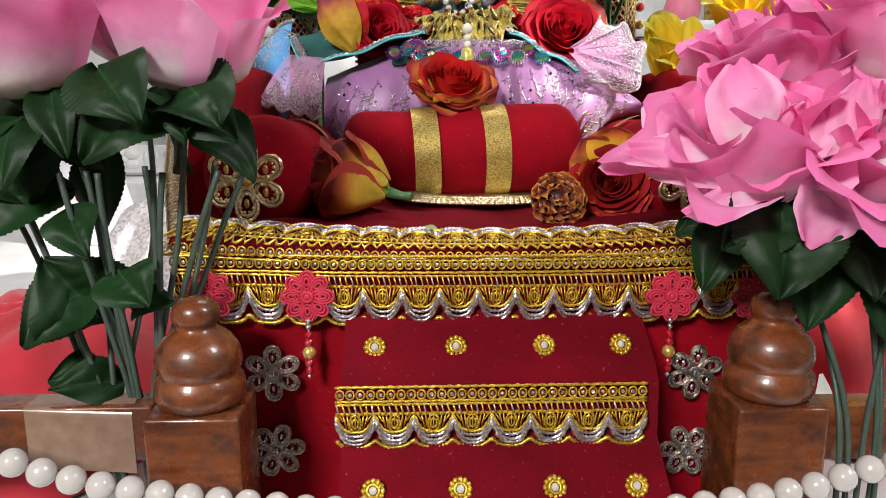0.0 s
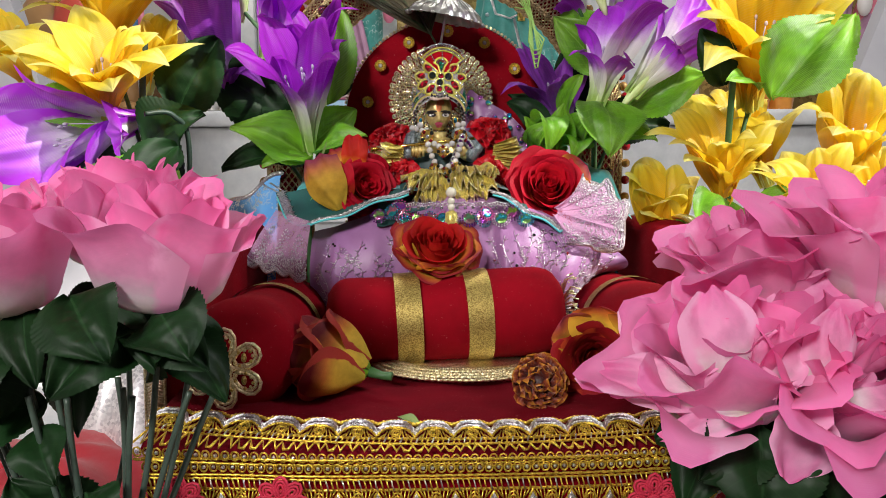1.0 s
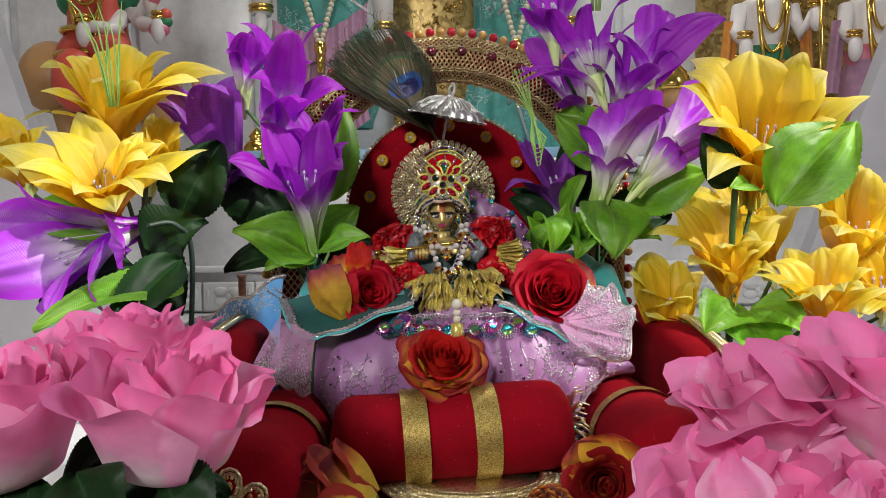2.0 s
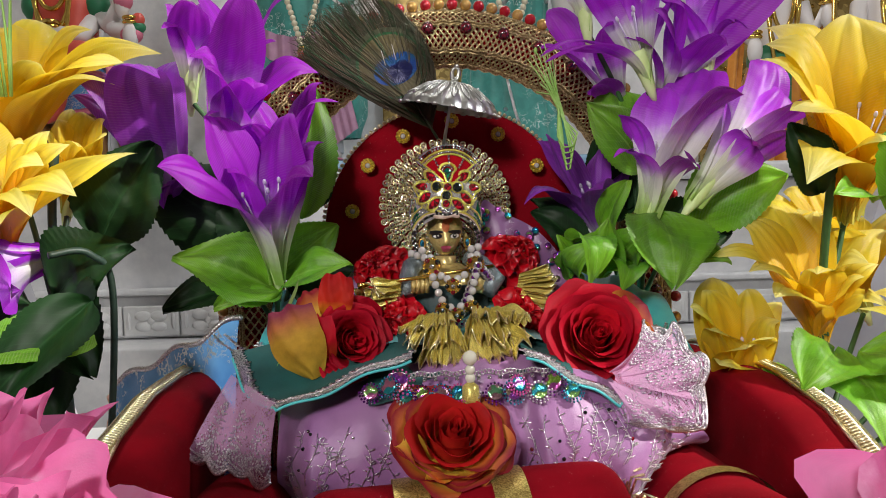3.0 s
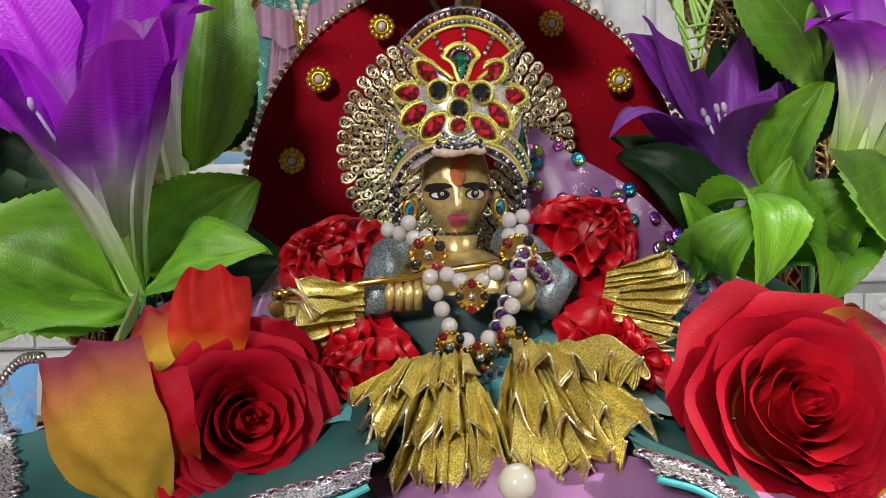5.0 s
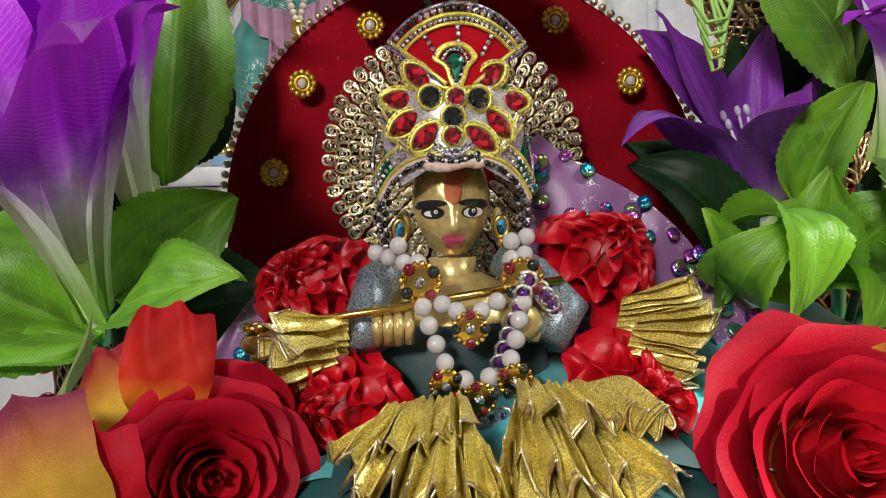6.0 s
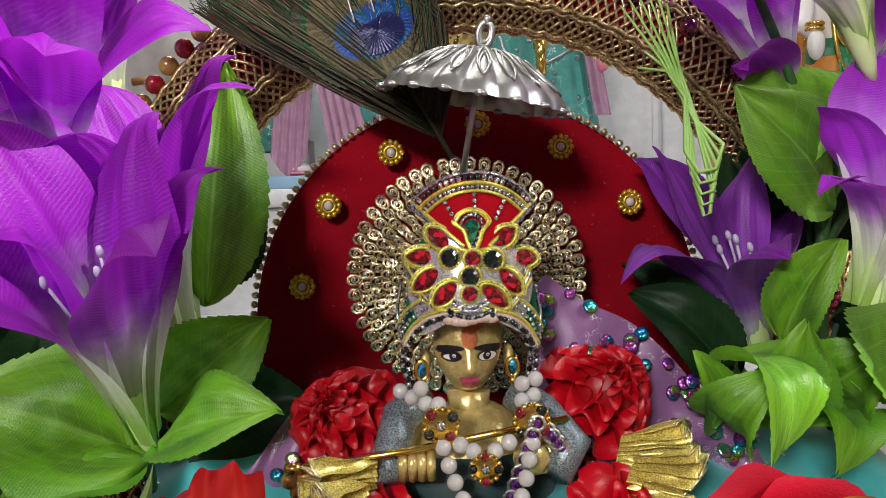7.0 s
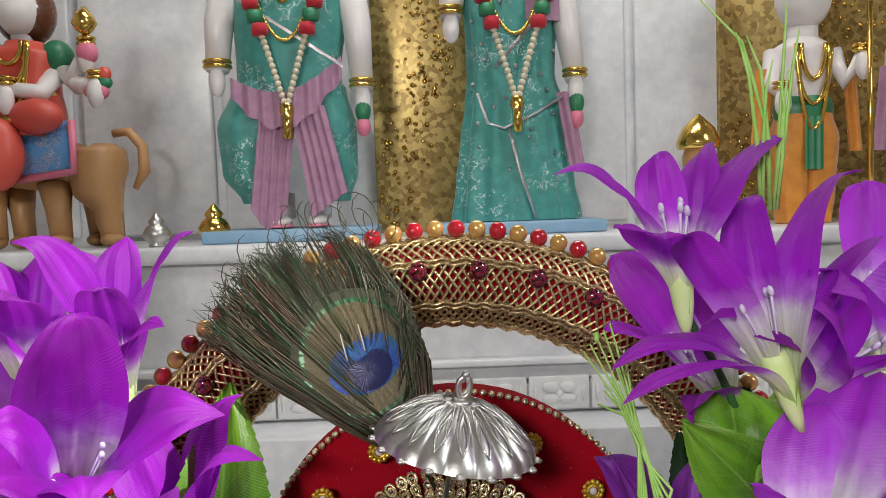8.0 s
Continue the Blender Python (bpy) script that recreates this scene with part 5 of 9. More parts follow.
part("cloth", Geo().grid(veil_fn, 110, 20), VEIL, veil)
veil_disc = Geo().lathe([(0.0003, 0), (0.0032, 0.0003), (0.0028, 0.0010), (0.0008, 0.0007)], 10).mesh("sequin", SEQUIN_EACH)
for k in range(80):
    u = rng.uniform(0.52, 0.98) if k < 74 else rng.uniform(0.05, 0.25)
    v = 0.55 + 0.45 * rng.random() ** 0.6 if k % 2 else rng.uniform(0.1, 1)
    p = Vector(veil_fn(u, v)) + Vector((0, -0.002, 0))
    part("sequin", veil_disc, None, veil, "", Matrix.Translation(p) @ Matrix.Rotation(radians(rng.uniform(55, 95)), 4, "X") @ Matrix.Rotation(rng.uniform(-0.5, 0.5), 4, "Y") @ Matrix.Scale(rng.uniform(0.7, 1.0), 4))

# blue brocade hanging beside the backrest
def brocade(u, v):
    return (-0.150 - 0.125 * u - 0.010 * v, 0.275 + 0.10 * u + 0.006 * math.sin(24 * u + 3 * v) * v, 0.357 - 0.066 * u - (0.030 + 0.10 * min(1, v)) * v + 0.003 * math.sin(17 * u))


g = Geo().grid(brocade, 40, 30)
solo("blue_brocade_cloth", g, BLUE_SILK, at(0, 0, 0), "blue silk brocade cloth with silver figures", "cloth")
g = Geo()
for k in range(60):
    g.ball(Vector(brocade(k / 59, 0.0)), 0.0022, 6, 4)
solo("silver_edging", g, SILVER_THREAD, at(0, 0, 0), "silver bead edging along the blue cloth", "edging")

# ---- flowers ----


def petal(g, length, width, m, a0=10, a1=60, power=1.5, cup=0.3, point=1.0, wide=0.55, ripple=0.0, curl=0.0, nu=12, nv=8, seed=0, skew=0.0, mi=0, keel=0.0, lip=0.0):
    """One petal from the origin along +z, bending towards +y: a0 and a1 are its first and last lean in degrees."""
    rng = random.Random(seed)
    ph = [rng.uniform(0, 6.28) for _ in range(4)]
    line, y, z = [], 0.0, 0.0
    for i in range(nu + 1):
        t = i / nu
        a = radians(a0 + (a1 - a0) * t ** power + lip * max(0.0, (t - 0.60) / 0.40) ** 1.6)
        line.append((y, z, a))
        y += math.sin(a) * length / nu
        z += math.cos(a) * length / nu

    def fn(u, v):
        yy, zz, a = line[round(u * nu)]
        s = 2 * v - 1
        if u < wide:
            w = 0.16 + 0.84 * math.sin(math.pi / 2 * u / wide)
        else:
            q = (u - wide) / (1 - wide)
            w = max(0.0, 1 - q ** (2.2 - 0.85 * min(1, point))) ** (0.55 + 0.45 * point)
        w *= width / 2
        arc = cup * (1 - 0.5 * u)
        off = -arc * w * (s * s - 0.35) * 1.2
        rip = ripple * w * (abs(s) ** 2) * math.sin(9 * u + 4 * s + ph[0]) + ripple * 0.4 * w * math.sin(5 * s + 6 * u + ph[1])
        off += rip + curl * w * abs(s) ** 3 * u - keel * w * math.exp(-(s / 0.16) ** 2) * (1 - 0.5 * u)
        x = w * s + skew * length * u * u
        return (x, yy + off * math.cos(a), zz - off * math.sin(a))

    return g.grid(fn, nu, nv, mi, False, m)


def lily_to(parent, o, base, tips, mat, width=0.36, seed=0, curl=0.08, stalk=None, inner=False):
    """A cloth trumpet lily: a narrow throat at base that flares into one broad pointed petal to each tip; a part with its petals under it."""
    rng = random.Random(seed)
    base = Vector(base)
    tips = [Vector(t) for t in tips]
    mid = sum(tips, Vector()) / len(tips)
    axis = (mid - base).normalized()
    size = sum((t - base).length for t in tips) / len(tips)
    m = aim(base - o, axis)
    inv = aim(base, axis).inverted()
    local = [inv @ t for t in tips]
    if inner:
        # a second, steeper whorl between the outer petals
        ring = sorted(local, key=lambda q: math.atan2(q.y, q.x))
        for k, q in enumerate(ring):
            c = 0.5 * (q + ring[(k + 1) % len(ring)])
            local.append(Vector((0.90 * c.x, 0.90 * c.y, 1.02 * c.z)))
    rim = sum(t.z for t in local) / len(local)
    g = Geo()
    g.lathe([(0.0016, -0.012), (0.0030, -0.006), (0.0044, 0.002), (0.0052, 0.012), (0.0058, 0.022), (0.0050, 0.026)], 14, 0)
    for k in range(5):
        a = 6.28 * k / 5 + rng.uniform(0, 1)
        r = size * rng.uniform(0.05, 0.12)
        pts = [(0, 0, 0.01), (r * 0.4 * math.cos(a), r * 0.4 * math.sin(a), rim * 0.4), (r * math.cos(a), r * math.sin(a), rim * rng.uniform(0.62, 0.78))]
        g.tube(pts, 0.0006, 4, False, 1)
        g.ball(pts[-1], 0.0014, 6, 4, (1, 1, 1.8), 1)
    f = part("flower", g, [LILY_THROAT, STAMEN], parent, "", m)
    for k, tip in enumerate(local):
        out = Vector((tip.x, tip.y, 0))
        reach = out.length
        out = out.normalized() if reach > 1e-4 else Vector((1, 0, 0))
        n = tip.length
        top = max(tip.z, 0.70 * rim)
        p0 = out * (0.025 * size)
        p1 = out * (0.06 * size) + Vector((0, 0, 0.52 * top))
        p2 = out * (0.48 * reach + 0.03 * size) + Vector((0, 0, top * (0.92 + curl)))
        w0 = 0.5 * width * max(n, 0.85 * size) * rng.uniform(0.86, 1.14)
        ph, skew, roll = rng.uniform(0, 6.28), rng.uniform(-0.05, 0.05), rng.uniform(-0.55, 0.55)
        back = rng.uniform(0.0, 0.10)
        crease = rng.uniform(0.25, 0.6)

        def fn(u, v):
            s = 2 * v - 1
            a, b, c = p0.lerp(p1, u), p1.lerp(p2, u), p2.lerp(tip, u)
            a, b = a.lerp(b, u), b.lerp(c, u)
            p, d = a.lerp(b, u), (b - a).normalized()
            side = d.cross(out)
            side = side.normalized() if side.length > 1e-3 else Vector((0, 0, 1)).cross(out)
            nor = side.cross(d)
            w = w0 * (0.34 + 0.66 * smooth01(u / 0.52)) if u < 0.52 else w0 * max(0.0, 1 - ((u - 0.52) / 0.48) ** 1.6) ** 0.9
            tw = roll * u * u
            sd = side * math.cos(tw) + nor * math.sin(tw)
            nr = nor * math.cos(tw) - side * math.sin(tw)
            h = w * s * s * (0.34 * u - 0.50 * (1 - u)) - 0.13 * w * math.exp(-(s / 0.12) ** 2) * (1 - 0.6 * u)
            h += 0.09 * w * math.exp(-((abs(s) - crease) / 0.09) ** 2) * u + 0.22 * w * s * abs(s) * math.sin(8 * u + ph) * u + 0.06 * w * math.sin(6 * u + 2.5 * s + ph) + 0.04 * w * math.sin(13 * u - 5 * s + 2 * ph) * u
            return tuple(p + sd * (w * s + skew * n * math.sin(math.pi * u)) + nr * h + (out - Vector((0, 0, 0.8))) * (back * n * max(0.0, (u - 0.78) / 0.22) ** 2))

        part("petal", Geo().grid(fn, 22, 20), mat, f)
    if stalk:
        b = base - o
        stem(parent, [b, Vector((0.5 * b.x, 0.5 * b.y, b.z - 0.035)), Vector((0, 0, b.z - 0.08))], 0.0019, stalk)
    return f


def leaf(parent, p, tip, width, mat, up=(0, -0.3, 1), fold=0.25, droop=0.15, seed=0, roll=0.0):
    """A toothed leaf from p to tip, folded along its midrib and arching; roll turns its far half down and over."""
    p, tip = Vector(p), Vector(tip)
    d = tip - p
    n = d.length
    z = d.normalized()
    side = z.cross(Vector(up)).normalized()
    nor = side.cross(z).normalized()
    rng = random.Random(seed)
    ph = rng.uniform(0, 6.28)
    teeth = 19

    def fn(u, v):
        s = 2 * v - 1
        w = (math.sin(math.pi * min(1, u ** 0.75 * 0.98 + 0.01)) ** 0.85) * width / 2
        if abs(s) > 0.99:
            w *= 1 + 0.07 * (1 - (u * teeth) % 1.0)
        h = droop * n * math.sin(math.pi * u) + fold * w * abs(s) + 0.07 * width * math.sin(7 * u + ph) * s + 0.006 * width * math.sin(u * 34 + 4 * abs(s)) * (1 - abs(s))
        h += 0.05 * width * math.sin(5 * s + 4 * u + 2 * ph)
        far = max(0.0, u - 0.45) / 0.55
        along = n * (u - 0.75 * roll * far * far)
        h += roll * n * (0.10 * math.sin(math.pi * min(1.0, u / 0.9)) - 0.55 * far * far)
        return tuple(z * along + side * (w * s) + nor * h)

    g = Geo().grid(fn, 76, 12)
    g.tube([Vector(fn(k / 12, 0.5)) - nor * 0.0006 for k in range(12)], [0.0011 * (1 - k / 13) for k in range(12)], 5)
    return part("leaf", g, mat, parent, "", Matrix.Translation(p))


def stem(parent, pts, r, mat, name="stem"):
    """A stem along a smooth curve through the points."""
    pts = [Vector(p) for p in pts]
    out = []
    for i in range(len(pts) - 1):
        a, b, c, d = pts[max(0, i - 1)], pts[i], pts[i + 1], pts[min(len(pts) - 1, i + 2)]
        for k in range(8):
            t = k / 8
            out.append(0.5 * (2 * b + (c - a) * t + (2 * a - 5 * b + 4 * c - d) * t * t + (3 * b - a - 3 * c + d) * t ** 3))
    out.append(pts[-1])
    return part(name, Geo().tube(out, r, 7), mat, parent)


def rose(parent, p, way, r, mats, rings, spin=0, seed=0, name="bloom", label="", tight=1.0, ripple=0.12, sepals=False, lip=38):
    """A rose head of overlapping cupped petals; rings holds (count, start radius, length, width, first lean, last lean, material)."""
    rng = random.Random(seed)
    m = aim(p, way, spin)
    g = Geo()
    for k in range(5):
        a = 6.28 * k / 5
        g.ball((0.05 * r * math.cos(a), 0.05 * r * math.sin(a), 0.05 * r), 0.10 * r, 6, 5, (1, 1, 2.0), 0)
    f = part(name, g, mats[0], parent, label, m)
    for j, (n, rad, ln, wd, a0, a1, mi) in enumerate(rings):
        for k in range(n):
            q = Geo()
            petal(q, r * ln * rng.uniform(0.92, 1.07), r * wd * rng.uniform(0.9, 1.1), Matrix.Identity(4), a0 + rng.uniform(-4, 4), a1 * rng.uniform(0.8, 1.15) if a1 > 0 else a1, 1.5, 0.62 * tight, 0.15, 0.62, ripple * rng.uniform(0.6, 1.4), rng.uniform(-0.1, 0.30), 18, 14, seed * 97 + j * 13 + k, rng.uniform(-0.06, 0.06), 0, 0.0, lip * rng.uniform(0.6, 1.3) * (0.5 + 0.5 * j / len(rings)))
            part("petal", q, mats[mi], f, "", Matrix.Rotation(radians(360 * k / n + j * 47 + rng.uniform(-9, 9)), 4, "Z") @ Matrix.Translation((0, r * rad, -0.12 * r * j / len(rings))))
    if sepals:
        for k in range(5):
            q = Geo()
            petal(q, r * 0.62, r * 0.22, Matrix.Identity(4), 50, 30, 1.2, 0.2, 1.0, 0.4, 0.1, 0, 8, 4, seed + k)
            part("sepal", q, LEAF, f, "", Matrix.Rotation(radians(72 * k + 10), 4, "Z") @ Matrix.Translation((0, 0.05 * r, -0.16 * r)))
    return f


def spiral_rose(parent, p, way, r, mats, count, lean=58, lip=55, ripple=0.05, spin=0, seed=0, first=0.05, sepals=False, span=(200, 118), high=1.0):
    """A rose of overlapping cupped petals wound outwards at the golden angle; mats holds (share of the way out, material)."""
    rng = random.Random(seed)
    g = Geo().lathe([(0.02 * r, -0.42 * r), (0.12 * r, -0.38 * r), (0.16 * r, -0.30 * r), (0.05 * r, -0.26 * r)], 12)
    f = part("bloom", g, STEM, parent, "", aim(p, way, spin))
    for k in range(count):
        t = k / (count - 1)
        rad = r * (first + (0.66 - first) * t ** 0.9)
        ln = r * (0.62 - 0.10 * t) * rng.uniform(0.93, 1.07) * high
        tilt = -24 + (lean + 24) * t ** 1.2 + rng.uniform(-4, 4)
        roll = lip * (0.25 + 0.75 * t) * rng.uniform(0.6, 1.25)
        arc = radians(span[0] + (span[1] - span[0]) * t) * rng.uniform(0.9, 1.08)
        th, ph = radians(137.5 * k) + rng.uniform(-0.15, 0.15), rng.uniform(0, 6.28)
        n, line, x, z = 18, [], 0.0, 0.0
        for q in range(n + 1):
            u = q / n
            if u < 0.35:
                x, z = rad * math.sin(math.pi / 2 * u / 0.35), -0.32 * r * math.cos(math.pi / 2 * u / 0.35)
            else:
                a = radians(tilt + roll * max(0.0, ((u - 0.35) / 0.65 - 0.50) / 0.50) ** 1.5)
                x, z = x + math.sin(a) * ln / (0.65 * n), z + math.cos(a) * ln / (0.65 * n)
            line.append((x, z))
        peak = rng.uniform(0.02, 0.10)

        def fn(u, v):
            s = 2 * v - 1
            uu = u * (1 - 0.26 * abs(s) ** 3.0 * u + peak * (1 - abs(s)) * u * 0.4)
            q = min(n - 1e-4, max(0.0, uu * n))
            j = int(q)
            a, b = line[j], line[min(n, j + 1)]
            x, z = a[0] + (b[0] - a[0]) * (q - j), a[1] + (b[1] - a[1]) * (q - j)
            x *= 1 + 0.05 * s + ripple * u * u * math.sin(4.2 * s + ph) + 0.5 * ripple * u ** 4 * math.sin(11 * s + 2 * ph)
            z += ripple * r * 0.8 * u ** 3 * math.sin(5.5 * s + ph * 1.7)
            ang = th + s * arc / 2
            return (x * math.cos(ang), x * math.sin(ang), z)

        mt = next(m for lim, m in mats if t <= lim)
        part("petal", Geo().grid(fn, 18, 18), mt, f)
    if sepals:
        for k in range(5):
            q = Geo()
            petal(q, r * 0.85, r * 0.32, Matrix.Identity(4), 75, 40, 1.2, 0.3, 1.0, 0.4, 0.1, 0, 10, 6, seed + k)
            part("sepal", q, LEAF, f, "", Matrix.Rotation(radians(72 * k + 10), 4, "Z") @ Matrix.Translation((0, 0.08 * r, -0.38 * r)))
    return f


# purple lilies on the left of the throne
s = thing("purple_lily_spray", pose(-0.120, 0.75, 0.030), "purple artificial lilies with white throats on a leafy spray", "artificial flowers", "flower sprays")
o = Vector((-0.120, 0.75, 0.030))
rel = lambda x, y, z: Vector((x, y, z)) - o
stem(s, [(0, 0, 0), rel(-0.12, 0.752, 0.2), rel(-0.118, 0.75, 0.36), rel(-0.12, 0.752, 0.44)], 0.0028, STEM)
lily_to(s, o, (-0.111, 0.718, 0.377), ((-0.1615, 0.636, 0.457), (-0.125, 0.665, 0.457), (-0.142, 0.673, 0.491), (-0.097, 0.7, 0.495), (-0.073, 0.635, 0.452), (-0.078, 0.7, 0.476)), PURPLE_PETAL, 0.37, 1, 0.1, STEM)
lily_to(s, o, (-0.101, 0.745, 0.396), ((-0.081, 0.745, 0.521), (-0.073, 0.714, 0.508), (-0.136, 0.745, 0.511), (-0.144, 0.7, 0.501), (-0.128, 0.69, 0.487), (-0.133, 0.77, 0.491)), PURPLE_PETAL, 0.27, 2, 0.08, STEM)
lily_to(s, o, (-0.157, 0.75, 0.459), ((-0.0803, 0.7017, 0.5255), (-0.116, 0.677, 0.566), (-0.139, 0.67, 0.532), (-0.134, 0.65, 0.517), (-0.108, 0.66, 0.508), (-0.141, 0.74, 0.535)), PURPLE_PETAL, 0.33, 3, 0.1, STEM)
lily_to(s, o, (-0.144, 0.785, 0.499), ((-0.105, 0.772, 0.592), (-0.142, 0.79, 0.589), (-0.176, 0.79, 0.587), (-0.176, 0.76, 0.593), (-0.136, 0.74, 0.571), (-0.114, 0.75, 0.554)), PURPLE_PETAL, 0.3, 4, 0.04, STEM)
lily_to(s, o, (-0.181, 0.77, 0.511), ((-0.175, 0.78, 0.587), (-0.191, 0.76, 0.584), (-0.158, 0.71, 0.571), (-0.137, 0.73, 0.558), (-0.179, 0.72, 0.561)), PURPLE_PETAL, 0.34, 6, 0.06, STEM)
lily_to(s, o, (-0.187, 0.765, 0.422), ((-0.2387, 0.7097, 0.5275), (-0.2521, 0.7314, 0.5135), (-0.173, 0.654, 0.523), (-0.192, 0.77, 0.545), (-0.182, 0.7, 0.432), (-0.151, 0.71, 0.437)), SHADED_PURPLE, 0.28, 5, 0.08, STEM)
for k, (a, b, w, mt, up) in enumerate((((-0.108, 0.716, 0.370), (-0.178, 0.700, 0.397), 0.056, LEAF, (0, -0.75, 0.7)),
        ((-0.105, 0.715, 0.374), (-0.056, 0.698, 0.390), 0.036, LEAF, (-0.1, -0.6, 0.8)),
        ((-0.110, 0.715, 0.368), (-0.147, 0.685, 0.364), 0.034, LEAF, (0.2, -0.5, 1)),
        ((-0.098, 0.752, 0.420), (-0.088, 0.765, 0.520), 0.042, LEAF, (0.3, -1, 0.1)),
        ((-0.105, 0.76, 0.425), (-0.078, 0.78, 0.458), 0.034, SHADED_DARK_LEAF, (0, -1, 0.3)),
        ((-0.13, 0.755, 0.40), (-0.215, 0.745, 0.46), 0.062, SHADED_DARK_LEAF, (0, -1, 0.25)),
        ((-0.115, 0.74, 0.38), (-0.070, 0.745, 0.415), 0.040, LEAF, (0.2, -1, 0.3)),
        ((-0.11, 0.745, 0.37), (-0.052, 0.755, 0.375), 0.044, SHADED_DARK_LEAF, (0, -0.9, 0.5)),
        ((-0.12, 0.74, 0.37), (-0.19, 0.71, 0.36), 0.046, SHADED_DARK_LEAF, (0, -0.7, 0.8)),
        ((-0.12, 0.75, 0.40), (-0.155, 0.745, 0.45), 0.048, SHADED_DARK_LEAF, (0, -1, 0.1)))):
    leaf(s, rel(*a), rel(*b), w, mt, up, 0.25, 0.12, k)

# purple lilies on the right
s = thing("purple_lily_spray", pose(0.160, 0.770, 0.030), "purple and white artificial lilies with grass blades on a leafy spray", "artificial flowers", "flower sprays")
o = Vector((0.160, 0.770, 0.030))
rel = lambda x, y, z: Vector((x, y, z)) - o
stem(s, [(0, 0, 0), rel(0.162, 0.772, 0.2), rel(0.16, 0.768, 0.38), rel(0.158, 0.765, 0.50)], 0.0028, STEM)
lily_to(s, o, (0.1504, 0.713, 0.4163), ((0.1234, 0.691, 0.458), (0.129, 0.705, 0.487), (0.176, 0.685, 0.449), (0.201, 0.68, 0.499), (0.202, 0.745, 0.523), (0.175, 0.74, 0.509)), CUP_PETAL, 0.44, 7, 0.12, STEM)
lily_to(s, o, (0.1806, 0.71, 0.4244), ((0.266, 0.7, 0.492), (0.247, 0.685, 0.471), (0.213, 0.745, 0.512), (0.254, 0.76, 0.534), (0.212, 0.685, 0.463), (0.261, 0.745, 0.507)), CUP_PETAL, 0.34, 8, 0.06, STEM)
lily_to(s, o, (0.138, 0.775, 0.386), ((0.069, 0.725, 0.437), (0.114, 0.697, 0.439), (0.083, 0.775, 0.476), (0.141, 0.785, 0.479), (0.162, 0.78, 0.459), (0.087, 0.76, 0.479)), SHADED_PURPLE, 0.27, 9, 0.08, STEM)
lily_to(s, o, (0.115, 0.74, 0.55), ((0.06, 0.72, 0.613), (0.105, 0.745, 0.62), (0.134, 0.76, 0.624), (0.16, 0.74, 0.625), (0.077, 0.705, 0.588), (0.092, 0.69, 0.585)), PURPLE_PETAL, 0.29, 10, 0.10, STEM)
lily_to(s, o, (0.157, 0.73, 0.509), ((0.08, 0.7, 0.527), (0.101, 0.7, 0.585), (0.145, 0.74, 0.601), (0.19, 0.75, 0.612), (0.189, 0.72, 0.581), (0.082, 0.72, 0.537)), PURPLE_PETAL, 0.30, 11, 0.10, STEM)
lily_to(s, o, (0.201, 0.74, 0.51), ((0.214, 0.73, 0.576), (0.211, 0.77, 0.606), (0.161, 0.72, 0.57), (0.221, 0.72, 0.547), (0.233, 0.78, 0.6)), PURPLE_PETAL, 0.27, 13, 0.10, STEM)
lily_to(s, o, (0.171, 0.775, 0.494), ((0.153, 0.7, 0.556), (0.264, 0.72, 0.582), (0.198, 0.69, 0.533), (0.166, 0.7, 0.564), (0.141, 0.72, 0.543), (0.247, 0.75, 0.562)), PURPLE_PETAL, 0.28, 14, 0.10, STEM)
lily_to(s, o, (0.153, 0.78, 0.486), ((0.083, 0.75, 0.543), (0.091, 0.77, 0.573), (0.126, 0.72, 0.553), (0.115, 0.73, 0.504), (0.162, 0.8, 0.582)), PURPLE_PETAL, 0.28, 15, 0.10, STEM)
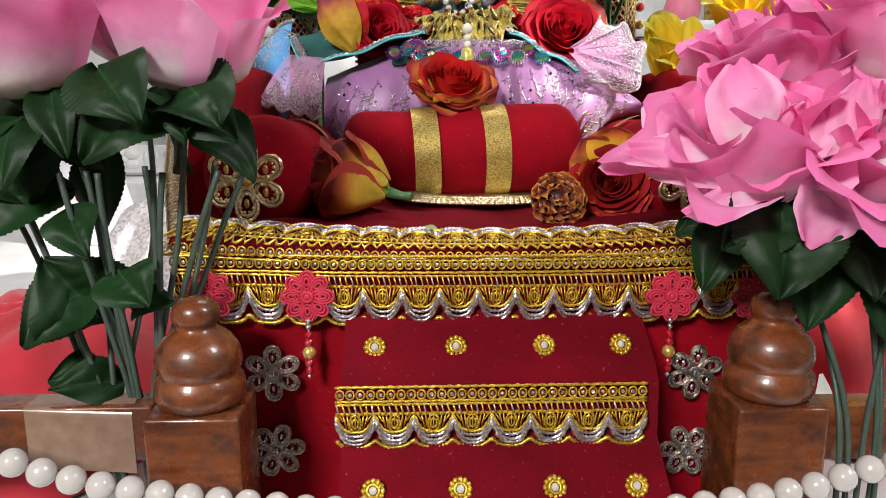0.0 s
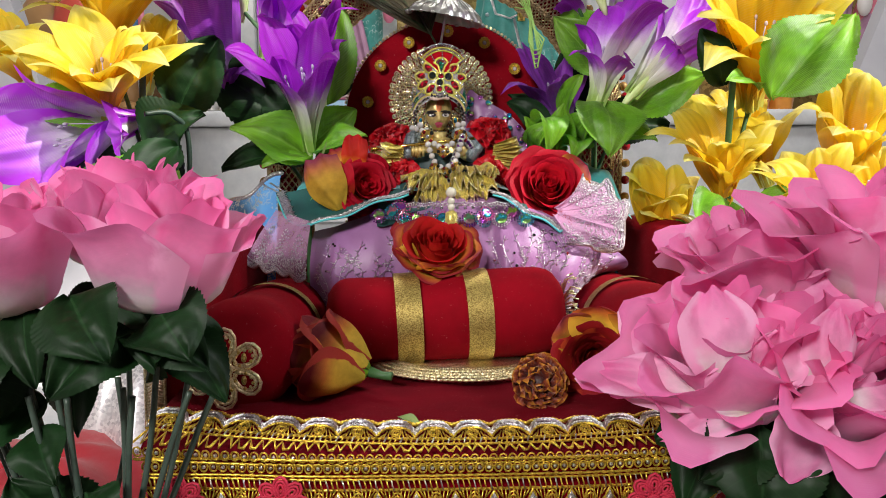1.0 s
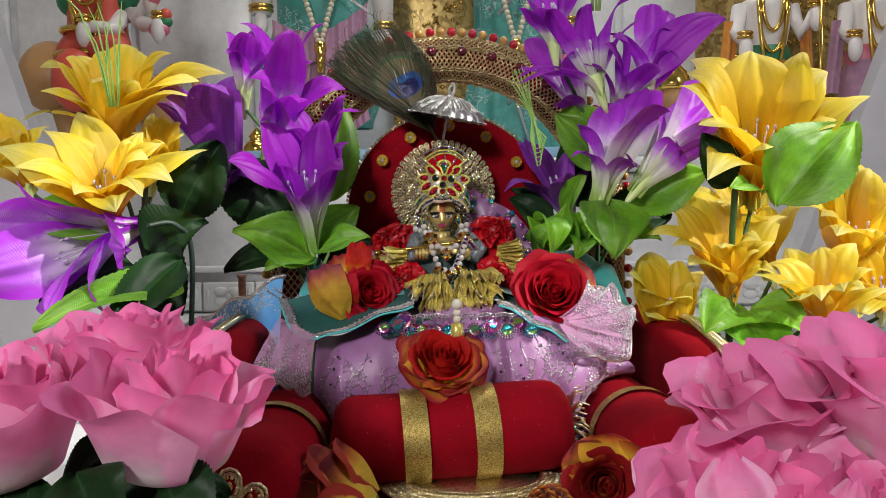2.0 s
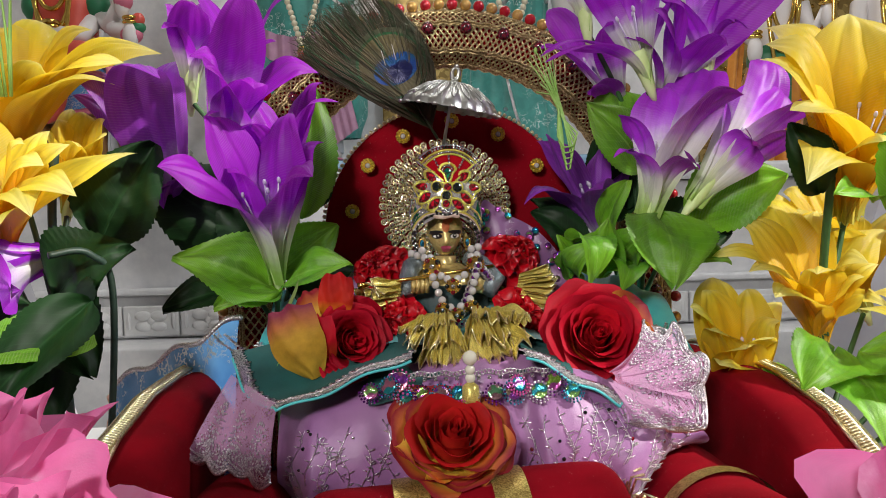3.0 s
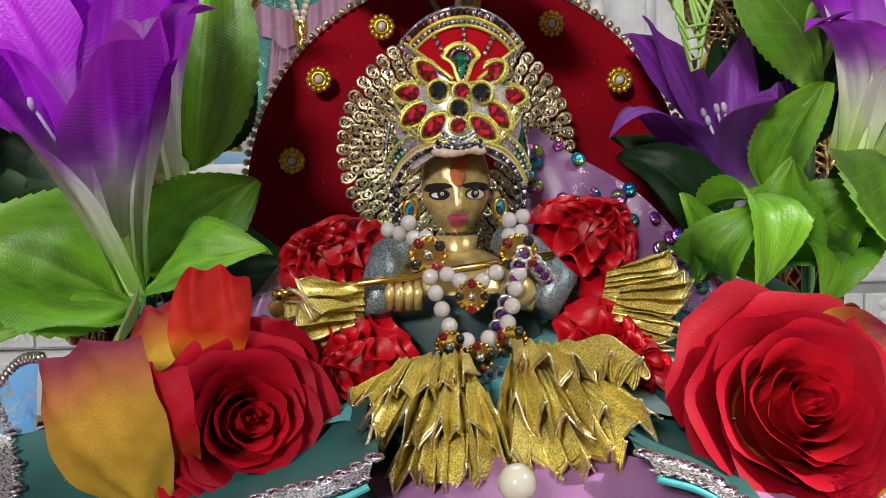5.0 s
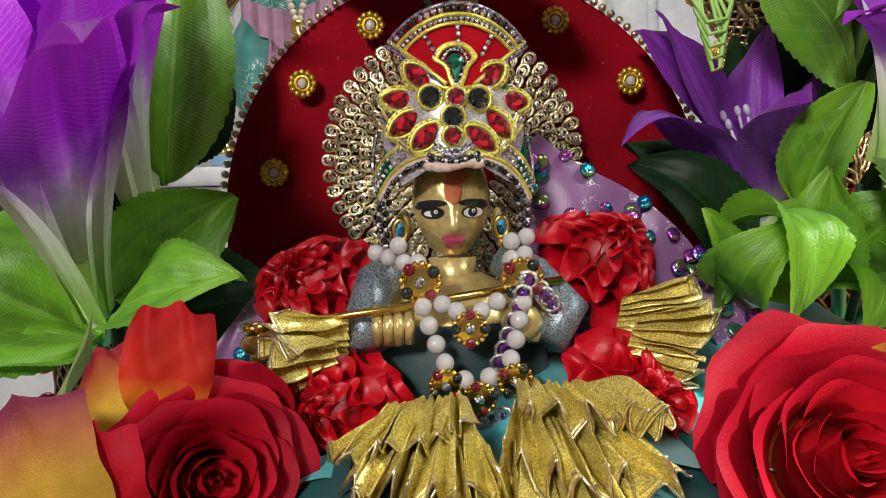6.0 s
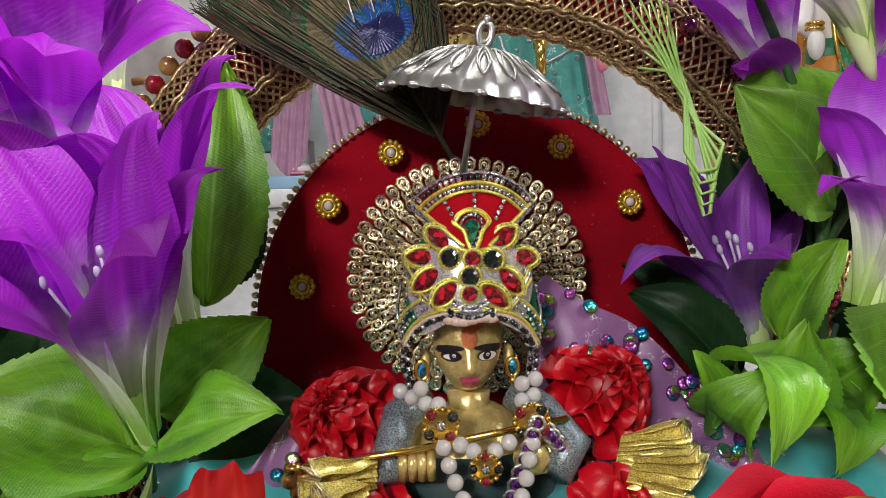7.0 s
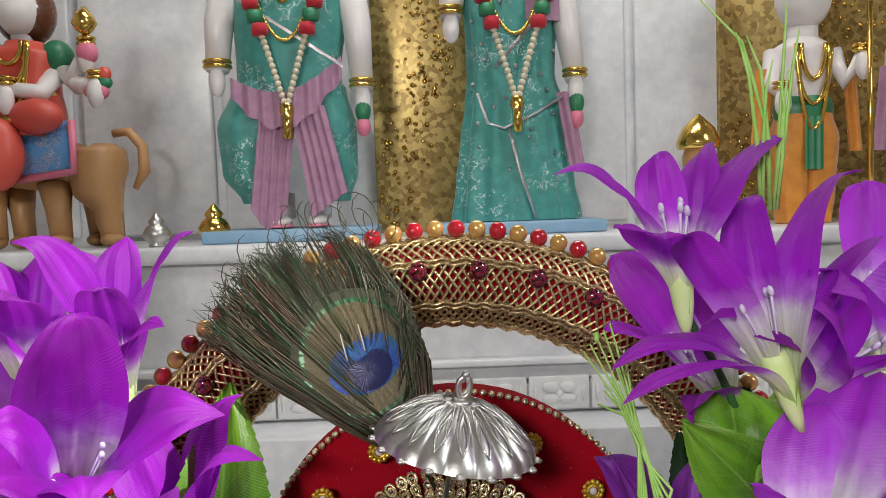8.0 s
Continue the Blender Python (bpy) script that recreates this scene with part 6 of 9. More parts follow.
for k, (a, b, w, mt, up) in enumerate((((0.158, 0.712, 0.417), (0.153, 0.664, 0.372), 0.060, LEAF, (0.1, -0.8, 0.7)),
        ((0.185, 0.74, 0.415), (0.250, 0.715, 0.443), 0.056, LEAF, (0.1, -0.9, 0.5)),
        ((0.117, 0.712, 0.380), (0.118, 0.690, 0.416), 0.030, LEAF, (-0.2, -1, 0.3)),
        ((0.096, 0.716, 0.374), (0.085, 0.700, 0.406), 0.020, LEAF, (0.4, -1, 0.2)),
        ((0.122, 0.718, 0.405), (0.134, 0.700, 0.442), 0.026, LEAF, (-0.8, -0.6, 0.2)),
        ((0.144, 0.765, 0.510), (0.138, 0.745, 0.464), 0.042, LEAF, (-0.1, -1, 0.2)),
        ((0.116, 0.775, 0.398), (0.075, 0.765, 0.430), 0.032, SHADED_DARK_LEAF, (0.3, -1, 0.4)),
        ((0.14, 0.73, 0.385), (0.115, 0.695, 0.378), 0.036, LEAF, (0.2, -0.6, 0.8)),
        ((0.15, 0.74, 0.385), (0.20, 0.69, 0.385), 0.046, LEAF, (-0.1, -0.6, 0.8)),
        ((0.14, 0.74, 0.380), (0.140, 0.69, 0.392), 0.040, LEAF, (0.2, -0.4, 1)),
        ((0.12, 0.735, 0.385), (0.100, 0.715, 0.380), 0.030, LEAF, (0.3, -1, 0.6)),
        ((0.155, 0.785, 0.42), (0.165, 0.80, 0.50), 0.050, SHADED_DARK_LEAF, (0, -1, 0)),
        ((0.15, 0.79, 0.41), (0.135, 0.805, 0.48), 0.044, SHADED_DARK_LEAF, (0, -1, 0)),
        ((0.17, 0.78, 0.40), (0.235, 0.775, 0.40), 0.05, SHADED_DARK_LEAF, (0, -1, 0.4)),
        ((0.16, 0.76, 0.45), (0.115, 0.745, 0.500), 0.040, LEAF, (0, -1, 0.2)))):
    leaf(s, rel(*a), rel(*b), w, mt, up, 0.25, 0.12, 20 + k)
for k, (a, b, w, up, roll) in enumerate((((0.098, 0.712, 0.400), (0.112, 0.655, 0.385), 0.032, (0.2, -0.5, 0.9), 0.55), ((0.104, 0.715, 0.376), (0.096, 0.672, 0.404), 0.026, (-0.6, -0.9, 0.2), 0.45),
        ((0.135, 0.715, 0.388), (0.142, 0.682, 0.410), 0.030, (-0.3, -1, 0.3), 0.35), ((0.130, 0.705, 0.382), (0.126, 0.668, 0.376), 0.026, (0.3, -0.5, 0.9), 0.5), ((0.145, 0.715, 0.392), (0.178, 0.690, 0.398), 0.028, (0.1, -0.9, 0.5), 0.4))):
    leaf(s, rel(*a), rel(*b), w, LEAF, up, 0.35, 0.10, 33 + k, roll)
stem(s, [rel(0.150, 0.715, 0.412), rel(0.146, 0.702, 0.404), rel(0.138, 0.700, 0.398), rel(0.134, 0.706, 0.404), rel(0.138, 0.712, 0.411)], 0.0010, DARK_STEM, "tendril")
leaf(s, rel(0.108, 0.730, 0.388), rel(0.068, 0.735, 0.430), 0.030, SHADED_DARK_LEAF, (0.4, -1, 0.3), 0.3, 0.10, 39, 0.2)
rng = random.Random(5)


def blades(parent, p, n, tall, label):
    """Upright grass blades, each a part, one of them bending far over."""
    for k in range(n):
        x, t = rng.uniform(-0.004, 0.004), rng.uniform(0.6, 1.0) * tall
        lean = -0.032 if k == 0 else rng.uniform(-0.012, 0.006)
        t = tall if k == 0 else t
        g = Geo().tube([(x, 0, 0), (x * 1.6 + lean * 0.1, -0.002, t * 0.4), (x * 2 + lean * 0.45, -0.004, t * 0.8), (x * 2 + lean, -0.005, t)], [0.0009, 0.0009, 0.0007, 0.0003], 5)
        part("grass_blade", g, GRASS, parent, label, Matrix.Translation(p))


blades(s, rel(0.152, 0.740, 0.592), 9, 0.088, "bright green grass blade")
for k in range(5):
    # a strand that hangs down, turns in a narrow loop and rises again
    low, wide = 0.004 * k, 0.0026 + 0.0011 * k
    over = -0.003 * k + 0.003
    pts = [(-0.010 + over, 0.020, 0.082 - 0.006 * k), (-0.006 + 0.4 * over, 0.012, 0.055), (-0.5 * wide - 0.002, 0.004, 0.028 + low), (-wide, 0.0, 0.008 + low), (-0.4 * wide, -0.002, low), (0.5 * wide, -0.002, low + 0.001), (wide, 0.0, 0.010 + low), (0.2 * wide - 0.002, 0.005, 0.035), (-0.010 - 0.5 * over, 0.014, 0.060), (-0.022 - over, 0.020, 0.082 + 0.003 * k)]
    g = Geo().tube([rel(0.0975, 0.727, 0.4505) + Vector(q) for q in pts], [0.0005, 0.0007, 0.0008, 0.0008, 0.0008, 0.0008, 0.0008, 0.0007, 0.0006, 0.0004], 5)
    if k == 2:
        g.ball(rel(0.0975, 0.727, 0.4505) + Vector(pts[-1]), 0.0014, 6, 5, (1, 1, 1.8))
    part("grass_blade", g, GRASS, s, "looped pale green grass blade")

# yellow lilies left
s = thing("yellow_lily_spray", pose(-0.245, 0.67, 0.030), "golden yellow artificial lilies with a few grass blades", "artificial flowers", "flower sprays")
o = Vector((-0.245, 0.67, 0.030))
rel = lambda x, y, z: Vector((x, y, z)) - o
stem(s, [(0, 0, 0), rel(-0.24, 0.68, 0.2), rel(-0.245, 0.675, 0.40), rel(-0.24, 0.675, 0.47)], 0.0028, DARK_STEM)
lily_to(s, o, (-0.271, 0.665, 0.401), ((-0.335, 0.625, 0.472), (-0.3, 0.6, 0.443), (-0.297, 0.677, 0.503), (-0.237, 0.624, 0.474), (-0.199, 0.6, 0.448), (-0.194, 0.679, 0.47), (-0.227, 0.575, 0.421)), YELLOW_PETAL, 0.39, 16, 0.1, DARK_STEM, True)
lily_to(s, o, (-0.281, 0.705, 0.454), ((-0.332, 0.7, 0.548), (-0.321, 0.73, 0.557), (-0.274, 0.75, 0.569), (-0.187, 0.695, 0.543), (-0.274, 0.66, 0.529), (-0.205, 0.67, 0.518), (-0.344, 0.68, 0.497)), YELLOW_PETAL, 0.35, 17, 0.1, DARK_STEM, True)
lily_to(s, o, (-0.261, 0.73, 0.429), ((-0.229, 0.72, 0.497), (-0.257, 0.74, 0.505), (-0.259, 0.7, 0.486), (-0.209, 0.69, 0.465)), YELLOW_PETAL, 0.34, 18, 0.05, DARK_STEM, True)
lily_to(s, o, (-0.354, 0.7, 0.432), ((-0.364, 0.68, 0.48), (-0.352, 0.72, 0.494), (-0.417, 0.72, 0.505), (-0.334, 0.64, 0.451), (-0.39, 0.68, 0.461)), YELLOW_PETAL, 0.37, 19, 0.1, DARK_STEM, True)
for k, (a, b, w, mt, up) in enumerate((((-0.236, 0.655, 0.378), (-0.188, 0.66, 0.408), 0.062, SHADED_DARK_LEAF, (0, -0.8, 0.6)), ((-0.235, 0.66, 0.38), (-0.20, 0.62, 0.335), 0.055, SHADED_DARK_LEAF, (0, -1, 0.3)), ((-0.22, 0.69, 0.41), (-0.185, 0.70, 0.475), 0.06, SHADED_DARK_LEAF, (0, -1, 0.1)), ((-0.25, 0.66, 0.37), (-0.31, 0.62, 0.345), 0.05, SHADED_DARK_LEAF, (0, -0.8, 0.6)), ((-0.27, 0.66, 0.40), (-0.33, 0.64, 0.415), 0.045, LEAF, (0, -0.8, 0.6)), ((-0.235, 0.66, 0.36), (-0.23, 0.62, 0.30), 0.055, SHADED_DARK_LEAF, (0, -1, 0.3)))):
    leaf(s, rel(*a), rel(*b), w, mt, up, 0.25, 0.12, 40 + k)
blades(s, rel(-0.258, 0.655, 0.502), 8, 0.095, "pale green grass blade")

# violet and white lily facing out
s = thing("violet_lily_stem", pose(-0.215, 0.60, 0.030), "violet and white artificial lily bent forward on a stem", "artificial flowers", "flower sprays")
o = Vector((-0.215, 0.60, 0.030))
rel = lambda x, y, z: Vector((x, y, z)) - o
stem(s, [(0, 0, 0), rel(-0.21, 0.64, 0.2), rel(-0.20, 0.655, 0.37), rel(-0.208, 0.645, 0.405), rel(-0.226, 0.63, 0.406)], 0.0022, DARK_STEM)
lily_to(s, o, (-0.248, 0.685, 0.404), ((-0.319, 0.61, 0.44), (-0.364, 0.62, 0.412), (-0.365, 0.605, 0.37), (-0.288, 0.58, 0.345), (-0.247, 0.58, 0.344), (-0.232, 0.6, 0.389)), WHITE_PURPLE, 0.46, 20, 0.02, None)
leaf(s, rel(-0.195, 0.615, 0.38), rel(-0.235, 0.57, 0.33), 0.04, SHADED_DARK_LEAF, (0, -1, 0.4), 0.25, 0.1, 3)
leaf(s, rel(-0.195, 0.615, 0.36), rel(-0.290, 0.57, 0.335), 0.045, LEAF, (0, -0.6, 1), 0.25, 0.1, 4)

# yellow lilies right
s = thing("yellow_lily_spray", pose(0.265, 0.69, 0.030), "golden yellow artificial lilies with glossy green leaves", "artificial flowers", "flower sprays")
o = Vector((0.265, 0.69, 0.030))
rel = lambda x, y, z: Vector((x, y, z)) - o
stem(s, [(0, 0, 0), rel(0.265, 0.70, 0.2), rel(0.262, 0.69, 0.36), rel(0.258, 0.672, 0.44)], 0.0028, STEM)
lily_to(s, o, (0.2851, 0.705, 0.413), ((0.306, 0.67, 0.544), (0.348, 0.635, 0.502), (0.23, 0.68, 0.544), (0.202, 0.65, 0.513), (0.219, 0.615, 0.448), (0.303, 0.625, 0.465)), YELLOW_PETAL, 0.44, 21, 0.1, STEM, True)
lily_to(s, o, (0.266, 0.7, 0.319), ((0.192, 0.69, 0.394), (0.235, 0.735, 0.428), (0.268, 0.66, 0.392), (0.319, 0.72, 0.406), (0.289, 0.665, 0.358), (0.213, 0.65, 0.369)), YELLOW_PETAL, 0.39, 22, 0.12, STEM, True)
lily_to(s, o, (0.33, 0.66, 0.292), ((0.264, 0.65, 0.358), (0.315, 0.7, 0.376), (0.355, 0.66, 0.382), (0.366, 0.63, 0.348), (0.281, 0.6, 0.345), (0.313, 0.6, 0.354)), YELLOW_PETAL, 0.39, 23, 0.12, STEM, True)
lily_to(s, o, (0.381, 0.72, 0.326), ((0.385, 0.73, 0.454), (0.413, 0.71, 0.434), (0.332, 0.7, 0.418), (0.401, 0.67, 0.388), (0.347, 0.67, 0.396)), YELLOW_PETAL, 0.39, 24, 0.1, STEM, True)
lily_to(s, o, (0.216, 0.71, 0.265), ((0.174, 0.69, 0.357), (0.181, 0.66, 0.323), (0.215, 0.66, 0.339), (0.203, 0.73, 0.371), (0.246, 0.72, 0.354)), YELLOW_PETAL, 0.40, 25, 0.1, STEM, True)
lily_to(s, o, (0.32, 0.74, 0.341), ((0.251, 0.76, 0.427), (0.291, 0.77, 0.436), (0.359, 0.76, 0.416), (0.271, 0.7, 0.406)), YELLOW_PETAL, 0.39, 26, 0.1, STEM, True)
lily_to(s, o, (0.402, 0.7, 0.312), ((0.35, 0.68, 0.361), (0.4, 0.72, 0.392), (0.43, 0.7, 0.373), (0.349, 0.64, 0.323), (0.407, 0.66, 0.338)), YELLOW_PETAL, 0.39, 27, 0.15, STEM, True)
for k, (a, b, w, mt, up) in enumerate((((0.272, 0.625, 0.416), (0.335, 0.628, 0.480), 0.064, LEAF, (-0.5, -0.8, 0.3)), ((0.27, 0.645, 0.425), (0.235, 0.625, 0.43), 0.022, LEAF, (0, -0.6, 1)), ((0.255, 0.66, 0.33), (0.215, 0.62, 0.315), 0.045, LEAF, (0, -0.7, 0.8)), ((0.26, 0.65, 0.32), (0.255, 0.60, 0.285), 0.05, LEAF, (0, -1, 0.5)), ((0.265, 0.65, 0.33), (0.295, 0.61, 0.315), 0.045, LEAF, (0, -0.7, 0.8)), ((0.25, 0.67, 0.43), (0.225, 0.66, 0.475), 0.034, SHADED_DARK_LEAF, (0, -1, 0)), ((0.25, 0.68, 0.30), (0.20, 0.64, 0.28), 0.05, LEAF, (0, -0.7, 0.8)))):
    leaf(s, rel(*a), rel(*b), w, mt, up, 0.22, 0.12, 60 + k)

def flap(t, base, tip, width, way, mat, cup, ripple, label, blunt=0.45, space=None):
    """A loose broad petal, from its base to its blunt, wavy upper edge; way is the side it bulges to."""
    base, tip, way = Vector(base), Vector(tip), Vector(way)
    d = tip - base
    side = d.cross(way).normalized()
    nor = side.cross(d).normalized()
    nor = nor if nor.dot(way) > 0 else -nor
    inv = t.matrix_world.inverted() @ (THRONE if space is None else space)

    def fn(u, v):
        s = 2 * v - 1
        w = width / 2 * (0.30 + 0.70 * math.sin(math.pi / 2 * min(1.0, u / 0.55))) * (1 if u < 0.7 else 1 - blunt * ((u - 0.7) / 0.3) ** 2)
        up = u * (1 - 0.10 * abs(s) ** 3 * u + 0.03 * math.sin(7 * s + width * 900) * u)
        h = cup * width * (1 - s * s) + 0.13 * d.length * math.sin(math.pi * u) + ripple * width * math.sin(6 * s + 5 * u) * u + 0.25 * ripple * width * math.sin(13 * s + 3 * u) * u ** 3
        h += 0.018 * width * math.sin(9 * u + 4 * math.sin(3 * s)) + 0.010 * width * math.sin(23 * u - 7 * s)
        return tuple(inv @ (base + d * up + side * (w * s) + nor * h))

    part("loose_petal", Geo().grid(fn, 20, 18), mat, t, label)


# pink cloth roses in front
for px, pz, blooms, leaves, stems, loose in (
    (-0.165, 0.030, (((-0.128, 0.385, 0.300), (0.12, -0.10, 1), 0.047, 5), ((-0.205, 0.385, 0.296), (-0.1, -0.10, 1), 0.047, 6), ((-0.162, 0.43, 0.312), (0, 0.05, 1), 0.046, 7)),
     (((-0.159, 0.360, 0.309), (-0.131, 0.335, 0.281), 0.052), ((-0.122, 0.370, 0.301), (-0.098, 0.345, 0.280), 0.050), ((-0.188, 0.375, 0.301), (-0.173, 0.350, 0.263), 0.030), ((-0.220, 0.385, 0.276), (-0.202, 0.370, 0.239), 0.066), ((-0.184, 0.420, 0.274), (-0.191, 0.420, 0.211), 0.036), ((-0.179, 0.385, 0.179), (-0.201, 0.365, 0.223), 0.068), ((-0.185, 0.370, 0.242), (-0.166, 0.350, 0.218), 0.034), ((-0.160, 0.365, 0.211), (-0.138, 0.345, 0.196), 0.040), ((-0.180, 0.385, 0.148), (-0.206, 0.365, 0.153), 0.036),
      ((-0.135, 0.37, 0.290), (-0.165, 0.335, 0.265), 0.050), ((-0.125, 0.375, 0.292), (-0.092, 0.355, 0.272), 0.036), ((-0.205, 0.38, 0.285), (-0.20, 0.335, 0.250), 0.050), ((-0.19, 0.39, 0.25), (-0.245, 0.36, 0.225), 0.050), ((-0.18, 0.38, 0.20), (-0.212, 0.355, 0.170), 0.046), ((-0.16, 0.375, 0.19), (-0.128, 0.36, 0.197), 0.026), ((-0.17, 0.385, 0.145), (-0.205, 0.36, 0.15), 0.032), ((-0.21, 0.41, 0.285), (-0.255, 0.38, 0.255), 0.060), ((-0.22, 0.41, 0.26), (-0.26, 0.39, 0.22), 0.060)),
     ((-0.128, 0.385), (-0.203, 0.385), (-0.165, 0.43), (-0.11, 0.372), (-0.145, 0.378), (-0.23, 0.392), (-0.175, 0.372), (-0.12, 0.40), (-0.19, 0.40), (-0.10, 0.385), (-0.155, 0.395), (-0.215, 0.375), (-0.185, 0.365), (-0.135, 0.365), (-0.245, 0.40), (-0.165, 0.362)), ()),
    (0.215, 0.030, (((0.158, 0.392, 0.246), (-0.30, -0.40, 0.90), 0.048, 8), ((0.203, 0.385, 0.242), (0.05, -0.60, 0.9), 0.048, 9), ((0.190, 0.43, 0.285), (-0.1, 0.0, 1), 0.046, 10), ((0.238, 0.395, 0.295), (0.15, -0.15, 1), 0.05, 13), ((0.255, 0.365, 0.245), (0.3, -0.35, 0.9), 0.046, 14)),
     (((0.163, 0.362, 0.246), (0.153, 0.335, 0.198), 0.062), ((0.160, 0.366, 0.240), (0.126, 0.342, 0.224), 0.046), ((0.195, 0.39, 0.225), (0.180, 0.36, 0.175), 0.050), ((0.215, 0.39, 0.225), (0.235, 0.35, 0.175), 0.06), ((0.225, 0.39, 0.26), (0.27, 0.36, 0.23), 0.06), ((0.19, 0.40, 0.25), (0.17, 0.37, 0.20), 0.06), ((0.225, 0.395, 0.22), (0.225, 0.35, 0.165), 0.05)),
     ((0.172, 0.395), (0.222, 0.395), (0.205, 0.43), (0.245, 0.38), (0.235, 0.40)),
     (((0.1440, 0.368, 0.2555), (0.0905, 0.376, 0.270), 0.026, (-0.2, -1, 0.5), 0.10, 0.06), ((0.162, 0.358, 0.251), (0.1165, 0.362, 0.238), 0.019, (0.0, -0.6, 1), 0.15, 0.08), ((0.181, 0.352, 0.262), (0.167, 0.334, 0.232), 0.032, (0, -1, 0.2), -0.18, 0.06),
      ((0.186, 0.360, 0.262), (0.193, 0.356, 0.304), 0.022, (-0.3, -1, 0), 0.20, 0.06), ((0.158, 0.358, 0.260), (0.171, 0.354, 0.293), 0.030, (0.2, -1, 0), -0.22, 0.08), ((0.146, 0.362, 0.262), (0.138, 0.366, 0.312), 0.036, (-0.1, -1, 0), 0.16, 0.04), ((0.150, 0.362, 0.258), (0.150, 0.350, 0.280), 0.034, (0, -1, 0.3), -0.15, 0.06), ((0.190, 0.355, 0.258), (0.225, 0.345, 0.262), 0.026, (0, -0.6, 1), 0.15, 0.06)))):
    o = Vector((px, 0.375, pz))
    s = thing("pink_rose_bunch", Matrix.Translation(o), "bunch of pink cloth roses with dark green leaves and wire stems", "artificial flowers", "pink rose bunches")
    for p, w, r, seed in blooms:
        spiral_rose(s, Vector(p) - o + 0.3 * r * Vector(w), w, r * 1.04, ((1.0, PINK_PETAL),), 21, 24 if px < 0 else 46, 34 if px < 0 else 60, 0.10 if px < 0 else 0.17, 20 * seed, seed, 0.08, False, (190, 112), 1.6)
        q = Geo()
        for k in range(5):
            petal(q, 0.030, 0.012, Matrix.Rotation(radians(72 * k), 4, "Z") @ Matrix.Translation((0, 0.004, -0.008)), 35, 20, 1, 0.3, 1.0, 0.35, 0.05, 0, 8, 4, k)
        part("calyx", q, SHADED_DARK_LEAF, s, "", aim(Vector(p) - o, w))
        for k in range(5 if px < 0 else 4):
            a, low = 6.2832 * k / 6 + seed, k // 6
            b = Vector(p) + Vector((0.020 * math.cos(a) * (1 + 0.3 * low), 0.018 * math.sin(a) - 0.004, -0.022 - 0.026 * low - 0.012 * math.sin(3 * k + seed)))
            leaf(s, Vector(p) + Vector((0.006 * math.cos(a), 0.006 * math.sin(a), -0.014 - 0.024 * low)) - o, b - o + Vector((0.016 * math.cos(a), 0.014 * math.sin(a), -0.012)), 0.030, SHADED_DARK_LEAF, (0.2 * math.cos(a), -0.6, 0.8), 0.2, 0.12, 7 * k + seed)
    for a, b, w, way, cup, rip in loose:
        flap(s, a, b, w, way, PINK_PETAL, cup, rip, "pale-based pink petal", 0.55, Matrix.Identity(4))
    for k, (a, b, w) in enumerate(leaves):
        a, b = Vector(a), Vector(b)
        leaf(s, a - o, a.lerp(b, 0.88) - o, w * 0.78, SHADED_DARK_LEAF, (0, -1, 0.7), 0.2, 0.14, 80 + k)
    for k, (x, y) in enumerate(stems):
        bx = px + 0.012 * math.sin(k * 2.1) + 0.006
        top = 0.292 if k < len(blooms) else 0.26
        stem(s, [(bx - px, 0.006 * math.cos(k), 0), (bx - px + 0.15 * (x - bx), 0.0, 0.10), (x - px + 0.3 * (bx - x), y - o.y, 0.19), (x - px, y - o.y, top - pz)], 0.0016, WIRE_STEM)

# roses laid on the throne


def cut_rose(m, r, label, rings=None, mats=((0.45, ROSE_INNER), (1.0, ROSE_PETAL)), seed=0, stalk=True, outer=()):
    t = thing("cut_rose", m, label, "rose", "fresh roses")
    if rings:
        rose(t, (0, 0, 0), (0, 0, 1), r, mats, rings, 0, seed, "bloom", "", 1.0, 0.10, True)
    else:
        spiral_rose(t, (0, 0, 0), (0, 0, 1), r * 1.02, mats, 33, 56, 52, 0.05, 0, seed, 0.03, True)
    for a, ln, wd, a0, a1, mt, lip in outer:
        q = Geo()
        petal(q, ln * r, wd * r, Matrix.Identity(4), a0, a1, 1.4, 0.45, 0.2, 0.62, 0.22, 0.2, 16, 14, int(a) + seed, 0.03, 0, 0.0, lip)
        part("loose_petal", q, mt, t, "faded yellow petal" if mt == ROSE_OUTER else "", Matrix.Rotation(radians(a), 4, "Z") @ Matrix.Translation((0, 0.30 * r, -0.16 * r)))
    if stalk:
        part("stalk", Geo().tube([(0, 0, -0.1 * r), (0.002, 0.001, -0.35 * r), (0.004, 0.003, -(0.5 if rings else 0.9) * r)], [0.004, 0.0028, 0.003], 8), STEM, t, "green stalk")
    return t


def lay(x, y, z, way):
    return aim(THRONE @ Vector((x, y, z)), THRONE.to_3x3() @ Vector(way))


cut_rose(lay(0.0785, 0.230, 0.3430, (0.02, -0.88, 0.45)), 0.0325, "open red rose with orange outer petals lying on the teal cloth", None, ((0.5, ROSE_INNER), (1.0, ROSE_PETAL)), 3, True, ((-62, 1.0, 1.1, 50, 66, ROSE_OUTER, 20), (-110, 0.98, 1.1, 52, 70, BUD_PETAL, 20)))
left_rose = cut_rose(lay(-0.0745, 0.230, 0.3465, (0.45, -0.82, 0.30)), 0.0228, "red rose with faded yellow outer petals on the teal cloth", None, ((0.5, ROSE_INNER), (1.0, ROSE_PETAL)), 4, True, ((150, 1.1, 1.3, 70, 60, ROSE_PETAL, 20), (-30, 1.1, 1.2, 66, 56, ROSE_PETAL, 25)))


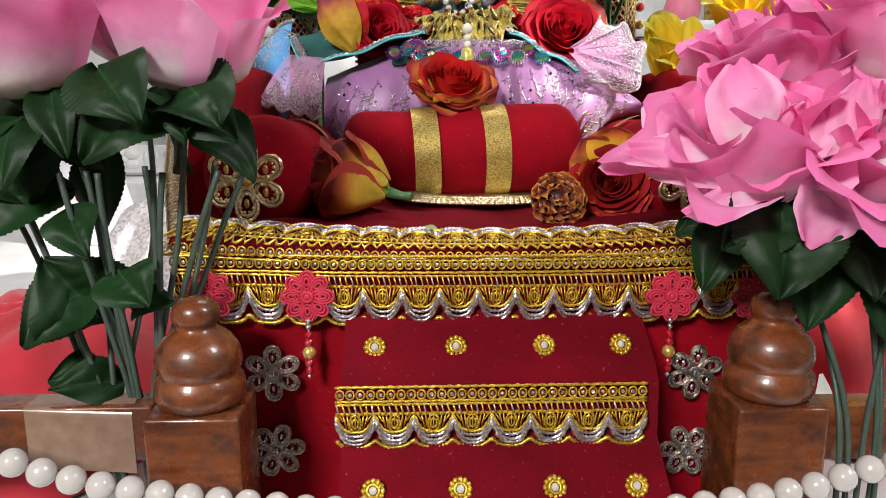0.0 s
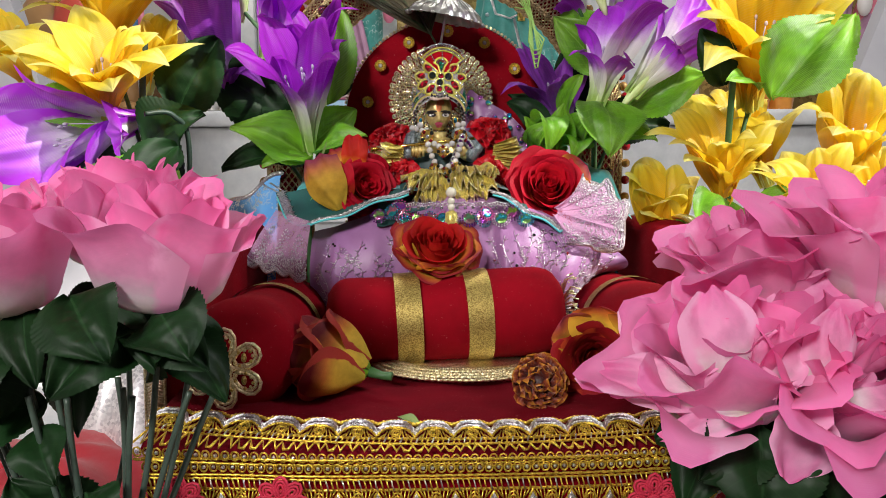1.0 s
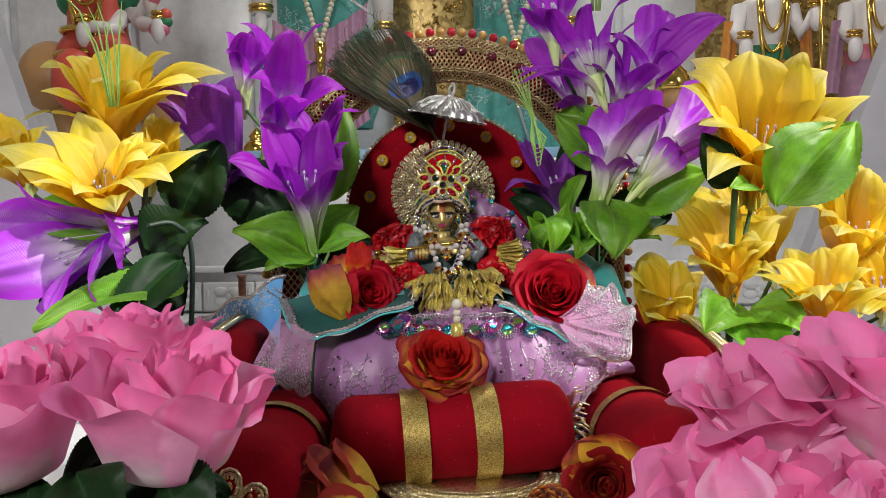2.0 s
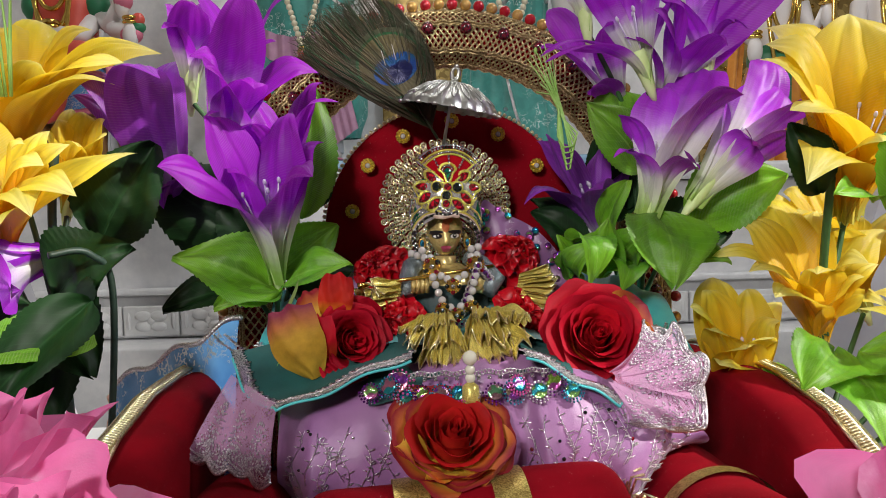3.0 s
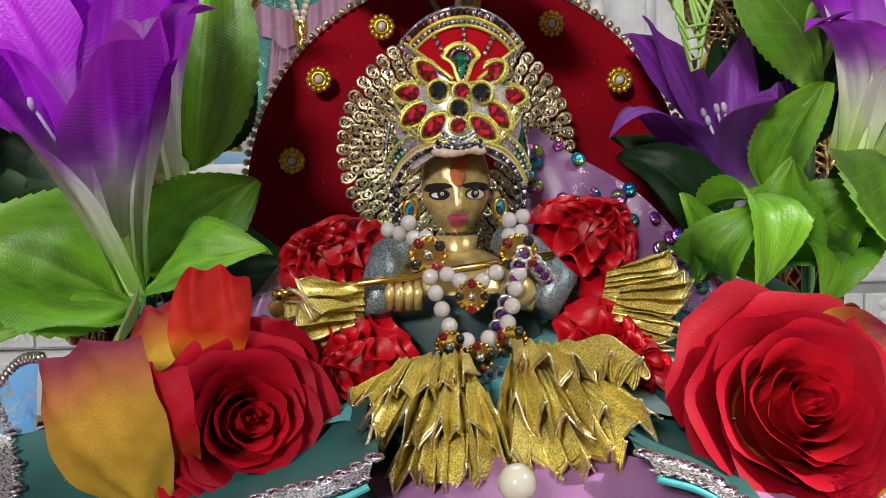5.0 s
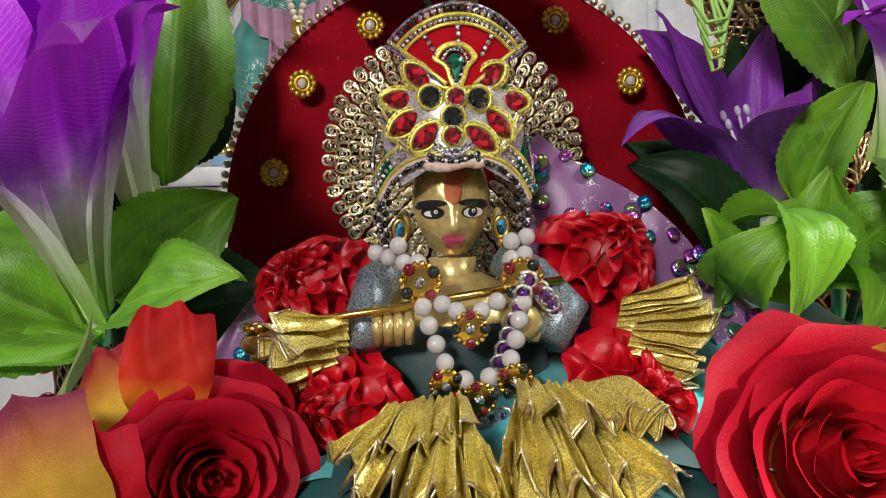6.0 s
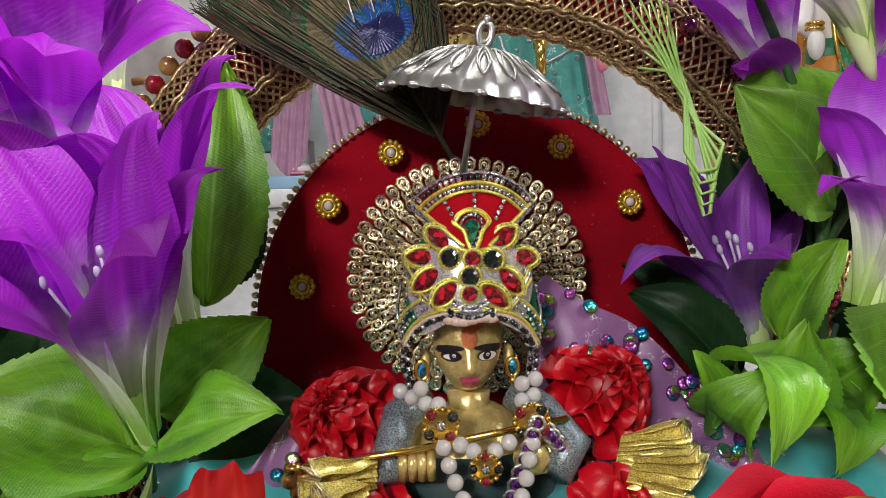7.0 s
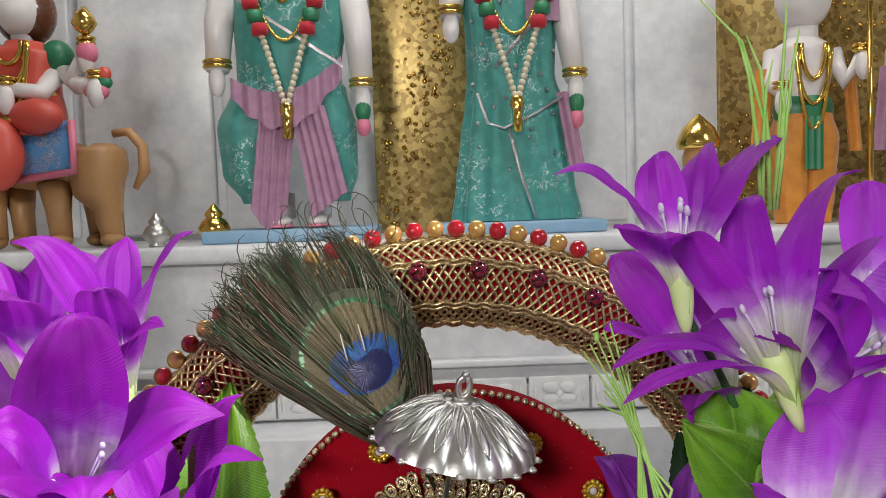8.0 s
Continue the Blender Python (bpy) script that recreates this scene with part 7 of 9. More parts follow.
flap(left_rose, (-0.0930, 0.216, 0.3290), (-0.1105, 0.2160, 0.3720), 0.0345, (-0.25, -1, 0.1), FADED_PETAL, 0.13, 0.05, "broad faded yellow petal with a reddish edge", 0.12)
flap(left_rose, (-0.0850, 0.240, 0.3440), (-0.1010, 0.2440, 0.3770), 0.0300, (-0.4, -1, 0.4), BUD_PETAL, 0.15, 0.03, "faded yellow petal")
flap(left_rose, (-0.0850, 0.234, 0.3560), (-0.0800, 0.2330, 0.3890), 0.0215, (0.2, -1, 0.2), BLUSH_PETAL, 0.06, 0.10, "", 0.15)
flap(left_rose, (-0.0860, 0.222, 0.3360), (-0.0900, 0.2140, 0.3680), 0.0220, (-0.5, -1, 0.1), ROSE_PETAL, 0.20, 0.03, "", 0.35)
inv = left_rose.matrix_world.inverted() @ THRONE
for a, b, w, mt in (((-0.118, 0.246, 0.360), (-0.106, 0.248, 0.386), 0.014, PALE_LEAF), ((-0.110, 0.224, 0.352), (-0.117, 0.216, 0.336), 0.006, LEAF), ((-0.108, 0.226, 0.360), (-0.120, 0.224, 0.364), 0.005, LEAF)):
    q = Geo()
    petal(q, (Vector(b) - Vector(a)).length, w, Matrix.Identity(4), -8, 12, 1.2, 0.4, 1.0, 0.4, 0.1, 0, 10, 6, 3)
    part("sepal", q, mt, left_rose, "", inv @ aim(Vector(a), Vector(b) - Vector(a)))
cut_rose(lay(-0.016, 0.174, 0.2985, (0.10, -0.62, 0.76)), 0.0330, "orange-red rose with yellow base leaning on the gown", None, ((0.35, BLUSH_PETAL), (0.66, BLUSH_PETAL), (1.0, BUD_PETAL)), 5, True, ((180, 1.05, 1.2, 44, 30, BUD_PETAL, 20), (130, 1.05, 1.1, 46, 34, BUD_PETAL, 25), (232, 1.0, 1.1, 46, 36, ROSE_OUTER, 25)))
cut_rose(lay(0.088, 0.092, 0.236, (-0.15, -0.85, 0.3)), 0.028, "wilting wine-red rose with yellow back petals on the seat", None, ((0.75, WINE_PETAL), (1.0, WINE_PETAL)), 6, True, ((0, 1.35, 1.3, 40, 48, BUD_PETAL, -20), (-45, 1.3, 1.2, 42, 52, BUD_PETAL, -10), (40, 1.2, 1.1, 42, 55, ROSE_OUTER, 10)))
BUD_RINGS = ((3, 0.03, 1.15, 0.8, 0, 4, 2), (4, 0.10, 1.25, 1.0, 6, 2, 2), (4, 0.16, 1.25, 1.1, 16, 2, 1), (4, 0.20, 1.12, 1.1, 26, 12, 1), (3, 0.2, 1.02, 1.05, 38, 12, 1))
t = cut_rose(lay(-0.068, 0.082, 0.234, (-0.86, 0.04, 0.30)), 0.041, "drying yellow and wine rosebud lying on the seat", BUD_RINGS, [STEM, DRY_PETAL, WINE_PETAL, ROSE_OUTER], 7)

# marigold
t = thing("marigold", lay(0.046, 0.062, 0.2295, (0.0, -0.8, 0.5)) @ Matrix.Scale(0.80, 4), "dark orange marigold with gold-edged petals on the seat", "marigold")
rng = random.Random(9)
core = part("bloom", Geo().ball((0, 0, 0), 0.010, 10, 8), MARIGOLD, t)
for ring_n, rr, a in ((5, 0.002, 4), (8, 0.004, 18), (11, 0.006, 34), (13, 0.008, 52), (15, 0.009, 72)):
    for k in range(ring_n):
        q = Geo()
        petal(q, 0.0150 * rng.uniform(0.85, 1.15), 0.0115, Matrix.Identity(4), a + rng.uniform(-10, 10), a + 30, 1.2, 0.5, 0.0, 0.85, 0.8, 0.5, 10, 9, 31 * k + ring_n)
        part("petal", q, MARIGOLD, core, "", Matrix.Rotation(6.2832 * k / ring_n + rr * 300, 4, "Z") @ Matrix.Translation((0, rr, 0)))
g = Geo()
petal(g, 0.017, 0.010, Matrix.Identity(4), 55, 100, 1.2, 0.8, 0.8, 0.5, 0.15, 0.2, 14, 10, 4)
solo("leaf_scrap", g, PALE_LEAF, at(-0.030, 0.033, seat_z(0.036) + 0.002, 0, 0, 60), "small curled pale green leaf scrap on the seat", "leaf")

# ---- the small brass figure and its finery ----
FX = -0.0105

g = Geo()
FC = Vector((FX, 0.287, 0.4105))


def head(u, v):
    """Head with plain features: u round, v from chin to crown."""
    a = 6.2832 * u
    e = math.pi * v
    r = 0.0121 * math.sin(e) ** 0.64
    x = r * math.sin(a) * (1.0 - 0.26 * max(0.0, math.cos(e)) ** 1.3)
    y = -r * math.cos(a) * 0.98
    z = -0.0165 * math.cos(e)
    front = max(0.0, math.cos(a)) ** 3
    nose = math.exp(-((x / 0.0022) ** 2)) * math.exp(-(((z + 0.0055) / 0.0040) ** 2)) * front
    nose += 0.7 * math.exp(-((x / 0.0033) ** 2)) * math.exp(-(((z + 0.0080) / 0.0016) ** 2)) * front
    lips = math.exp(-((x / 0.0046) ** 2)) * math.exp(-(((z + 0.0117) / 0.0020) ** 2)) * front
    sock = (math.exp(-(((x - 0.0060) / 0.0032) ** 2)) + math.exp(-(((x + 0.0060) / 0.0032) ** 2))) * math.exp(-(((z + 0.0030) / 0.0024) ** 2)) * front
    cheek = (math.exp(-(((x - 0.0068) / 0.004) ** 2)) + math.exp(-(((x + 0.0068) / 0.004) ** 2))) * math.exp(-(((z + 0.0098) / 0.004) ** 2)) * front
    y -= 0.0030 * nose + 0.0018 * lips - 0.0014 * sock + 0.0008 * cheek
    return (FC.x + x, FC.y + y, FC.z + z)


g.grid(head, 44, 34, 0, True)


def face_patch(cx, cz, rx, rz, m, lift):
    """A thin painted oval on the front of the head."""
    def on(u, v):
        a, r = 6.2832 * u, v
        x, z = cx + rx * r * math.cos(a), cz + rz * r * math.sin(a)
        e = math.acos(max(-1, min(1, -z / 0.0165)))
        rr = 0.0121 * math.sin(e) ** 0.64
        s = max(-1, min(1, x / max(1e-5, rr)))
        p = head(math.asin(s) / 6.2832, e / math.pi)
        return (p[0], p[1] - lift, p[2])
    g.grid(on, 18, 3, m, True)


for sx in (-1, 1):
    face_patch(sx * 0.0062, -0.0030, 0.0036, 0.0019, 2, 0.0003)
    face_patch(sx * 0.0064, -0.0032, 0.0028 + 0.0003 * sx, 0.0012 + 0.0003 * sx, 1, 0.0006)
    face_patch(sx * 0.0058 + 0.0004, -0.0030, 0.0015, 0.0015, 2, 0.0009)
    face_patch(sx * 0.0058 + 0.0006, -0.0027, 0.0006, 0.0006, 1, 0.0011)
    face_patch(sx * 0.0058 + 0.0006, -0.0028, 0.0003, 0.0003, 2, 0.0012)
    face_patch(sx * 0.0062, -0.0002, 0.0046, 0.0011, 2, 0.0004)
    face_patch(sx * 0.0096, -0.0012, 0.0018, 0.0008, 2, 0.0004)
face_patch(-0.0002, -0.0108, 0.0042, 0.0014, 3, 0.0005)
face_patch(0.0, -0.0127, 0.0034, 0.0016, 3, 0.0006)
face_patch(0.0, 0.0038, 0.0026, 0.0042, 4, 0.0009)
face_patch(0.0016, 0.0078, 0.0034, 0.0022, 4, 0.0007)
# neck, chest, folded arms and seated body under the clothes
g.lathe([(0.0075, 0.0), (0.0070, 0.004), (0.0078, 0.010)], 16, 0, Matrix.Translation((FX, 0.290, 0.383)))
g.lathe([(0.020, 0.0), (0.021, 0.012), (0.0205, 0.024), (0.017, 0.034), (0.012, 0.041), (0.007, 0.044)], 22, 0, Matrix.Translation((FX, 0.290, 0.344)) @ Matrix.Diagonal((1.25, 0.85, 1, 1)))
for sx in (-1, 1):
    g.tube([(FX + sx * 0.021, 0.290, 0.384), (FX + sx * 0.028, 0.280, 0.370), (FX + sx * 0.020, 0.268, 0.3745)], [0.006, 0.006, 0.005], 10)
    g.ball((FX + sx * 0.0185, 0.2665, 0.3755), 0.0062, 12, 8, (1, 0.8, 0.95))
    for j in range(4 if sx < 0 else 0):
        g.tube([(FX + sx * 0.0185 - 0.0045 + 0.003 * j, 0.2640, 0.3800), (FX + sx * 0.0185 - 0.0045 + 0.003 * j, 0.2612, 0.3765), (FX + sx * 0.0185 - 0.0045 + 0.003 * j, 0.2630, 0.3715)], 0.0017, 7)
    g.ball((FX + sx * 0.0147, 0.291, 0.4035), 0.0042, 8, 6, (0.5, 0.8, 1.2))
solo("brass_figure", g, [AGED_BRASS, WHITE_PAINT, BLACK_PAINT, LIP_PAINT, ORANGE_PASTE], at(0, 0, 0), "small seated brass shrine figure with a painted face", "statue")

# dress of the figure
g = Geo()
g.lathe([(0.026, 0.0), (0.0265, 0.010), (0.0250, 0.020), (0.0225, 0.027), (0.0215, 0.0265)], 36, 0, Matrix.Translation((FX, 0.292, 0.3435)) @ Matrix.Diagonal((1.15, 0.88, 1.13, 1)))
jacket = thing("dark_teal_jacket", at(0, 0, 0), "dark teal jacket with silver sleeves on the figure", "jacket")
part("bodice", g, DARK_TEAL, jacket)
for sx in (-1, 1):
    arm = [(FX + sx * 0.015, 0.286, 0.3925), (FX + sx * 0.024, 0.280, 0.3870), (FX + sx * (0.030 + 0.003 * sx), 0.272, 0.3775), (FX + sx * 0.026, 0.266, 0.3700)]
    p = Geo().tube(arm, [0.0056, 0.0064, 0.0062, 0.0058], 16)
    part("sleeve", p, SILVER_CLOTH, jacket, "silver lurex sleeve")
g = Geo()
for k in range(22):
    t = k / 21
    g.ball((FX - 0.034 + 0.068 * t, 0.262 - 0.004 * math.sin(math.pi * t), 0.352 - 0.002 * math.sin(math.pi * t)), 0.0010, 6, 5, (1, 1, 1), 1)
    g.ring((FX - 0.034 + 0.068 * t, 0.2625 - 0.004 * math.sin(math.pi * t), 0.352 - 0.002 * math.sin(math.pi * t)), 0.0024, 0.0005, 8, 4, 0)
for k in range(9):
    t = k / 8
    for c in ((FX + 0.020 - 0.012 * t, 0.2625 - 0.002 * t, 0.388 - 0.031 * t), (FX + 0.019 + 0.012 * t, 0.2680 - 0.004 * math.sin(3 * t), 0.391 - 0.016 * t)):
        g.ball(c, 0.0016, 6, 5, (1, 0.7, 1), 1)
        g.ring(c, 0.0025, 0.0006, 9, 4, 0)
part("stone_trim", g, [SILVER_THREAD, PURPLE_GEM], jacket, "silver trim with purple stones")

# flute
g = Geo().tube([(-0.068, 0.260, 0.3775), (-0.030, 0.261, 0.3815), (0.0205, 0.270, 0.3868)], 0.00125, 8)
g.tube([(-0.070, 0.260, 0.3773), (-0.065, 0.260, 0.3778)], 0.0020, 8)
solo("gold_flute", g, POLISHED_GOLD, at(0, 0, 0), "thin gold flute held across the chest", "flute")

# crown
crown = thing("crown", at(FX + 0.0018, 0.2705, 0.4405), "jewelled crown of gold cord, red, green and clear stones", "crown")
U = 0.0000966
CORD = glitter("yellow_cord", (0.86, 0.78, 0.16), (0.58, 0.48, 0.06), 0.34, 0.6, 1900)


def cut_stone(outline, h):
    """A stone with a flat table and two rows of facets over the given outline, facing -y."""
    g, n, vs = Geo(), len(outline), []
    for f, y in ((1.0, 0.0), (0.94, -0.40 * h), (0.56, -h)):
        vs += [(x * f, y, z * f) for x, z in outline]
    fs = [(r * n + k, r * n + (k + 1) % n, (r + 1) * n + (k + 1) % n, (r + 1) * n + k) for r in range(2) for k in range(n)]
    fs.append(tuple(2 * n + k for k in range(n)))
    return g.add(vs, fs)


def oval(a, b, n=14):
    """A pointed oval, a long and b high."""
    return [(a * math.cos(t), b * math.sin(t) * (0.60 + 0.40 * abs(math.sin(t)))) for t in [6.2832 * k / n for k in range(n)]]


def cu(x, y, lift=0.0):
    """A place on the crown's face, in small steps right and up of its middle stone."""
    X, Z = x * U, y * U
    return Vector((X, 26.0 * X * X + 0.20 * Z - lift, Z))


def fan(a, r, lift=0.0):
    return cu(14 + r * math.cos(radians(a)), 4 + r * math.sin(radians(a)), lift)


part("fan_plate", Geo().grid(lambda u, v: tuple(fan(138 - 98 * u, 30 + 250 * v, 0.0004)), 24, 10), velvet("crown_red_velvet", (0.42, 0.003, 0.010), (0.30, 0.002, 0.008)), crown, "red velvet fan plate")


def body(u, v):
    """Backing of the crown's middle, wide over the brow and narrowing to the fan."""
    y = 70 - 265 * v
    half = 120 + 100 * smooth01(v / 0.4) - 55 * smooth01((v - 0.62) / 0.38)
    lift = 95 * max(0.0, abs(2 * u - 1) - 0.35) * smooth01((v - 0.5) / 0.5)
    return tuple(cu(-8 + half * (2 * u - 1), y - lift, 0.0002 + 0.0005 * math.sin(9 * u) * math.sin(7 * v)))


part("backing", Geo().grid(body, 30, 16), SILVER_STONE, crown, "silver backing")


def shell(u, v, out=1.0):
    """The cap behind the front, open over the face in an arch."""
    a = math.pi * (u - 0.5) * 1.2
    X = 0.0236 * math.sin(a)
    low = -0.033 + 0.0165 * math.sqrt(max(0.0, 1 - (X / 0.0237) ** 2))
    return Vector((X * out * (1 - 0.30 * v * v), 0.0172 - out * 0.0160 * math.cos(a) * (1 - 0.25 * v), low + (0.006 - low) * v))


part("cap", Geo().grid(lambda u, v: tuple(shell(u, v)), 36, 10), velvet("crown_green_velvet", (0.004, 0.17, 0.07), (0.002, 0.10, 0.045)), crown, "green velvet cap")
g = Geo()


def cord(pts, r=0.0006, m=0, lift=0.0012):
    """A cord through a smooth curve of places on the crown's face."""
    pts = [Vector((x, y, 0)) for x, y in pts]
    out = []
    for i in range(len(pts) - 1):
        a, b, c, d = pts[max(0, i - 1)], pts[i], pts[i + 1], pts[min(len(pts) - 1, i + 2)]
        for k in range(6):
            t = k / 6
            out.append(0.5 * (2 * b + (c - a) * t + (2 * a - 5 * b + 4 * c - d) * t * t + (3 * b - a - 3 * c + d) * t ** 3))
    out.append(pts[-1])
    g.tube([cu(p.x, p.y, lift) for p in out], r, 5, False, m)
    return out


def stones(pts, n, r, lift=0.0014, pick=(1,)):
    """Round stones at even steps along a line of places."""
    for k in range(n):
        q = k / max(1, n - 1) * (len(pts) - 1)
        i = min(len(pts) - 2, int(q))
        p = Vector((*pts[i][:2], 0)).lerp(Vector((*pts[i + 1][:2], 0)), q - i)
        g.ball(cu(p.x, p.y, lift), r, 6, 5, (1, 0.7, 1), pick[k % len(pick)])


sector = lambda r, a=138, b=40: [(14 + r * math.cos(radians(a + (b - a) * k / 24)), 4 + r * math.sin(radians(a + (b - a) * k / 24))) for k in range(25)]
for r, w, m in ((222, 0.0006, 0), (250, 0.0007, 0), (284, 0.0007, 1)):
    g.tube([cu(x, y, 0.0010) for x, y in sector(r)], w, 5, False, m)
stones(sector(236), 26, 0.00082)
stones(sector(268), 22, 0.00105, 0.0014, (1, 1, 3, 3, 3, 1, 1))
for a in (138, 40):
    cord([(14 + r * math.cos(radians(a)), 4 + r * math.sin(radians(a))) for r in (285, 200, 120, 55)], 0.0007)
    cord([(14 + r * math.cos(radians(a + (3 if a > 90 else -3))), 4 + r * math.sin(radians(a + (3 if a > 90 else -3)))) for r in (285, 200, 120, 70)], 0.0006, 1)
for a in (118, 90, 61):
    stones([(14 + r * math.cos(radians(a)), 4 + r * math.sin(radians(a))) for r in (146, 208)], 4, 0.00085)
# teardrop stone, its row of clear stones and the cord round it
drop_line = [(36 * math.sin(t) * (0.62 + 0.38 * math.cos(t - 0.2) if math.cos(t) < 0 else 1.0), 12 + 40 * math.cos(t) if math.cos(t) > 0 else 12 + 68 * math.cos(t)) for t in [6.2832 * k / 18 for k in range(18)]]
part("stone", cut_stone([(x * U * 0.80, z * U * 0.80) for x, z in drop_line], 0.0014), GREEN_GEM, crown, "green teardrop stone", Matrix.Translation(cu(2, 90, 0.0016)), False)
stones([(2 + x * 1.08, 90 + z * 1.06) for x, z in drop_line] + [(2, 90 + 55)], 22, 0.00065)
ring = [(2 + x * 1.55, 92 + z * 1.30) for x, z in drop_line[10:] + drop_line[:9]]
cord([(-34, 30)] + ring + [(44, 30)], 0.0007)
cord([(-44, 34)] + [(2 + (x - 2) * 1.14, 92 + (z - 92) * 1.10) for x, z in ring] + [(54, 34)], 0.0005, 0)
# round stones in toothed settings
for x, y, r, m in ((0, 0, 25, RED_GEM), (-76, 5, 30, BLACK_GEM), (67, -5, 31, BLACK_GEM), (-11, -59, 29, BLACK_GEM), (-15, -115, 24, RED_GEM)):
    part("stone", cut_stone([(r * U * math.cos(t), r * U * math.sin(t)) for t in [6.2832 * k / 12 for k in range(12)]], 0.0013), m, crown, "", Matrix.Translation(cu(x, y, 0.0018)), False)
    for k in range(18):
        t = 6.2832 * k / 18
        g.ball(cu(x + r * 1.02 * math.cos(t), y + r * 1.02 * math.sin(t), 0.0022), 0.00036, 5, 4, (1, 1.4, 1), 1)
    g.ring(cu(x, y, 0.0010), r * U * 1.22, 0.0006, 18, 5, 0)
# pointed red stones, corded and edged with clear ones
for x, y, a, ln in ((-110, 70, 135, 48), (110, 66, 36, 46), (-168, 6, 176, 52), (180, -9, -8, 44), (-155, -69, 216, 54), (125, -82, -50, 52), (-95, -114, 223, 50), (69, -127, -41, 52)):
    M = Matrix.Translation(cu(x, y, 0.0016)) @ Matrix.Rotation(radians(-a), 4, "Y")
    part("stone", cut_stone(oval(ln * U, 25 * U), 0.0013), RED_GEM, crown, "red pointed oval stone", M, False)
    for grow, r, lift, m in ((1.22, 0.0006, 0.0005, 0), (1.44, 0.0005, 0.0009, 0)):
        g.tube([M @ Vector((q[0] * (1 + (grow - 1) * 0.7), lift, q[1] * (1 + (grow - 1) * 1.5))) for q in oval(ln * U, 25 * U, 22)], r, 5, True, m)
    for k in range(20):
        q = oval(ln * U, 25 * U, 20)[k]
        g.ball(M @ Vector((q[0] * 1.24, 0.0006, q[1] * 1.52)), 0.00052, 5, 4, (1, 1, 1), 1)
# cords that sweep from the brow to both sides
for k in range(4):
    cord([(-30 - 8 * k, -150 - 9 * k), (-95 - 6 * k, -168 + 2 * k), (-165, -140 + 8 * k), (-225, -70 + 26 * k)], 0.0006, k % 2)
    cord([(10 + 8 * k, -152 - 9 * k), (75 + 6 * k, -176 + 2 * k), (145, -150 + 8 * k), (205, -80 + 26 * k)], 0.0006, k % 2)
stones([(-70 + 110 * t, -148 - 26 * math.sin(math.pi * t)) for t in (0, 0.25, 0.5, 0.75, 1)], 15, 0.0008)
stones([(-66 + 102 * t, -136 - 24 * math.sin(math.pi * t)) for t in (0, 0.25, 0.5, 0.75, 1)], 13, 0.0007)
stones([(-84 + 140 * t, -170 - 22 * math.sin(math.pi * t)) for t in (0, 0.25, 0.5, 0.75, 1)], 16, 0.0009, 0.0016, (3, 3, 1))
for k in range(7):
    g.ball(cu(-80 + 22 * k, -200 - 6 * math.sin(k), 0.0008), 0.0022, 8, 6, (1.2, 0.5, 0.7), 4)
# wings: edging of the arch over the face
for side, rows in ((-1, ((-84, -176), (-150, -196), (-205, -240), (-240, -300))), (1, ((60, -180), (126, -204), (180, -250), (214, -318)))):
    cord(rows, 0.0009, 4, 0.0004)
    cord([(x + side * 7, y + 10) for x, y in rows], 0.0007, 0)
    stones([(x - side * 4, y - 8) for x, y in rows], 15, 0.00095, 0.0016, (3, 1, 3))
    for d in (26, 44):
        stones([(x + side * d * 0.5, y + d * 1.25) for x, y in rows[1:]], 9, 0.0007)
    cord([(x + side * 26, y + 62) for x, y in rows[1:]], 0.0006, 0)
    cord([(rows[-1][0] + side * 4, rows[-1][1]), (rows[-1][0] + side * 22, rows[-1][1] + 110), (rows[-1][0] + side * 6, rows[-1][1] + 215)], 0.0006, 1)
part("cord_work", g, [CORD, CLEAR_GEM, GREEN_GEM, BLACK_GEM, plain("worn_plaster", (0.62, 0.50, 0.44), (0.48, 0.30, 0.22), 0.6, 0, 500, 0.4)], crown, "gold cord with cut stones")
# hanging stone chains beside the face
for sx, x0, ex in ((-1, -0.0232, -0.0178), (1, 0.0204, 0.0130)):
    g = Geo()
    for k in range(13):
        for q in (0, 1):
            g.ball((x0 - sx * 0.0022 * q * (1 - k / 20) + sx * 0.0010 * math.sin(k * 0.5), 0.0100 + 0.002 * q, -0.0295 - 0.00165 * k), 0.00105, 6, 5, (1, 1, 1), (k + q) % 2)
    part("stone_chain", g, [CLEAR_GEM, BLACK_GEM], crown, "chain of clear and black stones")
    g = Geo()
    g.ball((ex, 0.0100, -0.0380), 0.0020, 10, 8, (0.8, 0.7, 1.7), 1)
    g.ring((ex, 0.0095, -0.0380), 0.0032, 0.0008, 16, 5, 0, "y", 0.62)
    g.ball((ex, 0.0095, -0.0425), 0.0016, 8, 6, (1, 1, 1), 0)
    part("earring", g, [POLISHED_GOLD, BLUE_GEM], crown, "gold earring with a blue stone")

# pearl necklace with jewelled clasps
neck = thing("pearl_necklace", at(0, 0, 0), "pearl necklace with jewelled gold pieces on the chest", "necklace")
pearl = Geo().ball((0, 0, 0), 0.0027, 14, 10).mesh("pearl", NECK_PEARL)
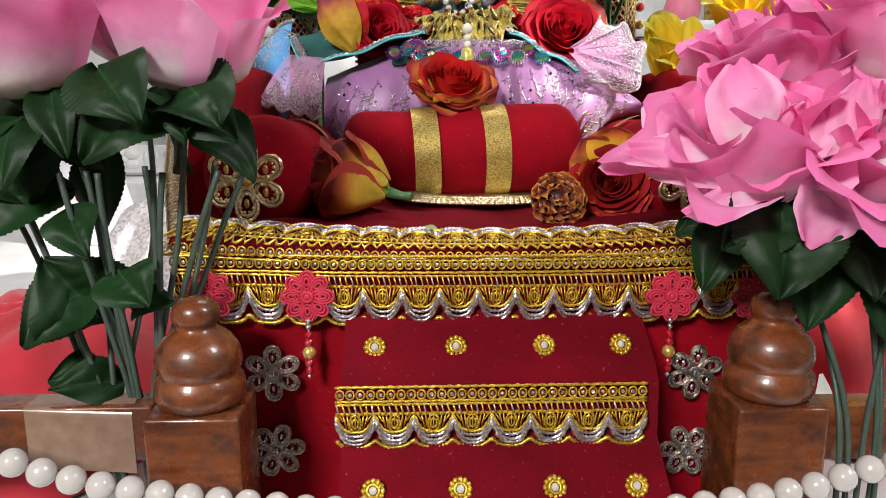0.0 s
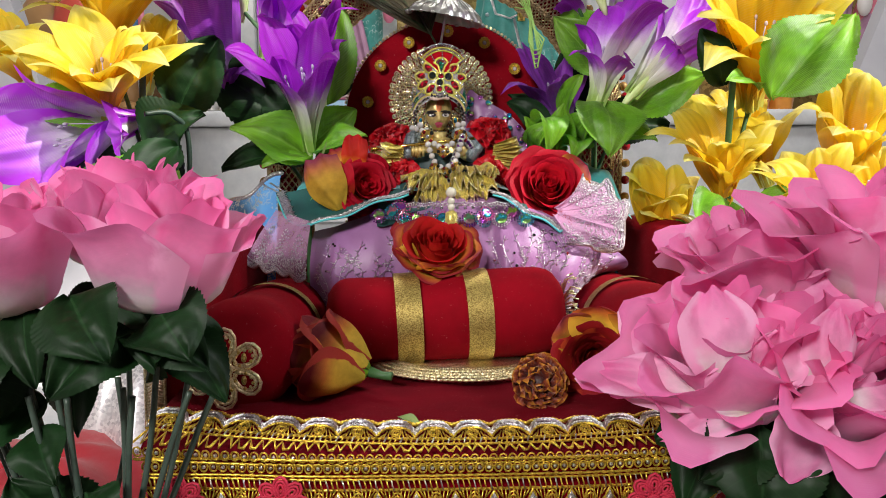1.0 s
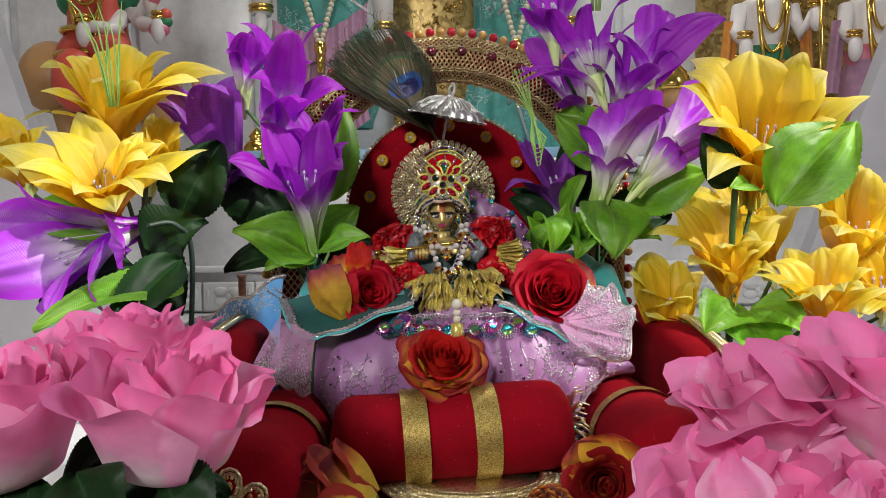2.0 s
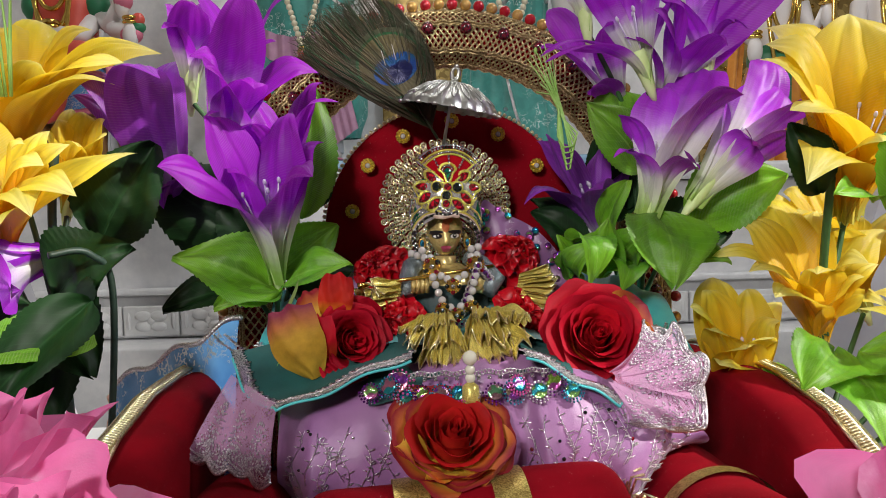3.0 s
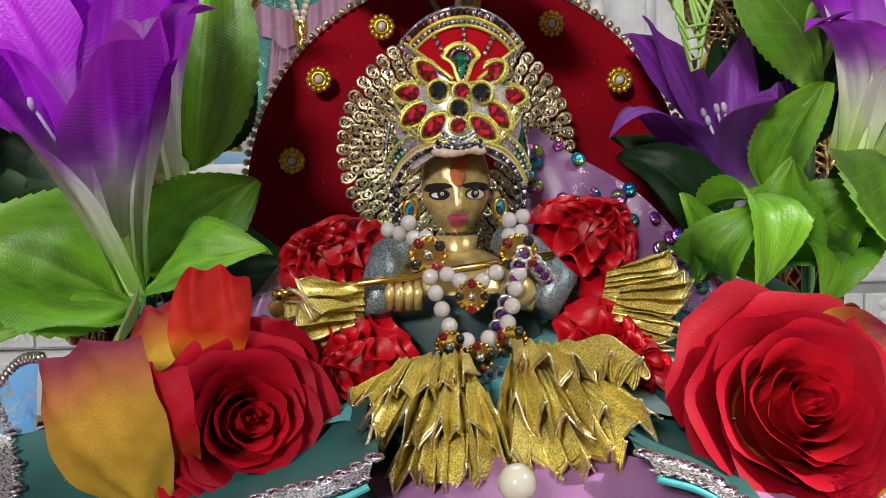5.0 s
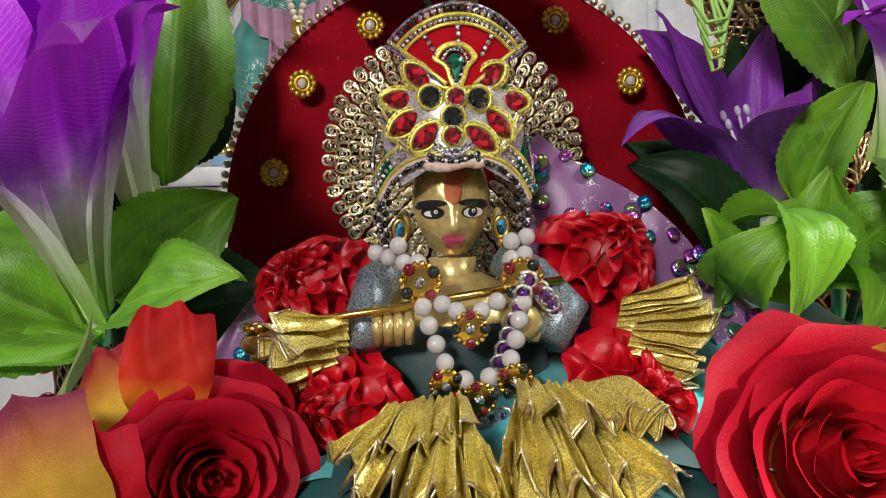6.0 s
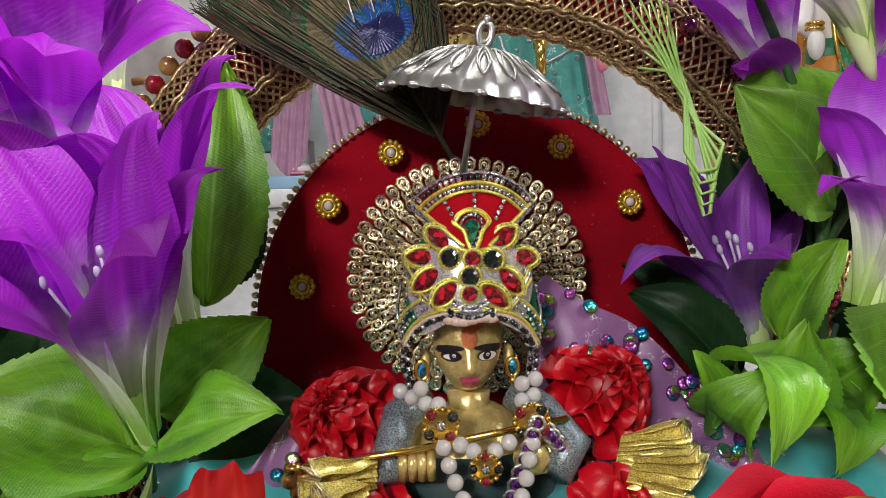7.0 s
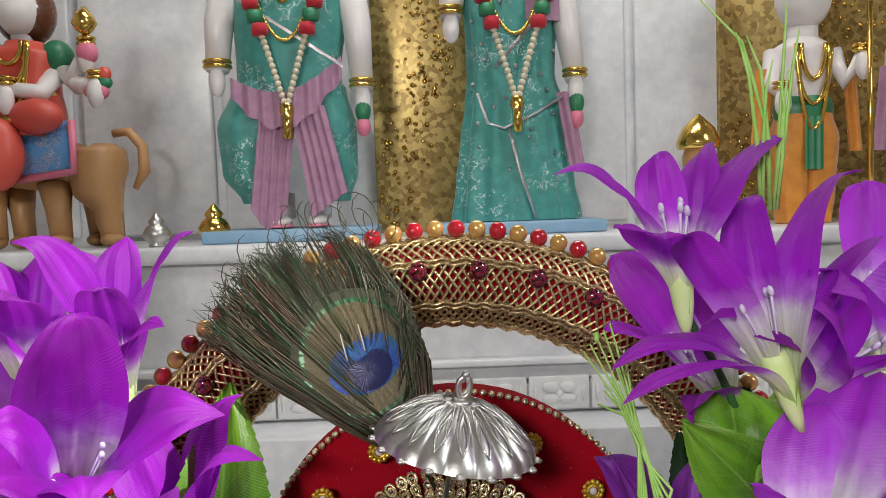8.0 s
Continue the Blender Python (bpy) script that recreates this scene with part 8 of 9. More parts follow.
loop = [(-0.0300, 0.274, 0.3950), (-0.0255, 0.271, 0.3935), (-0.0215, 0.269, 0.3935), (-0.0270, 0.271, 0.3985), (-0.0205, 0.262, 0.3815), (-0.0190, 0.2600, 0.3765), (-0.0172, 0.2585, 0.3715), (-0.0150, 0.2570, 0.3665), (-0.0098, 0.2550, 0.3620), (-0.0030, 0.2550, 0.3625), (0.0032, 0.2560, 0.3670), (0.0050, 0.2580, 0.3720), (0.0064, 0.2605, 0.3770), (0.0080, 0.2630, 0.3815), (0.0100, 0.272, 0.3945), (0.0058, 0.270, 0.3935), (0.0110, 0.274, 0.3995), (0.0062, 0.272, 0.3985), (-0.0150, 0.2625, 0.3820), (-0.0110, 0.2620, 0.3800), (-0.0040, 0.2620, 0.3798), (0.0005, 0.2625, 0.3822), (-0.0340, 0.279, 0.3960)]
for p in loop:
    part("pearl", pearl, None, neck, "", Matrix.Translation(p))
g = Geo()
g.box((-0.0052, -0.0014, -0.0052), (0.0052, 0.0014, 0.0052), 0.0010, 0)
g.ball((0, -0.0018, 0), 0.0019, 8, 6, (1, 0.6, 1), 1)
for k, (x, z) in enumerate(((-0.0036, 0.0036), (0.0036, 0.0036), (-0.0036, -0.0036), (0.0036, -0.0036))):
    g.ball((x, -0.0016, z), 0.0019, 8, 6, (1, 0.6, 1), 2 + k % 2 if k < 2 else 3 - k % 2)
for k in range(16):
    a = 6.28 * k / 16
    g.ball((0.0056 * math.cos(a), -0.0006, 0.0056 * math.sin(a)), 0.0011, 6, 5)
piece = g.mesh("jewelled_piece", [POLISHED_GOLD, CLEAR_GEM, RED_GEM, BLACK_GEM])
for x, y, z, s, a in ((-0.0210, 0.2640, 0.3885, 0.95, 8), (0.0080, 0.2645, 0.3885, 0.95, -5), (-0.0075, 0.2590, 0.3755, 0.8, 45), (-0.0150, 0.2540, 0.3610, 0.75, 10), (-0.0060, 0.2520, 0.3575, 0.75, 30), (0.0040, 0.2540, 0.3615, 0.8, -12)):
    part("jewelled_piece", piece, None, neck, "gold piece with red, clear and black stones", pose(x, y, z, 8, a, 0) @ Matrix.Scale(s, 4))

# garland of satin rosettes and gold tissue ruffles
garland = thing("ribbon_garland", at(0, 0, 0), "garland of red satin rosettes and gold tissue ruffles", "garland")


def rosette(p, r, seed, way):
    """One satin ribbon wound in a spiral, gathered along its inner edge and finely ruched along the outer."""
    rng = random.Random(seed)
    ph = [rng.uniform(0, 6.28) for _ in range(6)]
    turns, g = 6.2, Geo()

    def ribbon(u, v):
        a = 6.2832 * turns * u ** 0.72
        lean = 0.05 + 1.50 * u ** 0.9
        wob = math.sin(11.3 * a + ph[0] + 1.5 * math.sin(1.7 * a + ph[4])) + 0.6 * math.sin(5.1 * a + ph[1])
        rb = r * (0.05 + 0.52 * u)
        ln = r * (0.50 + 0.06 * math.sin(3 * a + ph[2])) * (1 - 0.10 * v * v)
        lean += 0.24 * wob * v * (0.6 + 0.6 * v)
        side = 0.05 * r * math.cos(10.1 * a + ph[3]) * v
        rr = rb + ln * v * math.sin(lean)
        z = r * 0.34 * (1 - u) + ln * v * math.cos(lean) - 0.25 * r * u - 0.10 * r * v ** 4
        return (rr * math.cos(a) - side * math.sin(a), rr * math.sin(a) + side * math.cos(a), z)

    g.grid(ribbon, 1900, 7)
    core = Geo().ball((0, 0, 0), r * 0.5, 12, 8)
    ob = part("rosette", g, RED_SATIN, garland, "red satin ribbon rosette", aim(p, way))
    part("padding", core, RED_SATIN, ob)


def ruffle(p, along, down, w, h, n, seed, fan=0.6, thick=0.3):
    """One strip of stiff tissue ribbon in rounded pleats along a gathered line; the pleats lean on one another and fan out."""
    rng = random.Random(seed)
    x, d = Vector(along).normalized(), Vector(down).normalized()
    o = d.cross(x).normalized()
    folds = []
    for k in range(2 * n + 1):
        t = k / (2 * n) - 0.5
        top = k % 2
        rise = h * thick * rng.uniform(0.55, 1.35) if top else h * thick * rng.uniform(-0.25, 0.25)
        folds.append((t * w * 0.72, rise, 2 * fan * t + rng.uniform(-0.12, 0.12), h * rng.uniform(0.78, 1.06) * (1 - 0.25 * abs(2 * t) ** 3), rng.uniform(-0.10, 0.10), rng.uniform(-0.12, 0.12)))

    def sheet(u, v):
        q = u * 2 * n
        k = min(2 * n - 1, int(q))
        f = q - k
        e = smooth01(f)
        a0, r, ang, ln, bow, lean = [folds[k][i] * (1 - e) + folds[k + 1][i] * e for i in range(6)]
        side = (u - 0.5) * w * 0.72 + 0.30 * (a0 - (u - 0.5) * w * 0.72)
        open_out = 0.25 + 0.75 * v ** 0.8
        sag = bow * h * math.sin(math.pi * v) + 0.02 * h * math.sin(9 * v + 5 * u * n)
        pos = x * (side * (0.8 + 0.35 * v) + math.sin(ang) * ln * v + lean * h * 0.5 * v * math.sin(math.pi * f)) + d * (math.cos(ang) * ln * v) + o * (r * open_out + sag - 0.10 * h * v * v)
        return tuple(Vector(p) + pos)

    g = Geo().grid(sheet, n * 20, 12)
    ob = part("ruffle", g, GOLD_TISSUE, garland, "pleated gold tissue ruffle")
    for v, r in ((1.0, 0.00042), (0.94, 0.00022)):
        e = Geo().tube([Vector(sheet(i / (n * 20), v)) + o * 0.0002 for i in range(n * 20 + 1)], r, 4)
        part("edge", e, PALE_GOLD, ob, "glittering edge thread")


rosette((-0.0560, 0.286, 0.386), 0.0215, 1, (-0.3, -0.75, 0.5))
rosette((0.0375, 0.290, 0.3915), 0.0235, 2, (0.3, -0.7, 0.6))
rosette((-0.0485, 0.256, 0.3530), 0.0240, 3, (-0.2, -0.85, 0.4))
rosette((0.0365, 0.258, 0.3530), 0.0240, 4, (0.2, -0.85, 0.4))
ruffle((-0.042, 0.264, 0.3690), (0.10, -0.35, 1), (-1, -0.34, -0.22), 0.040, 0.026, 10, 5, 0.16, 0.28)
ruffle((-0.045, 0.257, 0.3650), (0.25, -0.45, 1), (-0.9, -0.50, -0.24), 0.036, 0.023, 9, 15, 0.18, 0.30)
ruffle((0.036, 0.270, 0.3700), (-0.10, 0.35, -1), (1, -0.34, -0.06), 0.042, 0.023, 12, 6, 0.18, 0.28)
ruffle((0.037, 0.261, 0.3680), (-0.20, 0.40, -1), (1, -0.50, -0.16), 0.036, 0.022, 10, 16, 0.16, 0.30)
ruffle((-0.021, 0.246, 0.3590), (1, 0.20, 0.08), (-0.24, -0.88, -0.18), 0.036, 0.026, 11, 7, 0.14, 0.24)
ruffle((0.014, 0.247, 0.3610), (1, -0.20, -0.08), (0.26, -0.88, -0.12), 0.038, 0.028, 11, 8, 0.16, 0.26)
ruffle((-0.019, 0.238, 0.3555), (1, 0.10, 0.04), (-0.18, -0.86, -0.36), 0.036, 0.031, 11, 9, 0.16, 0.26)
ruffle((0.012, 0.239, 0.3570), (1, -0.12, -0.04), (0.20, -0.86, -0.34), 0.038, 0.032, 11, 19, 0.20, 0.26)
ruffle((-0.015, 0.228, 0.3510), (1, 0.06, 0.0), (-0.08, -0.80, -0.60), 0.034, 0.029, 11, 29, 0.12, 0.26)
ruffle((0.008, 0.229, 0.3520), (1, -0.06, 0.0), (0.10, -0.80, -0.58), 0.036, 0.030, 11, 39, 0.14, 0.26)
g = Geo()
for z, r, m in ((0, 0.0043, 0), (-0.0068, 0.0030, 0), (-0.0115, 0.0030, 0)):
    g.ball((0, 0, z), r, 14, 10, (1, 1, 1), m)
g.lathe([(0.0020, 0.0), (0.0046, -0.002), (0.0056, -0.009), (0.0050, -0.012)], 14, 1, Matrix.Translation((0, 0, -0.0140)))
part("pearl_drop", g, [IVORY_PEARL, GOLD_TISSUE], garland, "drop of three ivory pearls", pose(-0.004, 0.1835, 0.3440))
for dx, dz in ((-0.003, 0), (0.002, 0.001), (-0.0005, -0.004)):
    part("gold_bead", Geo().ball((0, 0, 0), 0.0030, 10, 8), GOLD_BEAD, garland, "small gold bead", pose(-0.0665 + dx, 0.264, 0.3725 + dz))

# silver parasol hung over the figure
para = thing("silver_parasol", at(0.0002, 0.3160, 0.5138, 3, 10.8, 0), "small fluted silver parasol above the figure", "parasol")
FLUTES = 18


def dome(u, v):
    a = 6.2832 * u
    rib = abs(math.sin(a * FLUTES / 2))
    r = 0.0352 * v * (1 + 0.03 * (rib - 0.6) * v ** 3)
    z = -0.0158 * v ** 1.9 + 0.0026 * rib ** 0.8 * math.sin(math.pi * min(1, v * 0.95)) - (0.0022 if v > 0.97 else 0)
    return (r * math.cos(a), r * math.sin(a), z)


part("canopy", Geo().grid(dome, FLUTES * 12, 20, 0, True), SILVER, para, "fluted silver canopy")
g = Geo()
for k in range(FLUTES):
    for grow, r in ((1.0, 0.00055), (0.62, 0.0004)):
        loop = [(1, j / 8) for j in range(9)] + [(-1, 1 - j / 8) for j in range(1, 8)]
        g.tube([Vector(dome((k + 0.5 + side * grow * 0.34 * math.sin(math.pi * t) * (0.6 + 0.6 * t)) / FLUTES, 0.90 - grow * 0.66 * (1 - t))) + Vector((0, 0, 0.0007)) for side, t in loop], r, 4, True)
    g.ball(Vector(dome((k + 0.5) / FLUTES, 1.0)), 0.0024, 7, 5, (1, 1, 0.5))
part("ribs", g, SILVER, para, "raised loops on each flute")
g = Geo().ball((0, 0, 0.001), 0.0045, 12, 8, (1, 1, 0.5)).ring((0, 0, 0.0075), 0.0046, 0.0012, 14, 6, 0, "y", 0.6).ring((0, 0, 0.0085), 0.0040, 0.0010, 14, 6, 0, "y", 0.5).ball((0, 0, 0.013), 0.0018, 8, 6)
g.tube([(0, 0, 0.002), (0, 0.001, -0.045)], 0.0012, 8)
part("finial", g, SILVER, para, "hook and shaft")

# peacock feather behind the crown
fe = thing("peacock_feather", at(-0.012, 0.322, 0.476), "peacock feather with a blue and green eye tucked behind the crown", "feather")
root = Vector((0, 0, 0))
tip = Vector((-0.058, 0.036, 0.104))
ax = tip.normalized()
sd = ax.cross(Vector((0, -1, 0.25))).normalized()
nr = sd.cross(ax).normalized()
if nr.y > 0:
    sd, nr = -sd, -nr
part("shaft", Geo().tube([root, tip * 0.3 + nr * 0.002, tip * 0.62], [0.0011, 0.0009, 0.0005], 6), FEATHER_TAN, fe, "pale shaft")
ec = tip * 0.50


def disc(cx, cy, rx, ry, lift, name, mat, dent=0.0):
    """One zone of the eye: an oval vane, with a notch towards the tip where dent is given."""
    def fn(u, v):
        a = 6.2832 * u
        k = v * (1 - dent * max(0, math.cos(a)) ** 6) * (1 + 0.015 * math.sin(a * 61))
        p = ec + ax * (cx + ry * k * math.cos(a)) + sd * (cy + rx * k * math.sin(a)) + nr * (lift + 0.0010 * (1 - v * v) + 0.00025 * math.sin(a * 45))
        return tuple(p)
    part(name, Geo().grid(fn, 120, 5, 0, True), mat, fe)


disc(0.005, -0.001, 0.0300, 0.0310, 0.0030, "bronze_vane", FEATHER_TAN)
disc(0.004, -0.001, 0.0262, 0.0275, 0.0038, "green_ring", FEATHER_GREEN)
disc(0.0035, -0.001, 0.0242, 0.0256, 0.0044, "copper_ring", plain("feather_copper", (0.095, 0.072, 0.028), (0.050, 0.042, 0.015), 0.45, 0.25, 900, 0.6))
disc(-0.0005, 0, 0.0172, 0.0128, 0.0052, "blue_eye", FEATHER_BLUE, 0.1)
disc(-0.0035, 0, 0.0114, 0.0092, 0.0060, "navy_pupil", FEATHER_NAVY, 0.35)
g = Geo()
rng = random.Random(21)
for k in range(1500):
    # each barb leaves the shaft, bows outwards and follows the rim of the vane
    th = rng.uniform(-1, 1)
    th = math.copysign(abs(th) ** 0.75, th)
    far = (0.062 + 0.012 * th if th > 0 else 0.026 + 0.036 * math.cos(1.5 * th) ** 3) * rng.uniform(0.66, 1.06)
    ang = th * radians(56 if th > 0 else 100)
    a0 = -0.050 * min(1.0, abs(th) + 0.04) + rng.uniform(-0.004, 0.004)
    b = ec + ax * a0
    e = Vector((far * math.cos(ang) * 1.0 + 0.004, -far * math.sin(ang) * 0.92))
    c1 = Vector((a0 + 0.30 * (e.x - a0), e.y * (0.36 if th > 0 else 0.62)))
    c2 = Vector((a0 + 0.74 * (e.x - a0), e.y * (0.80 if th > 0 else 1.06)))
    lift = rng.uniform(0.0062, 0.0085) if rng.random() < 0.035 else rng.uniform(-0.003, 0.0022)
    at2 = lambda q, l: ec + ax * q.x + sd * q.y + nr * l
    wisp = at2(e + Vector((rng.uniform(0.0, 0.007), rng.uniform(-0.006, 0.006))), lift + rng.uniform(-0.003, 0.003))
    g.tube([b, at2(c1, lift), at2(c2, lift), at2(e, lift * 0.6), wisp], [0.00030, 0.00036, 0.00034, 0.00028, 0.00012], 3, False, rng.choice((0, 0, 0, 0, 1, 2)))
for k in range(26):
    # stray curls over the upper rim
    th = rng.uniform(-0.9, 0.9)
    q = ec + ax * 0.062 * math.cos(th) - sd * 0.058 * math.sin(th)
    r, dd = rng.uniform(0.003, 0.007), rng.choice((-1, 1))
    g.tube([q + ax * r * 1.6 * (1 - math.cos(0.55 * j)) - sd * (dd * r * math.sin(0.55 * j)) + nr * 0.001 * j for j in range(7)], [0.0003] * 6 + [0.0001], 3, False, 0)
# Two pearl-coloured strokes stand in for glints on the eye.
for q in (-0.006, 0.003):
    g.tube([ec + ax * 0.004 + sd * q + nr * 0.008, ec + ax * 0.016 + sd * (q + 0.003) + nr * 0.009], [0.0005, 0.0003], 4, False, 3)
tagged(part("barb_fringe", g, [FEATHER_DARK, FEATHER_GREEN, FEATHER_TAN, PEARL], fe, "dark loose barbs with two pale painted glints"), "", "", "", "stuff")

# ---- wooden rail in front ----
def post(x):
    t = thing("newel_post", at(x, -0.050, 0.030), "varnished brown wooden newel post with a turned knob", "post", "rail posts")
    part("block", Geo().box((-0.0232, -0.0215, 0), (0.0232, 0.0215, 0.113), 0.0022), WOOD, t)
    prof = [(0.001, 0.113), (0.0190, 0.113), (0.0220, 0.1160), (0.0228, 0.1210), (0.0220, 0.1260), (0.0198, 0.1285), (0.0192, 0.1300), (0.0210, 0.1320), (0.0217, 0.1360), (0.0205, 0.1420), (0.0175, 0.1470), (0.0128, 0.1510), (0.0100, 0.1530), (0.0098, 0.1545), (0.0112, 0.1560), (0.0120, 0.1600), (0.0112, 0.1640), (0.0070, 0.1675), (0.001, 0.1685)]
    part("turned_knob", Geo().lathe(prof, 40), WOOD, t, "turned knob")
    return t


post(-0.1555)
post(0.1385)
for x0, x1, z in ((-0.62, -0.1810, 0.1405), (0.1640, 0.62, 0.1335)):
    r = thing("rail", at(x0, -0.040, z - 0.030), "varnished brown wooden rail", "rail", "wooden rails")
    part("bar", Geo().box((0, -0.010, 0), (x1 - x0, 0.010, 0.030), 0.0015), WOOD, r)
    for k in range(2):
        x = 0.08 + 0.16 * k
        part("foot", Geo().box((x, -0.008, -(z - 0.060)), (x + 0.02, 0.008, 0.0), 0.0015), WOOD, r)
    if x0 < 0:
        part("tape", Geo().grid(lambda u, v: (0.375 + 0.054 * u, -0.0106 if v > 0.25 else -0.0106 + 0.018 * (1 - v / 0.25), 0.0306 if v < 0.25 else 0.0306 - 0.033 * (v - 0.25) / 0.75 - 0.004 * u), 10, 12), TAPE, r, "cloudy clear tape")

# pearl strings hung along the rail
for sx, pts in ((-1, ((-0.30, 0.150), (-0.26, 0.138), (-0.238, 0.1305), (-0.221, 0.1235), (-0.199, 0.117), (-0.173, 0.112), (-0.14, 0.107), (-0.10, 0.102), (-0.06, 0.099))), (1, ((0.27, 0.140), (0.22, 0.128), (0.178, 0.1175), (0.152, 0.109), (0.128, 0.104), (0.10, 0.100), (0.07, 0.097)))):
    line = [Vector((x, -0.0850, z)) for x, z in pts]
    t = thing("pearl_string", at(0, 0, 0), "string of large white pearls hung along the rail", "bead string", "pearl strings")
    big = Geo().ball((0, 0, 0), 0.0068, 18, 12).mesh("pearl", PEARL)
    run, step, n = 0.0, 0.0138, 0
    for a, b in zip(line, line[1:]):
        d = (b - a).length
        while run <= d:
            part("pearl", big, None, t, "", Matrix.Translation(a.lerp(b, run / d)))
            run += step
        run -= d
    part("thread", Geo().tube(line, 0.0006, 4), WHITE_PAINT, t)

# red cloth heaps and white sequin cloth beside the throne
def heap_cloth(name, m, sx, sy, h, mat, label, seed):
    rng = random.Random(seed)
    a, b = rng.uniform(0, 6), rng.uniform(0, 6)

    def fn(u, v):
        p, q = 6.2832 * u, v
        r = 1 + 0.05 * math.sin(5 * p + a) + 0.03 * math.sin(9 * p + b)
        return (sx * r * math.cos(p) * min(1, q * 1.05), sy * r * math.sin(p) * min(1, q * 1.05), h * (1 - q ** 3.2) + 0.004 * math.sin(7 * p + 9 * q))
    return solo(name, Geo().grid(fn, 48, 16, 0, True), mat, m, label, "cloth")


heap_cloth("red_cloth", at(-0.355, 0.20, 0.031), 0.14, 0.17, 0.095, RED_CLOTH, "red cotton cloth heaped on the platform", 1)
heap_cloth("red_cloth", at(0.300, 0.20, 0.031), 0.075, 0.12, 0.115, RED_CLOTH, "red cotton cloth heaped on the platform", 2)
heap_cloth("white_sequin_cloth", at(-0.300, 0.36, 0.031), 0.085, 0.10, 0.155, WHITE_SEQUIN, "white cloth covered in sequins", 3)
heap_cloth("white_sequin_cloth", at(0.310, 0.36, 0.031), 0.085, 0.08, 0.135, WHITE_SEQUIN, "white cloth covered in sequins", 4)
g = Geo().lathe([(0.001, 0), (0.026, 0), (0.032, 0.012), (0.035, 0.045), (0.031, 0.075), (0.026, 0.086), (0.029, 0.094), (0.030, 0.098), (0.026, 0.098), (0.023, 0.086), (0.001, 0.080)], 32)
solo("peach_pot", g, PEACH, at(-0.285, 0.47, 0.031 + 0.13), "glazed peach coloured pot", "pot")
g = Geo().lathe([(0.001, 0), (0.040, 0), (0.040, 0.128), (0.001, 0.128)], 24)
solo("pot_stand", g, MARBLE, at(-0.285, 0.47, 0.031), "round white stone pot stand", "stand")
g = Geo()
petal(g, 0.045, 0.022, Matrix.Identity(4), 0, 40, 1.2, 0.4, 1.0, 0.5, 0.2)
solo("faded_leaf", g, plain("faded_white", (0.62, 0.64, 0.60), (0.5, 0.52, 0.48), 0.5), at(0.193, -0.005, 0.135, 160, 0, 30), "faded whitish cloth leaf hanging by the rail", "leaf")

# ---- shrine figures on the plinth: plain shapes ----
def loft(g, rows, m, n=40, folds=0, amp=0.0):
    """A closed body through rings (x, y, z, half width, half depth), with folds that fade upwards."""
    k = len(rows) - 1

    def fn(u, v):
        q = v * k
        i = min(k - 1, int(q))
        f = smooth01(q - i)
        x, y, z, a, b = [p + (r - p) * f for p, r in zip(rows[i], rows[i + 1])]
        w = 1 + amp * math.cos(folds * 6.2832 * u + 2 * v) * (1 - 0.7 * v)
        return (x + a * w * math.cos(6.2832 * u), y + b * w * math.sin(6.2832 * u), rows[i][2] + (rows[i + 1][2] - rows[i][2]) * (q - i))

    g.grid(fn, n, 5 * k, m, True)


def limb(g, pts, radii, m, bangle=4):
    g.tube(pts, radii, 14, False, m)
    e = Vector(pts[-1])
    g.ball(e + Vector((0, -0.01, -0.03)), 0.032, 12, 8, (0.75, 0.6, 1.35), m)
    for q in (0.012, 0.026):
        g.ring(tuple(e + Vector((0, 0, q))), radii[-1] * 1.12, 0.006, 16, 6, bangle, "z")


def figure_top(g, x, y, z):
    """Neck, head and cap, plain."""
    g.lathe([(0.042, 0.0), (0.042, 0.07)], 16, 0, Matrix.Translation((x, y, z)))
    g.ball((x, y - 0.005, z + 0.15), 0.09, 18, 14, (0.85, 0.9, 1.12), 0)
    g.lathe([(0.085, 0.0), (0.09, 0.04), (0.06, 0.10), (0.02, 0.15)], 20, 4, Matrix.Translation((x, y, z + 0.20)))


